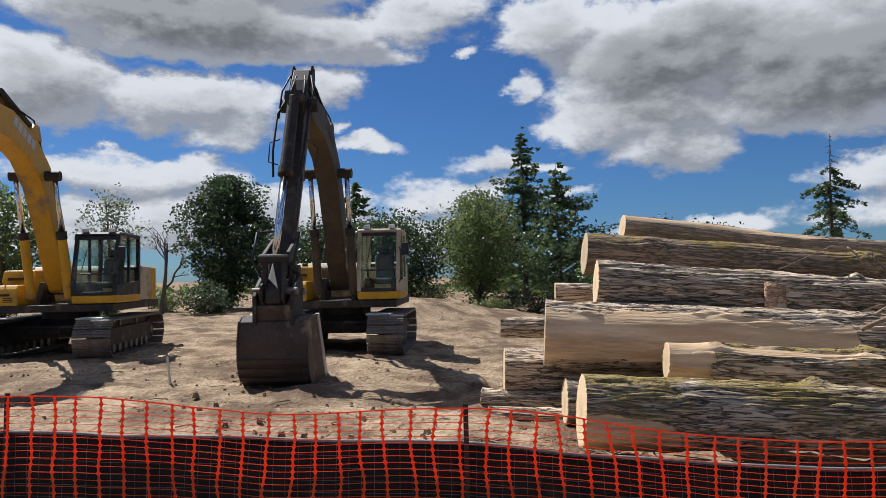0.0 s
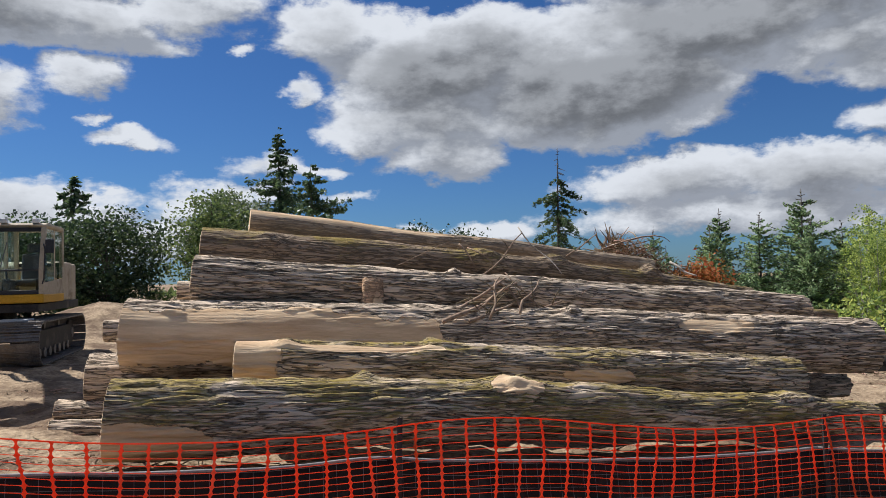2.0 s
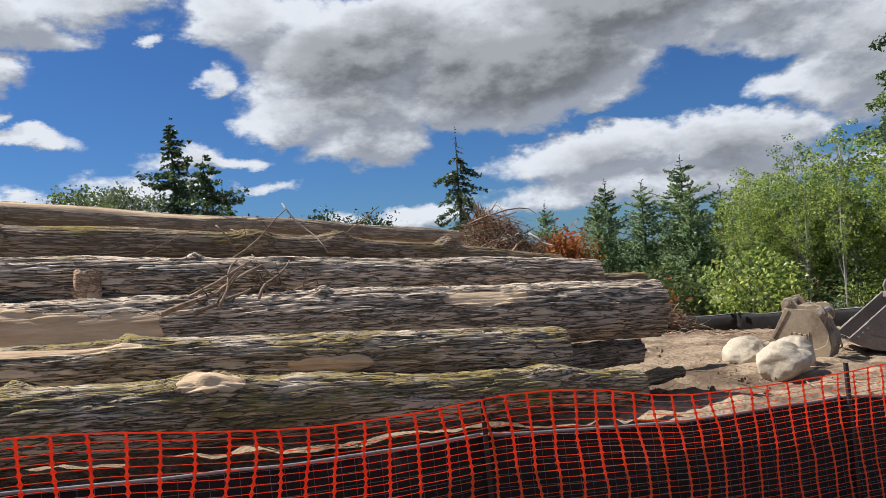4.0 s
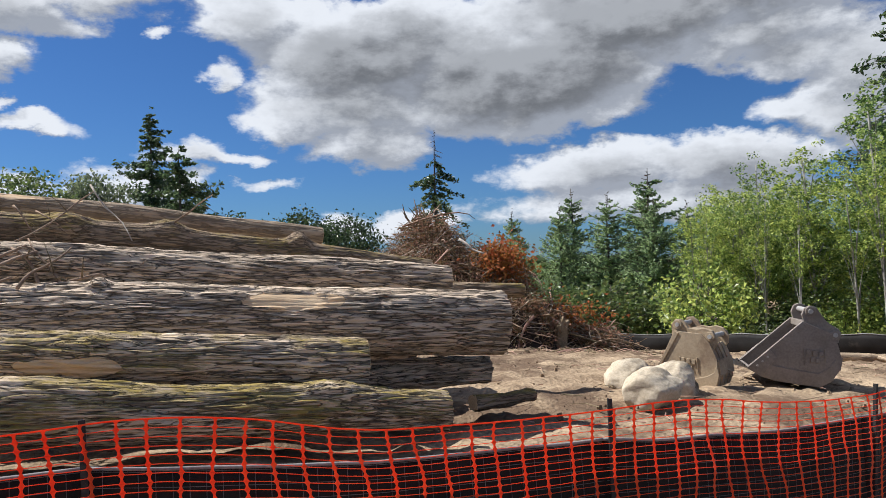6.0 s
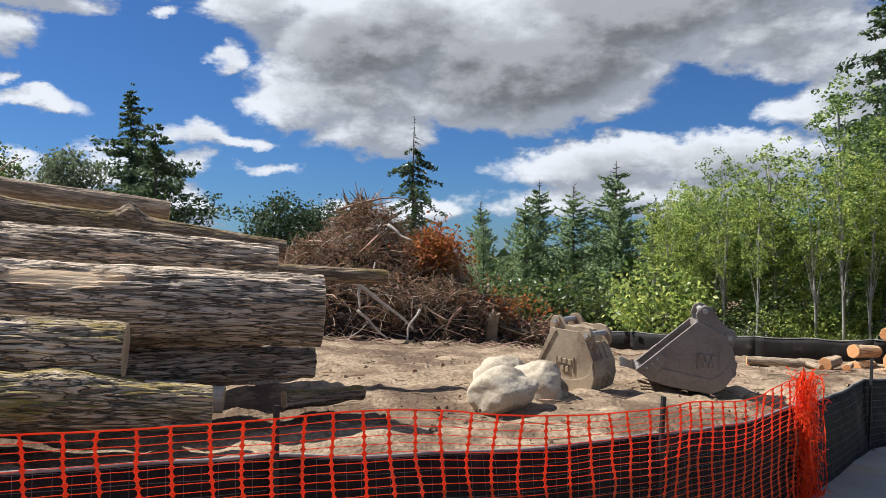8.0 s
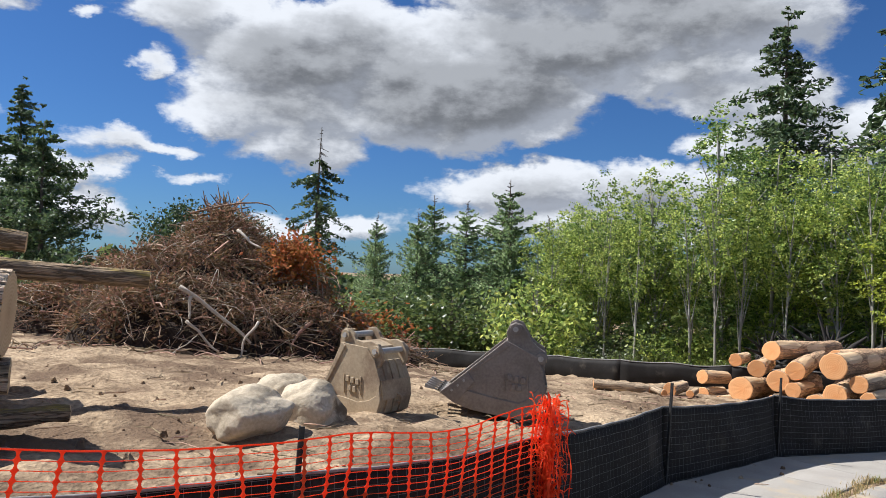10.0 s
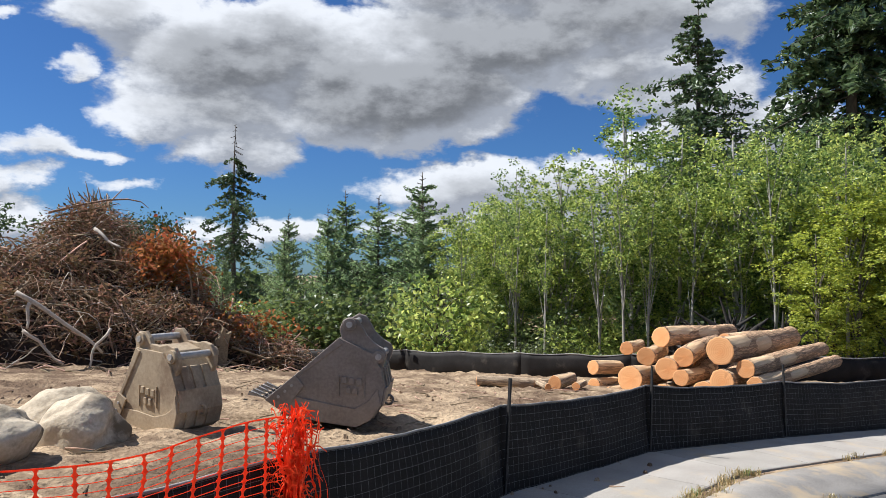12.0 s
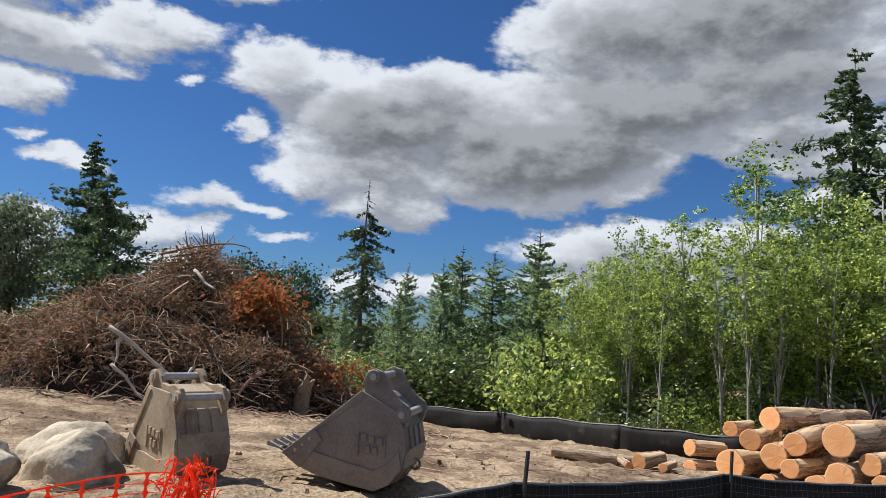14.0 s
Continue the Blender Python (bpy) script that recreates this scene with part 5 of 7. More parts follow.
    # hoses along boom and arm
    for k, y in enumerate((-0.12, -0.05, 0.05, 0.12)):
        P("hose", Shape().tube([(1.9, y, 4.55), (2.3, y, 4.98 + 0.05 * k), (3.1, y, 5.22), (3.9, y, 5.32 + 0.04 * k), (4.5, y * 1.6, 5.45), (4.75, y * 2.4, 5.1), on(1.25, -0.3)[:1] + (y * 2.2,) + on(1.25, -0.3)[1:]], 0.018, 7), RUBBER, bevel=0, smooth=True)
    for y in (-0.24, 0.24):
        P("hose", Shape().tube([on(0.7, -0.1)[:1] + (y,) + on(0.7, -0.1)[1:], on(1.2, -0.36)[:1] + (y * 1.15,) + on(1.2, -0.36)[1:], on(2.0, -0.4)[:1] + (y * 1.1,) + on(2.0, -0.4)[1:], on(2.5, -0.36)[:1] + (y * 0.9,) + on(2.5, -0.36)[1:]], 0.02, 7), RUBBER, bevel=0, smooth=True)
    P("hose_guard", Shape().tube([(4.9, -0.3, 4.2), (5.12, -0.42, 4.1), (5.2, -0.42, 3.75), (5.2, -0.26, 3.7)], 0.012, 6), GRIME, bevel=0, smooth=True)
    P("hose_guard", Shape().tube([(4.9, 0.3, 4.1), (5.1, 0.42, 4.0), (5.22, 0.42, 3.6), (5.25, 0.25, 3.5)], 0.012, 6), GRIME, bevel=0, smooth=True)
    for s in (-1, 1):
        for k in range(5):
            bar = Shape().box((0, 0, 0), (0.16, 0.006, 0.2), Matrix.Translation((2.55 + 0.19 * k, s * (bw + 0.003), 4.58 + 0.075 * k)) @ Matrix.Rotation(-0.36, 4, "Y"))
            part("lettering_bar", bar, PALE if clean else GRIME, boom)
    return base


def site_z(x, y):
    return float(land(np.array(float(x)), np.array(float(y))))


excavator(pose(-2.40, 17.75, 0.30, 0, 0, -92), YELLOW, DUSTY_SHADED, TAN, "dust-covered yellow crawler excavator, its bucket lowered to the sand", False)
excavator(pose(-8.95, 17.5, 0.32, 0, 0, -84), YELLOW, YELLOW, CABIN, "bright yellow crawler excavator with a black-framed cab", True)


# ---- spare buckets ----
def spare_bucket(m, mat, label, width, floor, mouth, ear, pins, teeth, plate_at):
    """A digging bucket: x towards its back, z up, drawn out along y. floor: the bent sheet from lip to back as (x, z); mouth: the upper end of the
    open edge; ear: outline of a mounting ear; pins: its two pin holes; plate_at: middle of the raised maker's plate."""
    base = thing("digging_bucket", m, label, "excavator bucket", "spare buckets")
    h = width / 2

    def P(name, s, mt, parent=base, lab="", bevel=0.0, smooth=False):
        return part(name, s, mt, parent, lab, bevel, smooth)

    mid = Vector((sum(x for x, z in floor) / len(floor), sum(z for x, z in floor) / len(floor) + 0.1))
    inner = [(x + (mid.x - x) * 0.05, z + (mid.y - z) * 0.05) for x, z in floor]
    P("shell", Shape().prism(floor + inner[::-1], -h + 0.01, h - 0.01), mat, bevel=0.005)
    lip, back = floor[0], floor[-1]
    dx, dz = mouth[0] - lip[0], mouth[1] - lip[1]
    ln = math.hypot(dx, dz)
    ux, uz = dx / ln, dz / ln
    for s in (-1, 1):
        y = s * h
        P("side_plate", Shape().prism(floor + [mouth], y - 0.014, y + 0.014), mat, bevel=0.005)
        # thick strip along the open edge
        strip_ = [lip, mouth, (mouth[0] + uz * 0.085, mouth[1] - ux * 0.085), (lip[0] + uz * 0.03 + ux * 0.06, lip[1] + uz * 0.06)]
        P("side_cutter", Shape().prism(strip_, y - 0.03, y + 0.03), mat, bevel=0.008)
        # wear plate round the lower side, its upper edge a shallow arc
        low = floor[1:-3]
        arc = [(x * 0.94 - 0.01, z * 0.8 + 0.20 + 0.05 * abs(math.sin(3 * x))) for x, z in low][::-1]
        P("wear_plate", Shape().prism(low + arc, y + s * 0.012, y + s * 0.030), mat, bevel=0.006)
        # corner plate with bolts beside the lip
        cp = [(lip[0] - 0.02, lip[1] - 0.01), (floor[1][0], floor[1][1] - 0.005), (lip[0] + ux * 0.42 + uz * 0.16, lip[1] + uz * 0.42 - ux * 0.16), (lip[0] + ux * 0.42, lip[1] + uz * 0.42)]
        corner = P("corner_plate", Shape().prism(cp, y + s * 0.030, y + s * 0.052), mat, bevel=0.006)
        for t in (0.12, 0.22, 0.32):
            bx, bz = lip[0] + ux * t + uz * 0.07, lip[1] + uz * t - ux * 0.07
            part("bolt", Shape().tube([(bx, y + s * 0.052, bz), (bx, y + s * 0.068, bz)], 0.017, 6), EDGE, corner)
        # raised maker's plate: plain bars on a bordered panel
        px, pz = plate_at
        for row, (zo, count, w) in enumerate(((0.055, 3, 0.07), (-0.055, 2, 0.062))):
            for c in range(count):
                xo = (c - (count - 1) / 2) * (w + 0.016)
                P("raised_bar", Shape().prism([(px + xo - w / 2, pz + zo - 0.04 - 0.15 * xo), (px + xo + w / 2, pz + zo - 0.04 - 0.15 * xo), (px + xo + w / 2 - 0.008, pz + zo + 0.04 - 0.15 * xo), (px + xo - w / 2 + 0.008, pz + zo + 0.04 - 0.15 * xo)], y + s * 0.012, y + s * 0.036), mat, bevel=0.008)
        for tx in (-0.145, 0.145):
            P("plate_border", Shape().box((px + tx, y + s * 0.02, pz), (0.012, 0.022, 0.24)), mat, bevel=0.003)
        # mounting ear, its foot let into the back
        ye = s * (h - 0.045)
        P("ear", Shape().prism(ear, ye - 0.028, ye + 0.028), mat, bevel=0.010)
        for bx, bz in pins:
            boss = P("boss", Shape().tube([(bx, ye + s * 0.02, bz), (bx, ye + s * 0.06, bz)], 0.075, 20), mat, bevel=0.006)
            part("pin_end", Shape().tube([(bx, ye + s * 0.055, bz), (bx, ye + s * 0.075, bz)], 0.036, 14), EDGE, boss)
        P("gusset", Shape().prism([(mouth[0] + 0.02, mouth[1] - 0.14), (mouth[0] + 0.01, mouth[1]), (back[0], back[1]), (back[0] - 0.03, back[1] - 0.12)], y * 0.98 - s * 0.05, y * 0.98 - s * 0.02), mat)
    for bx, bz in pins:
        P("pin", Shape().tube([(bx, -h, bz), (bx, h, bz)], 0.042, 16), EDGE)
    # box beam across the top, and two ribs down the back
    tx, tz = (mouth[0] + back[0]) / 2, (mouth[1] + back[1]) / 2
    P("top_beam", Shape().prism([(mouth[0] - 0.005, mouth[1] - 0.10), (mouth[0], mouth[1] + 0.005), (tx, tz + 0.05), (back[0] + 0.005, back[1] + 0.005), (back[0] - 0.02, back[1] - 0.10)], -h + 0.02, h - 0.02), mat, bevel=0.012)
    for k in range(3):
        (xa, za), (xb, zb) = floor[-2 - k], floor[-3 - k]
        for y in (-h * 0.5, 0.0, h * 0.5):
            P("wear_strip", Shape().prism([(xa - 0.005, za), (xa + 0.022, za), (xb + 0.022, zb - 0.005), (xb - 0.005, zb - 0.005)], y - 0.05, y + 0.05), mat, bevel=0.005)
    P("heel_band", Shape().prism([(floor[-4][0] + 0.002, floor[-4][1]), (floor[-4][0] + 0.026, floor[-4][1]), (floor[-3][0] + 0.026, floor[-3][1]), (floor[-3][0], floor[-3][1])], -h, h), mat, bevel=0.006)
    ex, ez = floor[-4]
    P("lifting_eye", Shape().tube([(ex + 0.04 + 0.055 * math.cos(a), 0.0, ez + 0.055 * math.sin(a)) for a in np.linspace(0, 6.283, 13)], 0.015, 8), mat, smooth=True)
    fx, fz = lip[0] - floor[1][0], lip[1] - floor[1][1]
    fl = math.hypot(fx, fz)
    fx, fz = fx / fl, fz / fl
    P("cutting_edge", Shape().prism([(lip[0] + fx * 0.06, lip[1] + fz * 0.06), (lip[0] - fx * 0.2 + fz * 0.025, lip[1] - fz * 0.2 - fx * -0.025), (lip[0] - fx * 0.2 - fz * 0.03, lip[1] - fz * 0.2 + fx * -0.03)], -h - 0.025, h + 0.025), mat, bevel=0.004)
    for k in range(teeth):
        y = -h + 0.06 + (width - 0.12) * k / (teeth - 1)
        tooth = P("tooth", Shape().prism([(lip[0] - fx * 0.06 - fz * 0.05, lip[1] - fz * 0.06 + -fx * 0.05), (lip[0] - fx * 0.06 + fz * 0.045, lip[1] - fz * 0.06 + fx * 0.045), (lip[0] + fx * 0.27, lip[1] + fz * 0.10 + 0.01), (lip[0] + fx * 0.28, lip[1] + fz * 0.10 - 0.02)], y - 0.04, y + 0.04), EDGE, bevel=0.008)
        part("tooth_pin", Shape().tube([(lip[0] + fx * 0.05, y - 0.05, lip[1] + fz * 0.04), (lip[0] + fx * 0.05, y + 0.05, lip[1] + fz * 0.04)], 0.014, 8), GRIME, tooth)
    return base


spare_bucket(pose(17.02, 9.06, -0.68, 0, 0, -36) @ Matrix.Diagonal((1.04, 1.0, 1.02, 1)), BUCKET_GREY, "grey steel excavator bucket lying on the sand", 0.78,
             [(-0.93, 0.32), (-0.74, 0.17), (-0.55, 0.10), (-0.20, 0.04), (0.08, 0.0), (0.24, 0.08), (0.36, 0.25), (0.40, 0.45), (0.36, 0.66), (0.26, 0.84)], (-0.12, 1.02),
             [(-0.09, 1.00), (-0.12, 1.12), (-0.08, 1.22), (0.0, 1.26), (0.09, 1.23), (0.14, 1.15), (0.20, 1.04), (0.29, 0.95), (0.39, 0.89), (0.42, 0.82), (0.38, 0.68), (0.30, 0.62), (0.14, 0.82)],
             [(0.0, 1.17), (0.33, 0.80)], 5, (0.03, 0.47))
spare_bucket(pose(14.95, 9.14, -0.55, 0, 0, -64) @ Matrix.Diagonal((0.93, 0.93, 0.93, 1)), BUCKET_TAN, "dusty tan excavator bucket standing behind the boulders", 0.60,
             [(-0.80, 0.04), (-0.66, -0.01), (-0.30, -0.02), (0.0, -0.02), (0.20, 0.0), (0.32, 0.07), (0.37, 0.25), (0.34, 0.50), (0.24, 0.74), (0.10, 0.90)], (-0.34, 0.94),
             [(-0.40, 0.80), (-0.40, 1.04), (-0.34, 1.12), (-0.24, 1.13), (-0.16, 1.06), (-0.12, 0.99), (0.02, 0.97), (0.14, 0.99), (0.26, 0.96), (0.34, 0.84), (0.33, 0.72), (0.26, 0.62), (0.05, 0.80)],
             [(-0.29, 1.04), (0.24, 0.86)], 4, (-0.12, 0.40))


# ---- boulders ----
def boulder(loc, size, seed, label, turn=0):
    bm = bmesh.new()
    bmesh.ops.create_icosphere(bm, subdivisions=5, radius=1)
    for v in bm.verts:
        p = v.co.copy()
        k = 1 + 0.30 * noise.noise(p * 1.0 + Vector((seed, 0, 0))) + 0.10 * noise.noise(p * 2.6 + Vector((0, seed, 0))) + 0.025 * noise.noise(p * 8) + 0.012 * noise.noise(p * 20)
        # flat facets
        for q in range(7):
            rnd = random.Random(seed * 31 + q)
            n = Vector((rnd.gauss(0, 1), rnd.gauss(0, 1), rnd.gauss(0.2, 0.8))).normalized()
            over = p.dot(n) * k - 0.82
            if over > 0:
                k -= over * 0.65
        v.co = Vector((p.x * k * size[0], p.y * k * size[1], p.z * k * size[2]))
    me = bpy.data.meshes.new("boulder")
    bm.to_mesh(me)
    bm.free()
    me.polygons.foreach_set("use_smooth", [True] * len(me.polygons))
    ob = part("boulder", me, ROCK, m=pose(*loc, 0, 0, turn))
    tagged(ob, label, "boulder", "boulders")


boulder((13.14, 8.15, -0.26), (0.45, 0.36, 0.28), 3, "rough tan boulder with dark stains on the sand", 10)
boulder((13.93, 8.72, -0.40), (0.41, 0.36, 0.35), 5, "smooth pale rounded boulder on the sand", -20)
boulder((13.86, 9.55, -0.40), (0.50, 0.40, 0.32), 8, "pale sloping boulder resting behind the others", 25)

# ---- stack of sawn conifer logs behind the silt fence ----
# upper and lower logs: sawn end, radius, length, heading, rise
WOOD_TOP = [
    (24.47, 10.57, -0.13, 0.2, 2.9, 9, -0.02), (24.4, 11.39, -0.42, 0.14, 1, 26, 0), (24.05, 10.59, -0.49, 0.18, 1.4, 28, 0.01),
    (24.27, 9.88, -0.45, 0.19, 2.2, 22, 0.06), (24.34, 9.14, -0.27, 0.26, 3.9, 14, -0), (24.51, 8.75, -0.56, 0.17, 3.9, 11, 0.02),
    (24.07, 10.11, -0.67, 0.21, 2, 24, -0.02), (25.13, 9.6, -0.18, 0.16, 3.4, 13, -0.02),
]
WOOD_LOW = [
    (23.78, 11.73, -0.8, 0.15, 0.8, 2, -0.08), (23.72, 11.65, -1.15, 0.14, 0.9, 15, -0.04), (23.58, 11.91, -1.32, 0.12, 0.6, 28, -0.11),
    (23.62, 11.19, -1.22, 0.11, 0.7, 10, 0), (23.77, 10.74, -0.91, 0.25, 1.6, 20, -0.07), (24, 9.73, -0.79, 0.15, 1.5, 18, -0.05),
    (24.19, 9.01, -0.78, 0.21, 1.8, 21, -0.07), (24.51, 8.57, -0.82, 0.15, 3.8, 9, 0.03), (24.08, 9.32, -0.99, 0.18, 2.1, 21, -0.08),
    (23.94, 10.11, -1.09, 0.15, 1.5, 17, -0.07),
    (24.9, 10.4, -0.98, 0.22, 2.4, 24, 0.0), (25.2, 9.6, -0.95, 0.22, 2.4, 28, 0.0), (25.3, 10.6, -0.6, 0.2, 2.2, 26, 0.02),
]
for k, (x, y, z, r, ln, yaw, rise) in enumerate(WOOD_TOP + WOOD_LOW):
    d = Vector((math.cos(radians(yaw)), math.sin(radians(yaw)), rise)).normalized()
    p0 = Vector((x, y, z))
    shade = "fresh orange-cut conifer log in a loose stack" if k % 3 else "short conifer log with reddish bark in a loose stack"
    log_thing(p0, p0 + d * ln, r, r * 0.86, shade, FIRE_BARK, CUT_ORANGE, 0, 0.010, 40 + k, 34, (), 0.10, "stack of sawn conifer logs", "sawn_log")
for k, (x, y, yaw, ln, r) in enumerate(((22.1, 11.6, 140, 1.1, 0.11), (22.25, 11.2, 20, 0.7, 0.14), (22.2, 12.1, 165, 0.9, 0.09), (22.6, 11.6, 150, 1.1, 0.10), (22.5, 10.9, 30, 0.5, 0.08), (21.9, 11.0, 70, 0.5, 0.07))):
    d = Vector((math.cos(radians(yaw)), math.sin(radians(yaw)), 0.03))
    p0 = Vector((x, y, site_z(x, y) + r * 0.9))
    log_thing(p0, p0 + d * ln, r, r * 0.85, "peeled splintered log lying beside the stack", BARK_F, CUT_ORANGE, 0, 0.012, 80 + k, 20, (), 0.1, "splintered logs on the sand", "split_log")

# ---- plants ----
def leaf_cards(rng, centres, size, squash=0.5, droop=0.0, long=1.6):
    """One small pointed leaf of four corners at every centre, turned at random."""
    n = len(centres)
    a = rng.normal(size=(n, 3))
    a[:, 2] = a[:, 2] * squash - droop
    a /= np.linalg.norm(a, axis=1)[:, None]
    b = np.cross(a, rng.normal(size=(n, 3)))
    b /= np.linalg.norm(b, axis=1)[:, None]
    s = size * rng.uniform(0.6, 1.3, (n, 1))
    c = np.asarray(centres)
    nrm = np.cross(a, b) * s * 0.15
    v = np.stack([c - a * s * long * 0.5, c + b * s * 0.5 + nrm, c + a * s * long * 0.5, c - b * s * 0.5 + nrm], 1).reshape(-1, 3)
    return v, np.arange(4 * n).reshape(-1, 4)


def broad_meshes(seed, h, w, trunk_r, clumps, per, leaf_size, low=0.25, shape=1.0, spread=0.33, limbs=26):
    """Trunk with limbs and a ragged crown of leaf clumps; heights in metres."""
    rng = np.random.default_rng(seed)
    s = Shape()
    bend = rng.normal(0, 0.03 * h, 2)
    tr = [(bend[0] * (t ** 2), bend[1] * (t ** 2), h * 0.92 * t) for t in np.linspace(0, 1, 8)]
    s.tube(tr, [trunk_r * (1 - 0.9 * t) + 0.01 for t in np.linspace(0, 1, 8)], 7)
    cs = []
    while len(cs) < clumps:
        u = rng.uniform(-1, 1, 3)
        if (u ** 2).sum() > 1 or (u ** 2).sum() < 0.12:
            continue
        zt = (u[2] + 1) / 2
        wid = w / 2 * (math.sin(math.pi * min(1, 0.18 + 0.82 * (1 - zt) ** shape)) ** 0.6 + 0.12)
        ang = math.atan2(u[1], u[0])
        lob = 1 + 0.28 * math.sin(3 * ang + seed) * math.cos(5 * zt + seed) + rng.normal(0, 0.08)
        cs.append((u[0] * wid * lob, u[1] * wid * lob, h * (low + (1 - low) * zt)))
    cs = np.array(cs)
    for c in cs[:: max(1, clumps // limbs)]:
        t = max(0.15, min(0.85, c[2] / h - 0.18))
        o = Vector(tr[int(t * 7)])
        e = Vector(c)
        mid = o.lerp(e, 0.5) + Vector((0, 0, 0.04 * h))
        s.tube([o, mid, e], [trunk_r * 0.35 * (1 - t) + 0.012, trunk_r * 0.2 * (1 - t) + 0.009, 0.005], 5, False)
    pts = (cs[:, None] + np.clip(rng.normal(0, 1, (len(cs), per, 3)), -1.7, 1.7) * np.array([spread, spread, spread * 0.7]) * (w / 5 + 0.5) * rng.uniform(0.6, 1.25, (len(cs), 1, 1))).reshape(-1, 3)
    pts = pts[pts[:, 2] > 0.1]
    v, f = leaf_cards(rng, pts, leaf_size, 0.7)
    return s.mesh("trunk", True), raw_mesh("crown", v, f)


def conifer_meshes(seed, h, w, trunk_r, tiers, per_tier, needle, droop=0.25, bare_top=0.0, low=0.06, gap=0.0, ragged=0.25, fill=4.0):
    """Tapered stem with whorls of drooping boughs, each bough dressed with short sprays of needles."""
    rng = np.random.default_rng(seed)
    s = Shape()
    s.tube([(0.01 * h * math.sin(3 * t + seed), 0, h * t) for t in np.linspace(0, 1, 9)], [trunk_r * (1 - t) + 0.012 for t in np.linspace(0, 1, 9)], 8)
    pts, dirs = [], []
    for k in range(tiers):
        t = low + (0.985 - low) * (k / (tiers - 1)) ** 0.9
        if gap and rng.random() < gap:
            continue
        bare = t > 1 - bare_top
        ln0 = w / 2 * ((1 - t) ** 0.78 + 0.03) * (0.55 if bare else 1)
        for j in range(per_tier):
            ln = ln0 * (1 + rng.normal(0, ragged))
            if ln < 0.05:
                continue
            az = rng.uniform(0, 2 * math.pi)
            z0 = h * t + rng.normal(0, 0.02 * h)
            ps = []
            for q in np.linspace(0, 1, 5):
                ps.append((math.cos(az) * ln * q, math.sin(az) * ln * q, z0 - droop * ln * q ** 1.4 + 0.14 * ln * q ** 3))
            s.tube(ps, [0.012 + 0.02 * trunk_r * (1 - q) * 3 for q in np.linspace(0, 1, 5)], 4, False)
            if bare:
                continue
            n = max(4, int(ln / needle * fill))
            q = rng.uniform(0.12, 1, n)
            base = np.stack([np.interp(q, np.linspace(0, 1, 5), [p[i] for p in ps]) for i in range(3)], 1)
            side = np.array([-math.sin(az), math.cos(az), 0])
            base += side * (rng.uniform(-1, 1, (n, 1)) * ln * 0.17 * (1.15 - q[:, None])) + np.array([0, 0, 1]) * rng.normal(-0.03, 0.05, (n, 1)) * ln
            pts.append(base)
    pts = np.concatenate(pts)
    v, f = leaf_cards(rng, pts, needle, 0.45, 0.45, 2.4)
    return s.mesh("trunk", True), raw_mesh("crown", v, f)


def plant(name, meshes, mats, m, label, category, group):
    base = thing(name, m, label, category, group)
    for nm, me, mt in (("trunk", meshes[0], mats[0]), ("crown", meshes[1], mats[1])):
        if me.materials and me.materials[0] != mt:
            me = me.copy()
            me.materials.clear()
        part(nm, me, mt, base)
    return base


def far_z(x, y):
    return site_z(x, y) - 0.1


def set_tree(name, meshes, mats, x, y, top, model_h, label, category, group, wide=1.0, turn=0):
    z = far_z(x, y)
    k = (top - z) / model_h
    return plant(name, meshes, mats, Matrix.Translation((x, y, z)) @ Matrix.Rotation(radians(turn), 4, "Z") @ Matrix.Diagonal((k * wide, k * wide, k, 1)), label, category, group)


# landmark trees, each with its own form
set_tree("fir_tree", conifer_meshes(1, 18, 10.5, 0.30, 30, 7, 0.20, 0.22, 0, 0.12, 0.08, 0.38, 4.6), (TRUNK, LEAF_FIR), 9.0, 80.5, 18.0, 18, "tall dark fir tree at the edge of the clearing", "tree", "far trees")
set_tree("fir_tree", conifer_meshes(2, 14, 11.5, 0.24, 20, 7, 0.20, 0.12, 0, 0.16, 0.12, 0.45, 4.4), (TRUNK, LEAF_FIR), 11.1, 69.1, 12.8, 14, "broad ragged fir beside the taller one", "tree", "far trees")
set_tree("dead_topped_spruce", conifer_meshes(3, 14, 6.4, 0.22, 34, 5, 0.14, 0.55, 0.19, 0.06, 0.16, 0.5, 4.2), (TRUNK, LEAF_FIR), 30.64, 56.71, 12.7, 14, "spruce with a bare dead top and drooping boughs", "tree", "far trees")
set_tree("maple_tree", broad_meshes(4, 8.2, 5.0, 0.22, 330, 64, 0.13, 0.05, 1.1, 0.26), (TRUNK, LEAF_MAPLE), -12.7, 43.2, 8.3, 8.2, "dense dark green maple behind the machines", "tree", "far trees", 1.0)
set_tree("young_tree", broad_meshes(5, 7.0, 2.8, 0.10, 90, 22, 0.12, 0.25, 1.2), (TRUNK, LEAF_WILLOW), -18.7, 40.9, 7.3, 7.0, "thin young pale-leaved tree behind the cab", "tree", "far trees")
set_tree("dark_tree", broad_meshes(6, 6.5, 4.0, 0.16, 150, 36, 0.15, 0.1), (TRUNK, LEAF_SHRUB), -21.8, 35.9, 6.9, 6.5, "dark leafy tree behind the machine", "tree", "far trees")
set_tree("willow_tree", broad_meshes(7, 6.8, 4.4, 0.16, 200, 46, 0.13, 0.04, 0.9), (TRUNK, LEAF_SHRUB), 2.1, 41.9, 6.8, 6.8, "grey-green bushy willow at the edge of the sand", "tree", "far trees")
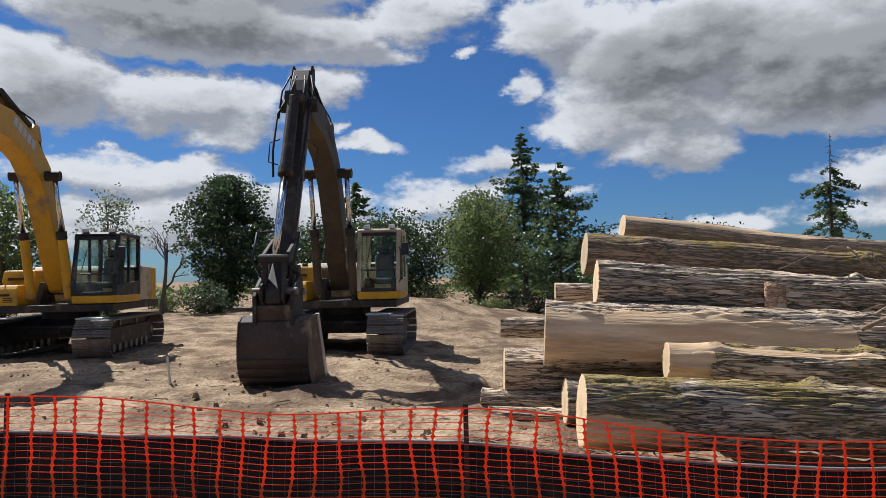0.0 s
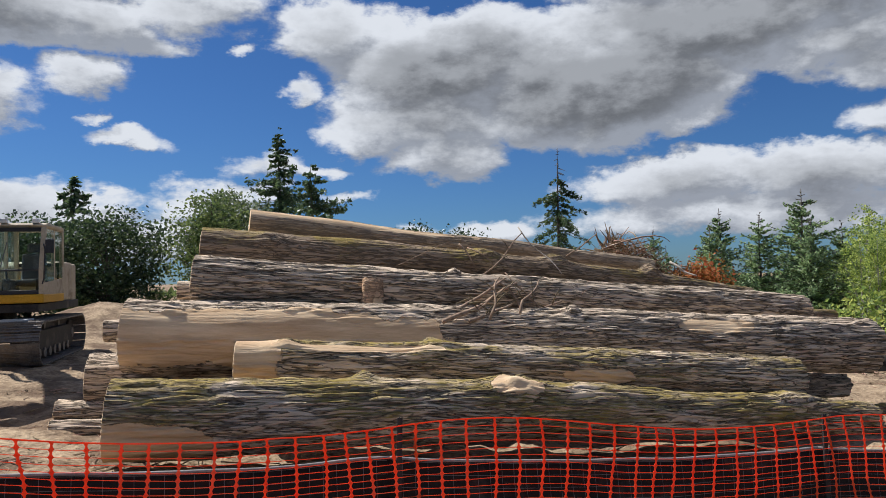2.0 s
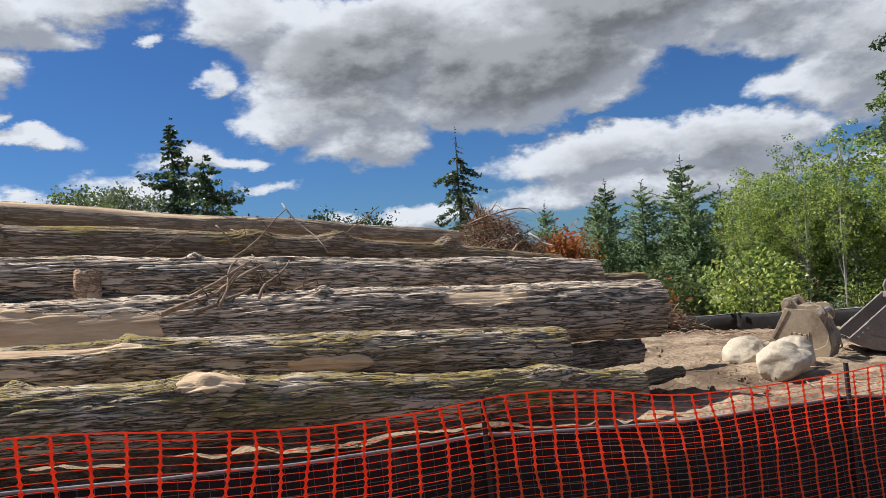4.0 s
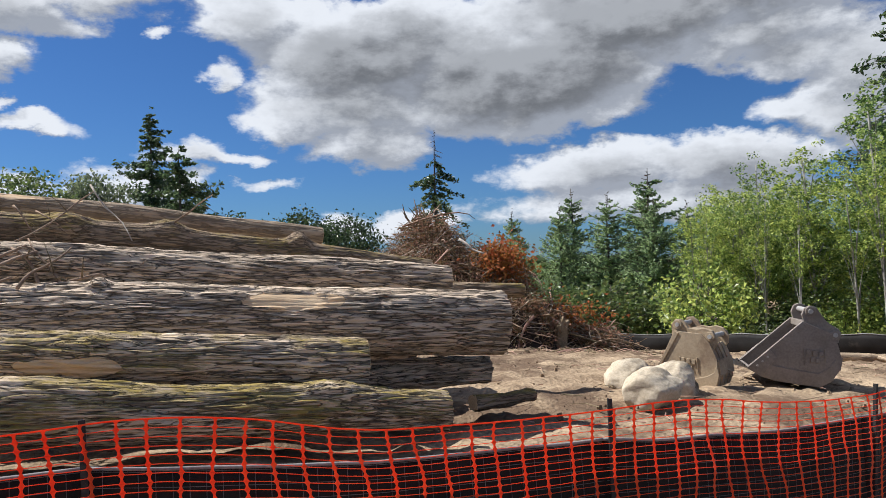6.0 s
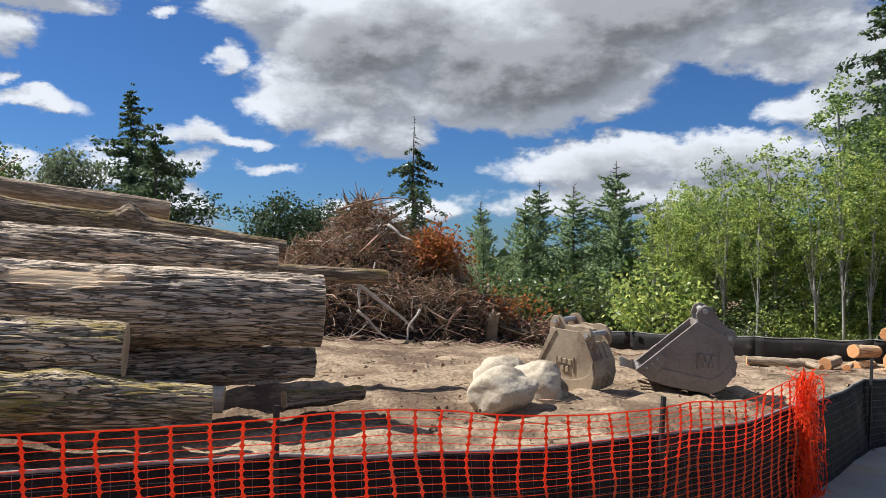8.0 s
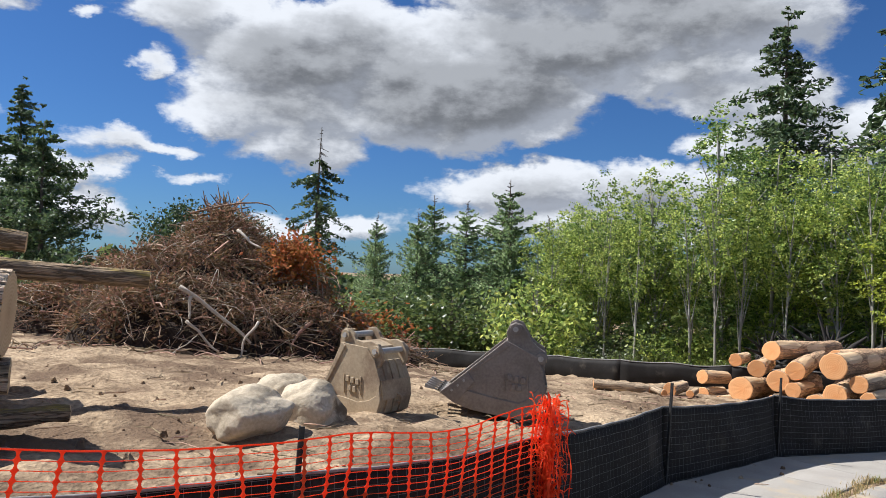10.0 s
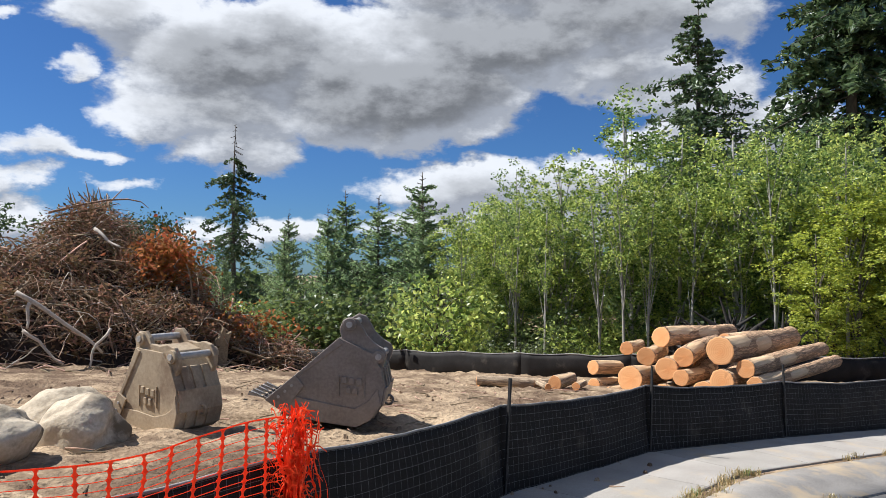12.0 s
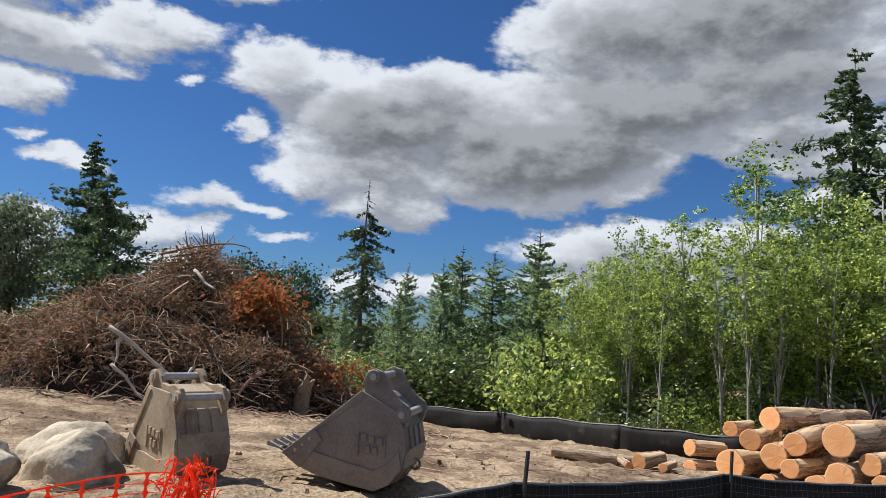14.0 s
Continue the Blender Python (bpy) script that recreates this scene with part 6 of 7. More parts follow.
set_tree("spruce_tree", conifer_meshes(8, 8, 5, 0.16, 22, 6, 0.2, 0.2, 0, 0.06, 0.05, 0.3, 3.2), (TRUNK, LEAF_FIR), -5.7, 47.6, 8.3, 8, "dark spruce rising behind the excavator", "tree", "far trees")
set_tree("willow_tree", broad_meshes(17, 9.0, 7.0, 0.2, 240, 46, 0.2, 0.05, 0.9), (TRUNK, LEAF_WILLOW), 3.8, 75.4, 10.7, 9.0, "tall grey-green willow beside the firs", "tree", "far trees", 0.8)
ELM = broad_meshes(9, 5.0, 5.0, 0.16, 210, 50, 0.12, 0.05)
for x, y, top, wd, tn in ((-2.6, 37.9, 5.3, 1.0, 0), (-6.3, 39.3, 5.1, 1.1, 90), (-9.0, 41.5, 4.6, 1.0, 200)):
    set_tree("bushy_tree", ELM, (TRUNK, LEAF_MAPLE), x, y, top, 5.0, "dark green bushy tree behind the excavator", "tree", "far trees", wd, tn)
OAK = broad_meshes(10, 6.3, 6.0, 0.2, 150, 34, 0.17, 0.3)
set_tree("oak_tree", OAK, (TRUNK, LEAF_MAPLE), 24.1, 80.5, 7.5, 6.3, "dark leafy oak far behind the brush pile", "tree", "far trees", 0.8, 0)
set_tree("oak_tree", OAK, (TRUNK, LEAF_MAPLE), 29.5, 81.7, 7.1, 6.3, "dark leafy oak far behind the brush pile", "tree", "far trees", 0.85, 60)
set_tree("oak_tree", OAK, (TRUNK, LEAF_MAPLE), 26.4, 78.2, 4.9, 6.3, "dark leafy oak far behind the brush pile", "tree", "far trees", 0.9, 160)
set_tree("fir_tree", conifer_meshes(11, 19, 10.5, 0.35, 38, 8, 0.16, 0.24, 0, 0.1, 0.08, 0.4, 3.6), (TRUNK, LEAF_FIR), 51.9, 30.3, 18.6, 19, "tall dark fir standing above the birches", "tree", "far trees", 1.0)
set_tree("cedar_tree", conifer_meshes(12, 16, 11.5, 0.4, 36, 11, 0.15, 0.55, 0, 0.12, 0.05, 0.3, 5.5), (TRUNK, LEAF_FIR), 43.6, 16.6, 15.8, 16, "huge dark cedar with drooping boughs", "tree", "far trees", 1.05)


def dead_tree():
    base = thing("dead_tree", Matrix.Translation((-14.5, 37.3, far_z(-14.5, 37.3))), "bare dead tree with forked grey branches", "tree", "far trees")
    s = Shape()
    rng = random.Random(4)

    def limb(p, d, ln, r, depth):
        e = p + d * ln
        s.tube([p, p.lerp(e, 0.5) + Vector((rng.gauss(0, 0.05), rng.gauss(0, 0.05), 0)) * ln, e], [r, r * 0.8, r * 0.55], 6, False)
        if depth:
            for k in range(3):
                nd = (d + Vector((rng.gauss(0, 0.55), rng.gauss(0, 0.55), rng.gauss(0.15, 0.3)))).normalized()
                limb(p.lerp(e, rng.uniform(0.45, 1.0)), nd, ln * rng.uniform(0.5, 0.75), r * 0.5, depth - 1)

    limb(Vector((0, 0, 0)), Vector((0.12, 0, 1)).normalized(), 2.3, 0.14, 4)
    part("trunk", s, TRUNK, base, smooth=True)


dead_tree()

# young spruces
SPRUCE = [conifer_meshes(20 + k, 6.5, 3.7, 0.07, 28, 8, 0.066, -0.14, 0.05, 0.02, 0.04, 0.34, 2.9) for k in range(3)]
for k, (x, y, top, wd) in enumerate(((27.9, 38.7, 4.4, 0.8), (26.2, 35.0, 3.2, 0.8), (29.0, 34.0, 5.3, 1.0), (27.6, 33.0, 4.2, 0.9), (29.6, 31.5, 4.75, 1.1), (31.4, 30.5, 6.0, 1.15), (30.6, 29.2, 4.3, 0.95), (33.4, 30.0, 4.2, 0.9), (25.0, 41.0, 2.2, 0.8))):
    set_tree("young_spruce", SPRUCE[k % 3], (TRUNK, LEAF_SPRUCE), x, y, top, 6.5, "young blue-green spruce at the edge of the thicket", "tree", "young spruces", wd, k * 77)

# birch thicket
BIRCHES = [broad_meshes(30 + k, 7.5, 2.6, 0.05, 170, 34, 0.066, 0.08, 0.85, 0.13, 14) for k in range(4)]
rb = random.Random(12)
spots = [(31.4, 25.0, 4.4), (31.6, 23.6, 5.9), (32.4, 21.6, 6.0), (34.0, 19.9, 8.4), (34.4, 18.0, 6.6), (34.7, 15.9, 6.5), (35.6, 14.6, 5.8), (36.0, 12.8, 5.2)]
for k in range(29):
    t = rb.random()
    x, y = 30.2 + 6.5 * t + rb.gauss(0, 1.0), 27.5 - 16.0 * t + rb.gauss(0, 1.1)
    off = rb.uniform(0, 5)
    spots.append((x + off * 0.8, y + off * 0.55, 3.4 + 1.8 * t + rb.uniform(-0.8, 1.0) + off * 0.22))
for k, (x, y, top) in enumerate(spots):
    set_tree("birch_tree", BIRCHES[k % 4], (BIRCH, LEAF_ALDER if k % 5 in (1, 3) else LEAF_BIRCH), x, y, top, 7.5, "slender young tree with deep green leaves" if k % 5 in (1, 3) else "slender young birch with bright green leaves", "tree", "birch thicket", rb.uniform(0.85, 1.25), k * 53)
POLES = [broad_meshes(40 + k, 7.5, 1.9, 0.045, 70, 34, 0.066, 0.40, 0.9, 0.13, 8) for k in range(2)]
for k in range(11):
    t = (k + 0.5 + rb.uniform(-0.4, 0.4)) / 11
    x, y = 28.9 + 6.0 * t + rb.gauss(0, 0.3), 25.5 - 14.0 * t + rb.gauss(0, 0.4)
    set_tree("birch_pole", POLES[k % 2], (BIRCH, LEAF_BIRCH), x, y, 3.6 + 2.0 * t + rb.uniform(-0.6, 0.8), 7.5, "thin birch with a bare white stem", "tree", "birch thicket", rb.uniform(0.8, 1.1), k * 71)
for x, y, top in ((33.0, 12.2, 2.6), (34.0, 11.6, 3.6), (35.2, 11.3, 4.2), (36.4, 11.0, 4.4), (34.6, 12.6, 4.3), (37.6, 11.4, 4.8)):
    set_tree("maple_sapling", BIRCHES[int(x) % 4], (TRUNK, LEAF_YELLOW), x, y, top, 7.5, "yellow-green maple sapling by the street", "tree", "saplings", 1.5, x * 40)

# shrubs along the foot of the trees
BUSH = [broad_meshes(50 + k, 1.9, 2.2, 0.03, 90, 26, 0.085, 0.0, 0.8, 0.26) for k in range(3)]
rs = random.Random(5)
shrubs = [(26.4, 21.6, 0.9, LEAF_BIRCH), (26.2, 27.0, 0.5, LEAF_SHRUB), (24.7, 29.5, 0.6, LEAF_SHRUB), (23.0, 31.5, -0.3, LEAF_BIRCH)]
for k in range(36):
    t = k / 35
    x, y = 25.6 + 9.5 * t + rs.gauss(0, 0.5), 29.5 - 17.0 * t + rs.gauss(0, 0.7)
    shrubs.append((x + 1.6, y + 1.0, site_z(x, y) + rs.uniform(0.9, 1.9), rs.choice((LEAF_SHRUB, LEAF_SHRUB, LEAF_BIRCH, LEAF_WILLOW))))
for k in range(26):
    x = -26 + 42 * k / 25 + rs.gauss(0, 0.6)
    y = 37.5 + 0.35 * max(0, x - 2) + rs.gauss(0, 1.0)
    shrubs.append((x, y, site_z(x, y) + rs.uniform(0.7, 1.6), rs.choice((LEAF_SHRUB, LEAF_MAPLE, LEAF_MAPLE))))
for k in range(14):
    x = 8 + 26 * k / 13 + rs.gauss(0, 1)
    y = 52 + rs.gauss(0, 2.5) - 0.3 * (x - 8)
    shrubs.append((x, y, site_z(x, y) + rs.uniform(1.2, 2.0), rs.choice((LEAF_SHRUB, LEAF_WILLOW, LEAF_SHRUB))))
for k, (x, y, top, mt) in enumerate(shrubs):
    meshes = BUSH[k % 3]
    z = far_z(x, y)
    kk = max((top - z) / 1.9, 0.3)
    base = thing("shrub", Matrix.Translation((x, y, z)) @ Matrix.Rotation(k * 1.3, 4, "Z") @ Matrix.Diagonal((kk * rs.uniform(0.9, 1.5), kk * rs.uniform(0.9, 1.4), kk, 1)), "leafy wild shrub at the foot of the trees", "shrub", "shrubs")
    part("stem", meshes[0], TRUNK, base)
    ob = part("foliage", meshes[1].copy() if meshes[1].materials and meshes[1].materials[0] != mt else meshes[1], None, base)
    ob.data.materials.clear()
    ob.data.materials.append(mt)


def far_wood():
    """The wood's far edge that closes the horizon: many leaf clumps in one belt."""
    rng = np.random.default_rng(77)
    parts_v, n = [], 26000
    a = rng.uniform(radians(-62), radians(100), n)
    d = rng.uniform(92, 130, n) - 40 * step(0.75, 1.2, a)
    top = 2.4 + 1.5 * np.sin(a * 9) + 1.1 * np.sin(a * 23 + 1) + 0.8 * np.sin(a * 51)
    z = rng.uniform(-3.0, 1, n) * 1.0 + rng.uniform(0, 1, n) ** 0.8 * top * 0.9
    c = np.stack([5 + d * np.sin(a), d * np.cos(a), z - 1.5], 1)
    v, f = leaf_cards(rng, c, 1.5, 0.7)
    ob = part("woodland_edge", raw_mesh("woodland_edge", v, f), LEAF_SHRUB)
    tagged(ob, "far belt of mixed woodland closing the horizon", "woodland", kind="stuff")


far_wood()


def tufts(name, spots_, mat, blade, count, label, spread=0.12, flat=0.5):
    rng = np.random.default_rng(len(spots_) * 7 + count)
    v, f = [], []
    for x, y, z, k in spots_:
        for q in range(int(count * k)):
            a, r = rng.uniform(0, 6.28), abs(rng.normal(0, spread * k))
            o = np.array([x + math.cos(a) * r, y + math.sin(a) * r, z])
            ln = blade * rng.uniform(0.5, 1.3) * (0.6 + 0.4 * k)
            b = rng.uniform(0, 6.28)
            out = np.array([math.cos(b), math.sin(b), 0]) * ln * flat * rng.uniform(0.3, 1.3)
            side = np.array([-math.sin(b), math.cos(b), 0]) * 0.004
            i = len(v)
            v += [o - side, o + side, o + side * 0.7 + out * 0.4 + [0, 0, ln * 0.65], o - side * 0.7 + out * 0.4 + [0, 0, ln * 0.65], o + side * 0.2 + out + [0, 0, ln * 0.85], o - side * 0.2 + out + [0, 0, ln * 0.85]]
            f += [(i, i + 1, i + 2, i + 3), (i + 3, i + 2, i + 4, i + 5)]
    ob = part(name, raw_mesh(name, v, np.array(f)), mat)
    return tagged(ob, label, "grass", kind="stuff")


def weeds():
    rng = random.Random(9)
    u, x, y, ax, ay = arc_line(0.1)
    dry, green, road_dry, flowers = [], [], [], []
    for j in range(0, len(u), 1):
        for off, lst, chance in ((1.43, dry, 0.45), (2.42, road_dry, 0.5), (1.43, green, 0.04), (2.42, green, 0.06)):
            patch = noise.noise((u[j] * 0.55, off * 3, 1)) + 0.25
            if rng.random() < chance * max(0.0, patch) * 2.2:
                o = off + rng.gauss(0, 0.05)
                lst.append((x[j] + ax[j] * o, y[j] + ay[j] * o, float(fall(x[j])) - (0.02 if off < 2 else 0.13), rng.uniform(0.3, 0.9)))
    for bx, by in ((17.45, 5.15), (17.6, 5.3), (17.3, 5.05), (17.5, 5.02)):
        dry.append((bx, by, float(fall(bx)) - 0.02, 1.5))
    tufts("dry_grass", dry + road_dry, DRY_GRASS, 0.11, 60, "tufts of dry yellow grass in the pavement joints", 0.10)
    green += [(17.75, 5.2, float(fall(17.75)) - 0.02, 1.2), (17.1, 5.05, float(fall(17.1)) - 0.02, 0.8)]
    tufts("green_weeds", green, GRASS, 0.12, 50, "low green weeds in the pavement joints", 0.09, 0.9)
    rg = np.random.default_rng(3)
    c = np.concatenate([np.array([(17.1, 5.05, float(fall(17.1)) + 0.06)]) + rg.normal(0, 0.06, (40, 3)) * [1.3, 1.3, 0.4], np.array([(17.95, 5.22, float(fall(17.9)) + 0.06)]) + rg.normal(0, 0.06, (40, 3)) * [1.3, 1.3, 0.4]])
    v, f = leaf_cards(rg, c, 0.025, 0.5, 0, 1.0)
    tagged(part("weed_flowers", raw_mesh("weed_flowers", v, f), FLOWER), "small yellow weed flowers beside the pavement", "flowers", kind="stuff")
    meadow = []
    for k in range(420):
        t = rng.random()
        mx, my = 24.5 + 9.5 * t + rng.uniform(0.0, 2.5), 30 - 18.5 * t + rng.uniform(0.0, 2.0)
        meadow.append((mx, my, far_z(mx, my) + 0.05, rng.uniform(0.5, 1.4)))
    for k in range(160):
        mx, my = rng.uniform(18.5, 26), rng.uniform(29, 42)
        meadow.append((mx, my, far_z(mx, my) + 0.05, rng.uniform(0.5, 1.2)))
    tufts("tall_grass", meadow, GRASS, 0.75, 26, "tall wild grass in front of the thicket", 0.4, 0.5)


weeds()

# ---- brush pile ----
def brush_pile():
    base = thing("brush_pile", Matrix.Translation((15.2, 21.6, 0)), "tangled heap of dead brown branches and roots", "brush pile")
    rng = np.random.default_rng(21)
    lobes = [(0.7, 0.6, 2.2, 2.2, 3.85), (-1.6, 0.4, 2.2, 2.0, 2.1), (2.0, -0.8, 1.8, 1.7, 2.9), (-3.3, 0.0, 1.8, 1.6, 1.2), (3.4, -2.1, 1.3, 1.2, 1.3), (-0.4, -0.9, 2.6, 1.5, 2.7), (4.4, -3.0, 1.0, 0.9, 0.7), (-0.6, -2.2, 2.9, 1.9, 1.7), (1.8, -2.3, 1.5, 1.7, 1.6)]

    def top(x, y):
        z = 0
        for lx, ly, wx, wy, h in lobes:
            e = ((x - lx) / wx) ** 2 + ((y - ly) / wy) ** 2
            z = np.maximum(z, h * np.clip(1 - e, 0, 1) ** 0.62)
        return z

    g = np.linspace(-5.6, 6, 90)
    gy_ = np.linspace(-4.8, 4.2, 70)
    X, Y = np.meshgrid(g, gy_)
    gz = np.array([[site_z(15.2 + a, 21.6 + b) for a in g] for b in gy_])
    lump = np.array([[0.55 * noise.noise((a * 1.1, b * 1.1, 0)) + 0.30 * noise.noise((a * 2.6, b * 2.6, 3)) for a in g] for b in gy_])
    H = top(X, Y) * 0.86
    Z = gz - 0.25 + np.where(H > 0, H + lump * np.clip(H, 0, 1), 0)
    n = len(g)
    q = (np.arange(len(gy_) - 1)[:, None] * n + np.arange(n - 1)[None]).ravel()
    # dark sheet under the sticks, painted as the shade in the gaps
    part("shade_core", raw_mesh("shade_core", np.stack([X.ravel(), Y.ravel(), Z.ravel()], 1), np.stack([q, q + 1, q + n + 1, q + n], 1), True), SHADE_CORE, base, "near-black sheet inside the heap, coloured as the shade between twigs")

    def spots(count, lo=0.0, hi=1.08):
        out = []
        while len(out) < count:
            x, y = rng.uniform(-5.3, 5.6), rng.uniform(-4.6, 3.6)
            t = float(top(np.array(x), np.array(y)))
            if t <= 0.06:
                continue
            z = t * rng.uniform(lo, hi)
            out.append((x, y, site_z(15.2 + x, 21.6 + y) + z, t))
        return out

    def sticks(count, r0, ln0, lift):
        s_v, s_f = [], []
        for x, y, z, t in spots(count, 0.72):
            d = np.array([x * 0.25 + rng.normal(0, 1), y * 0.25 - 0.25 + rng.normal(0, 0.8), rng.normal(lift, 0.55)])
            d /= np.linalg.norm(d)
            ln = ln0 * rng.uniform(0.5, 1.6)
            p = np.array([x, y, z])
            bend = rng.normal(0, 0.26 if r0 < 0.02 else 0.2, 3) * ln
            k = 6
            pts = [p + d * ln * u + bend * (0.5 + u) * (0.5 - u) * 2 - np.array([0, 0, 0.25 * ln * u * u]) for u in np.linspace(-0.5, 0.5, k)]
            a = np.cross(d, [0.3, 0.2, 0.9])
            a /= np.linalg.norm(a)
            b = np.cross(d, a)
            r = r0 * rng.uniform(0.5, 1.5)
            i = len(s_v)
            for j, c in enumerate(pts):
                rr = r * (1 - 0.14 * j)
                for w in range(3):
                    s_v.append(c + rr * (math.cos(w * 2.094) * a + math.sin(w * 2.094) * b))
            for j in range(k - 1):
                for w in range(3):
                    s_f.append((i + 3 * j + w, i + 3 * j + (w + 1) % 3, i + 3 * j + 3 + (w + 1) % 3, i + 3 * j + 3 + w))
        return s_v, s_f

    for count, r0, ln0, lift, mt in ((4600, 0.008, 0.62, 0.1, TWIG), (900, 0.022, 1.1, 0.0, TWIG), (110, 0.045, 1.6, 0.1, TWIG), (420, 0.014, 1.0, 0.0, PALE_TWIG)):
        v, f = sticks(count, r0, ln0, lift)
        ob = part("branch_tangle", raw_mesh("branches", np.array(v), np.array(f), True), mt, base)
        ob["kind"] = "stuff"
    sp = np.array(spots(760, 0.86, 1.05))[:, :3]
    sp = np.repeat(sp, 36, 0) + rng.normal(0, 0.15, (len(sp) * 36, 3)) * np.repeat(rng.uniform(0.5, 1.5, (len(sp), 1)), 36, 0)
    v, f = leaf_cards(rng, sp, 0.05, 0.8, 0.1, 2.4)
    ob = part("dead_leaves", raw_mesh("dead_leaves", v, f), DEAD_LEAF, base)
    ob["kind"] = "stuff"
    c = np.concatenate([np.array([2.1, -1.6, site_z(17.3, 20) + 2.5]) + rng.normal(0, 1, (1700, 3)) * [0.40, 0.28, 0.36],
                        np.array([3.9, -2.9, site_z(19, 19) + 1.0]) + rng.normal(0, 1, (300, 3)) * [0.6, 0.3, 0.25], np.array([2.9, -2.6, site_z(18, 19) + 1.1]) + rng.normal(0, 1, (160, 3)) * [0.6, 0.3, 0.35]])
    v, f = leaf_cards(rng, c, 0.085, 0.8, 0.1, 1.6)
    ob = part("withered_leaves", raw_mesh("withered_leaves", v, f), RUST_LEAF, base, "clump of rust-orange withered leaves")
    ob["kind"] = "stuff"
    # root crown standing on top of the heap
    s = Shape()
    o = Vector((0.9, 2.0, site_z(16.1, 24.0) + 3.65))
    for k in range(46):
        d = Vector((rng.normal(0, 0.35), rng.normal(0, 0.3), abs(rng.normal(0.8, 0.4)))).normalized() * rng.uniform(0.4, 1.35)
        s.tube([o + Vector((rng.normal(0, 0.16), rng.normal(0, 0.1), 0)), o + d * 0.6 + Vector((rng.normal(0, 0.1), 0, 0)), o + d], [0.05, 0.03, 0.008], 5, False)
    part("root_crown", s, TWIG, base, smooth=True)
    # long weathered branches over the front
    for k, (a, b, r) in enumerate((((-1.36, -4.3, 0.79), (0.18, -4.7, -0.45), 0.07), ((-1.09, -4.4, 0.56), (-1.16, -4.6, 0.03), 0.055), ((-1.16, -4.6, 0.03), (-0.56, -4.8, -0.69), 0.05), ((0.25, -4.8, -0.01), (-0.25, -5.0, -0.9), 0.045), ((-1.67, -4.7, -0.72), (-0.98, -4.7, -0.35), 0.025), ((-1.07, -5.0, -0.87), (-0.24, -5.1, -0.81), 0.025),
                                   ((0.3, -2.4, 2.1), (0.75, -3.0, 1.7), 0.06))):
        pts = branch_path(a, b, 0.09, 9, 60 + k)
        part("pale_branch", Shape().tube(pts, [0.7 * r * (1 - 0.05 * j) for j in range(10)], 8), PALE_TWIG, base, "long weathered pale branch", smooth=True)
    # brush scattered on the sand in front
    s2 = Shape()
    for k in range(150):
        x, y = rng.uniform(-5.5, 6.2), rng.uniform(-5.3, -3.8) - 0.2
        zz = site_z(15.2 + x, 21.6 + y) + 0.03
        a = rng.uniform(0, 6.28)
        ln = rng.uniform(0.2, 0.9)
        s2.tube([(x, y, zz), (x + math.cos(a) * ln / 2, y + math.sin(a) * ln / 2, zz + rng.uniform(0, 0.12)), (x + math.cos(a) * ln, y + math.sin(a) * ln, zz)], [0.016, 0.012, 0.005], 4, False)
    ob = part("stick_scatter", s2, TWIG, base)
    ob["kind"] = "stuff"
    part("split_stump", Shape().prism([(2.6, 0.0), (3.0, 0.0), (3.04, 0.6), (3.12, 0.9), (3.0, 0.82), (2.92, 1.02), (2.84, 0.8), (2.74, 0.7)], -3.6, -3.4), TWIG, base, "upright split stump", bevel=0.03, m=Matrix.Translation((0, 0, site_z(18, 18.2) - 0.05)))
    return base


brush_pile()


def root_wad(x, y, seed, r):
    base = thing("root_wad", Matrix.Translation((x, y, far_z(x, y))), "black upturned root wad behind the log stack", "root wad", "root wads")
    rng = random.Random(seed)
    s = Shape()
    core = Vector((0, 0, 0.55 * r))
    for k in range(110):
        d = Vector((rng.gauss(0, 1), rng.gauss(0, 1), rng.gauss(0.35, 0.7))).normalized()
        ln = r * rng.uniform(0.5, 1.25)
        e = core + d * ln
        e.z = max(e.z, 0.05)
        mid = core + d * ln * 0.55 + Vector((rng.gauss(0, 0.12), rng.gauss(0, 0.12), rng.gauss(0.05, 0.1))) * r
        s.tube([core, mid, e], [0.09 * r, 0.055 * r, 0.012 * r], 5, False)
    part("root_mass", s, ROOT, base, smooth=True)


for k, (x, y, r) in enumerate(((30.5, 14.9, 1.15), (31.3, 13.9, 1.35), (32.1, 13.0, 1.2), (31.0, 13.3, 0.9))):
    root_wad(x, y, k, r)


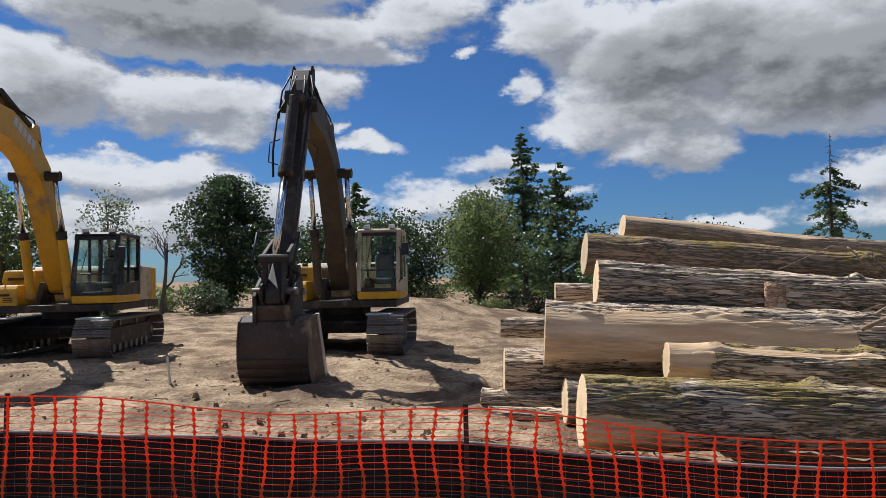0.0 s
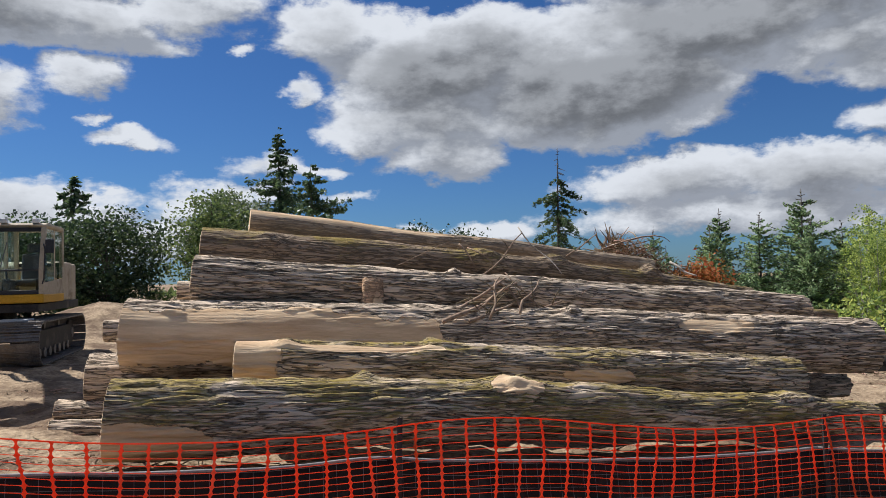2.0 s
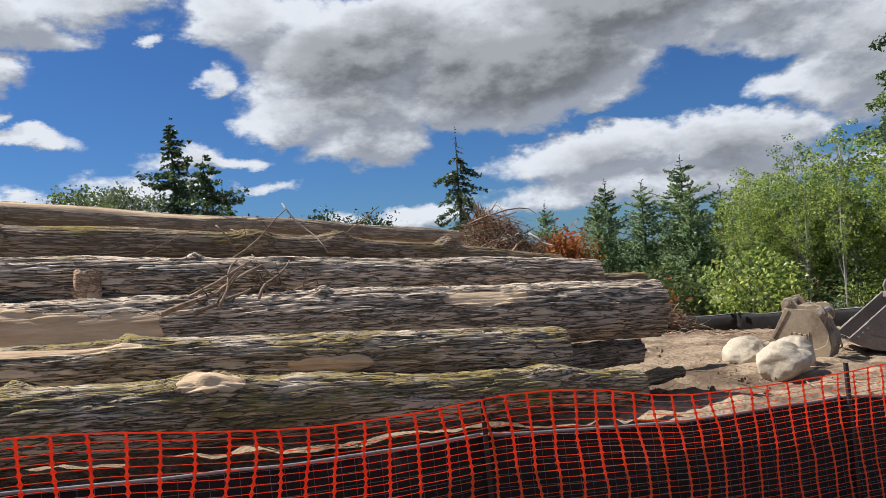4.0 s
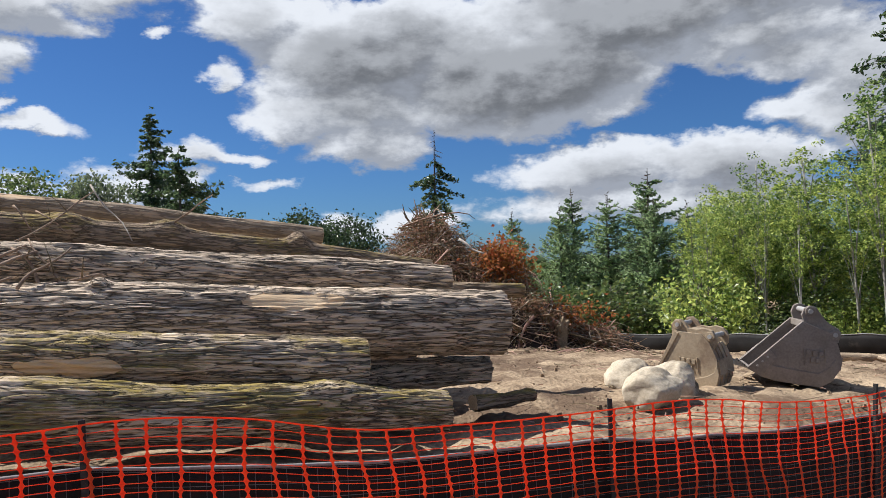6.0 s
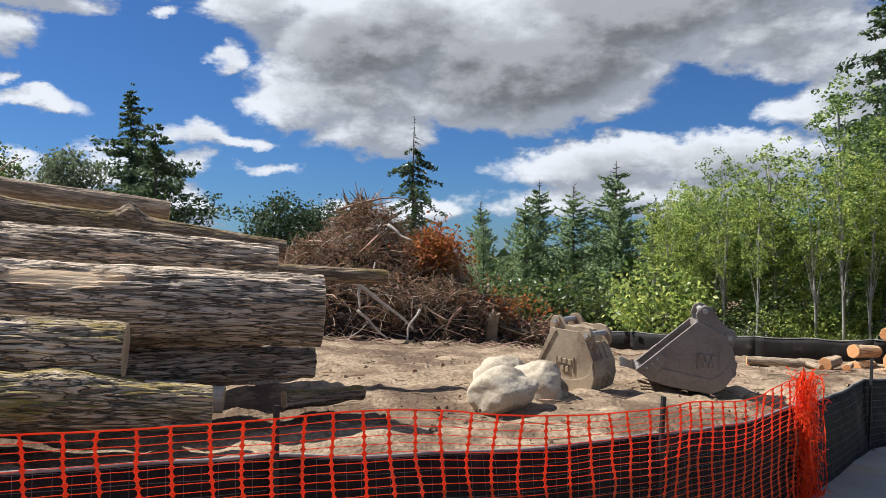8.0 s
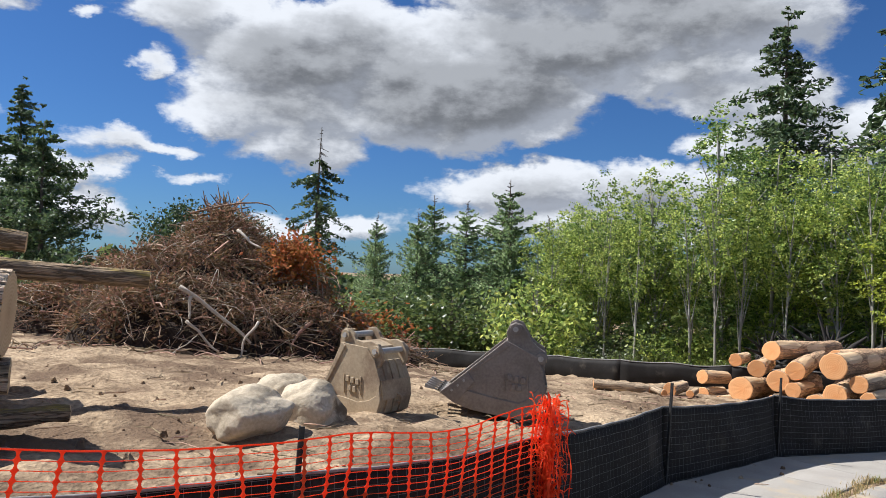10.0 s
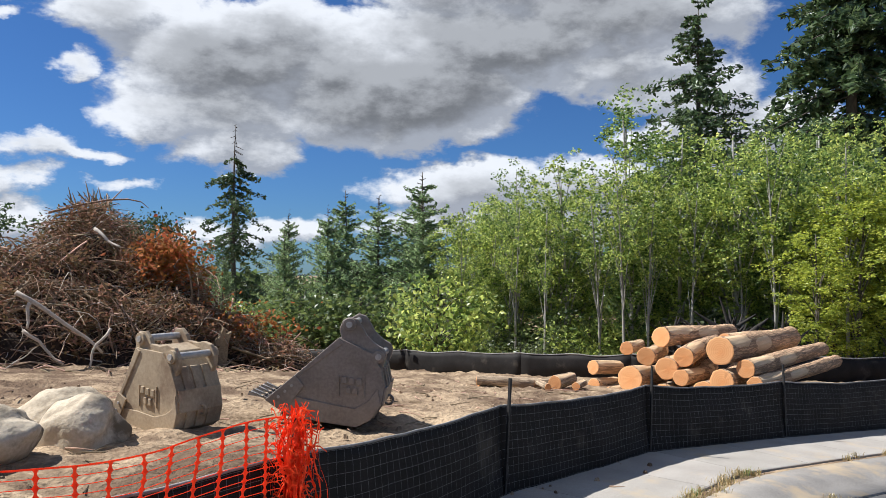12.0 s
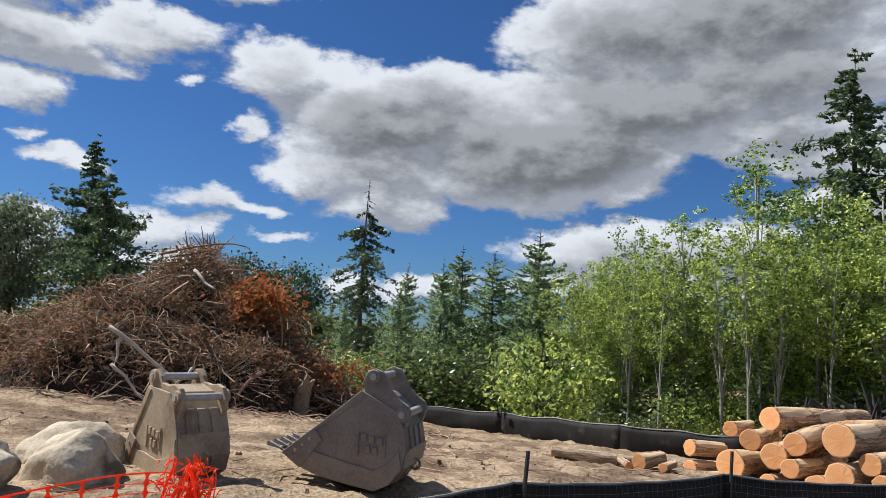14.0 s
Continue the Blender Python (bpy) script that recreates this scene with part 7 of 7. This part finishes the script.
# ---- litter on the sand ----
def site_litter():
    rng = random.Random(31)
    s = Shape()
    for k in range(620):
        zone = rng.choice(((-4, 4, 7, 13), (10.5, 20, 6.5, 13), (17, 23, 8.5, 14), (0, 2.5, 7.2, 9.5)))
        x, y = rng.uniform(zone[0], zone[1]), rng.uniform(zone[2], zone[3])
        z = site_z(x, y) + 0.02
        a, ln = rng.uniform(0, 6.28), rng.uniform(0.1, 0.5)
        s.tube([(x, y, z), (x + math.cos(a) * ln / 2, y + math.sin(a) * ln / 2, z + rng.uniform(0.0, 0.02)), (x + math.cos(a + 0.2) * ln, y + math.sin(a + 0.2) * ln, z)], [0.008, 0.006, 0.002], 4, False)
    ob = part("twig_litter", s, TWIG)
    tagged(ob, "scattered bark chips and twigs on the sand", "twigs", kind="stuff")
    s = Shape()
    for k in range(900):
        zone = rng.choice(((-9, 2, 6.6, 15), (10.5, 21, 6.4, 14), (-9, 2, 6.6, 11)))
        x, y = rng.uniform(zone[0], zone[1]), rng.uniform(zone[2], zone[3])
        r = abs(rng.gauss(0, 0.022)) + 0.008
        z = site_z(x, y) + r * 0.2
        pts = [(x + r * rng.uniform(0.6, 1.2) * math.cos(q * 1.257), y + r * rng.uniform(0.6, 1.2) * math.sin(q * 1.257), z - r * 0.5) for q in range(5)]
        tp = [(x + r * 0.5 * rng.uniform(0.6, 1.2) * math.cos(q * 1.257), y + r * 0.5 * rng.uniform(0.6, 1.2) * math.sin(q * 1.257), z + r * rng.uniform(0.5, 0.8)) for q in range(5)]
        s.add(pts + tp, [(q, (q + 1) % 5, 5 + (q + 1) % 5, 5 + q) for q in range(5)] + [(5, 6, 7, 8, 9)])
    tagged(part("clods", s, SAND), "lumps of dry earth scattered over the sand", "earth", kind="stuff")


site_litter()


def marker_stake(x, y):
    z = site_z(x, y)
    ob = part("survey_stake", Shape().prism([(-0.02, -0.1), (0.02, -0.1), (0.02, 0.4), (0.0, 0.44), (-0.02, 0.4)], -0.008, 0.008), PALE, m=pose(x, y, z, 6, -5, 10), bevel=0.003)
    tagged(ob, "thin pale wooden stake stuck in the sand", "stake")


marker_stake(-4.55, 12.1)
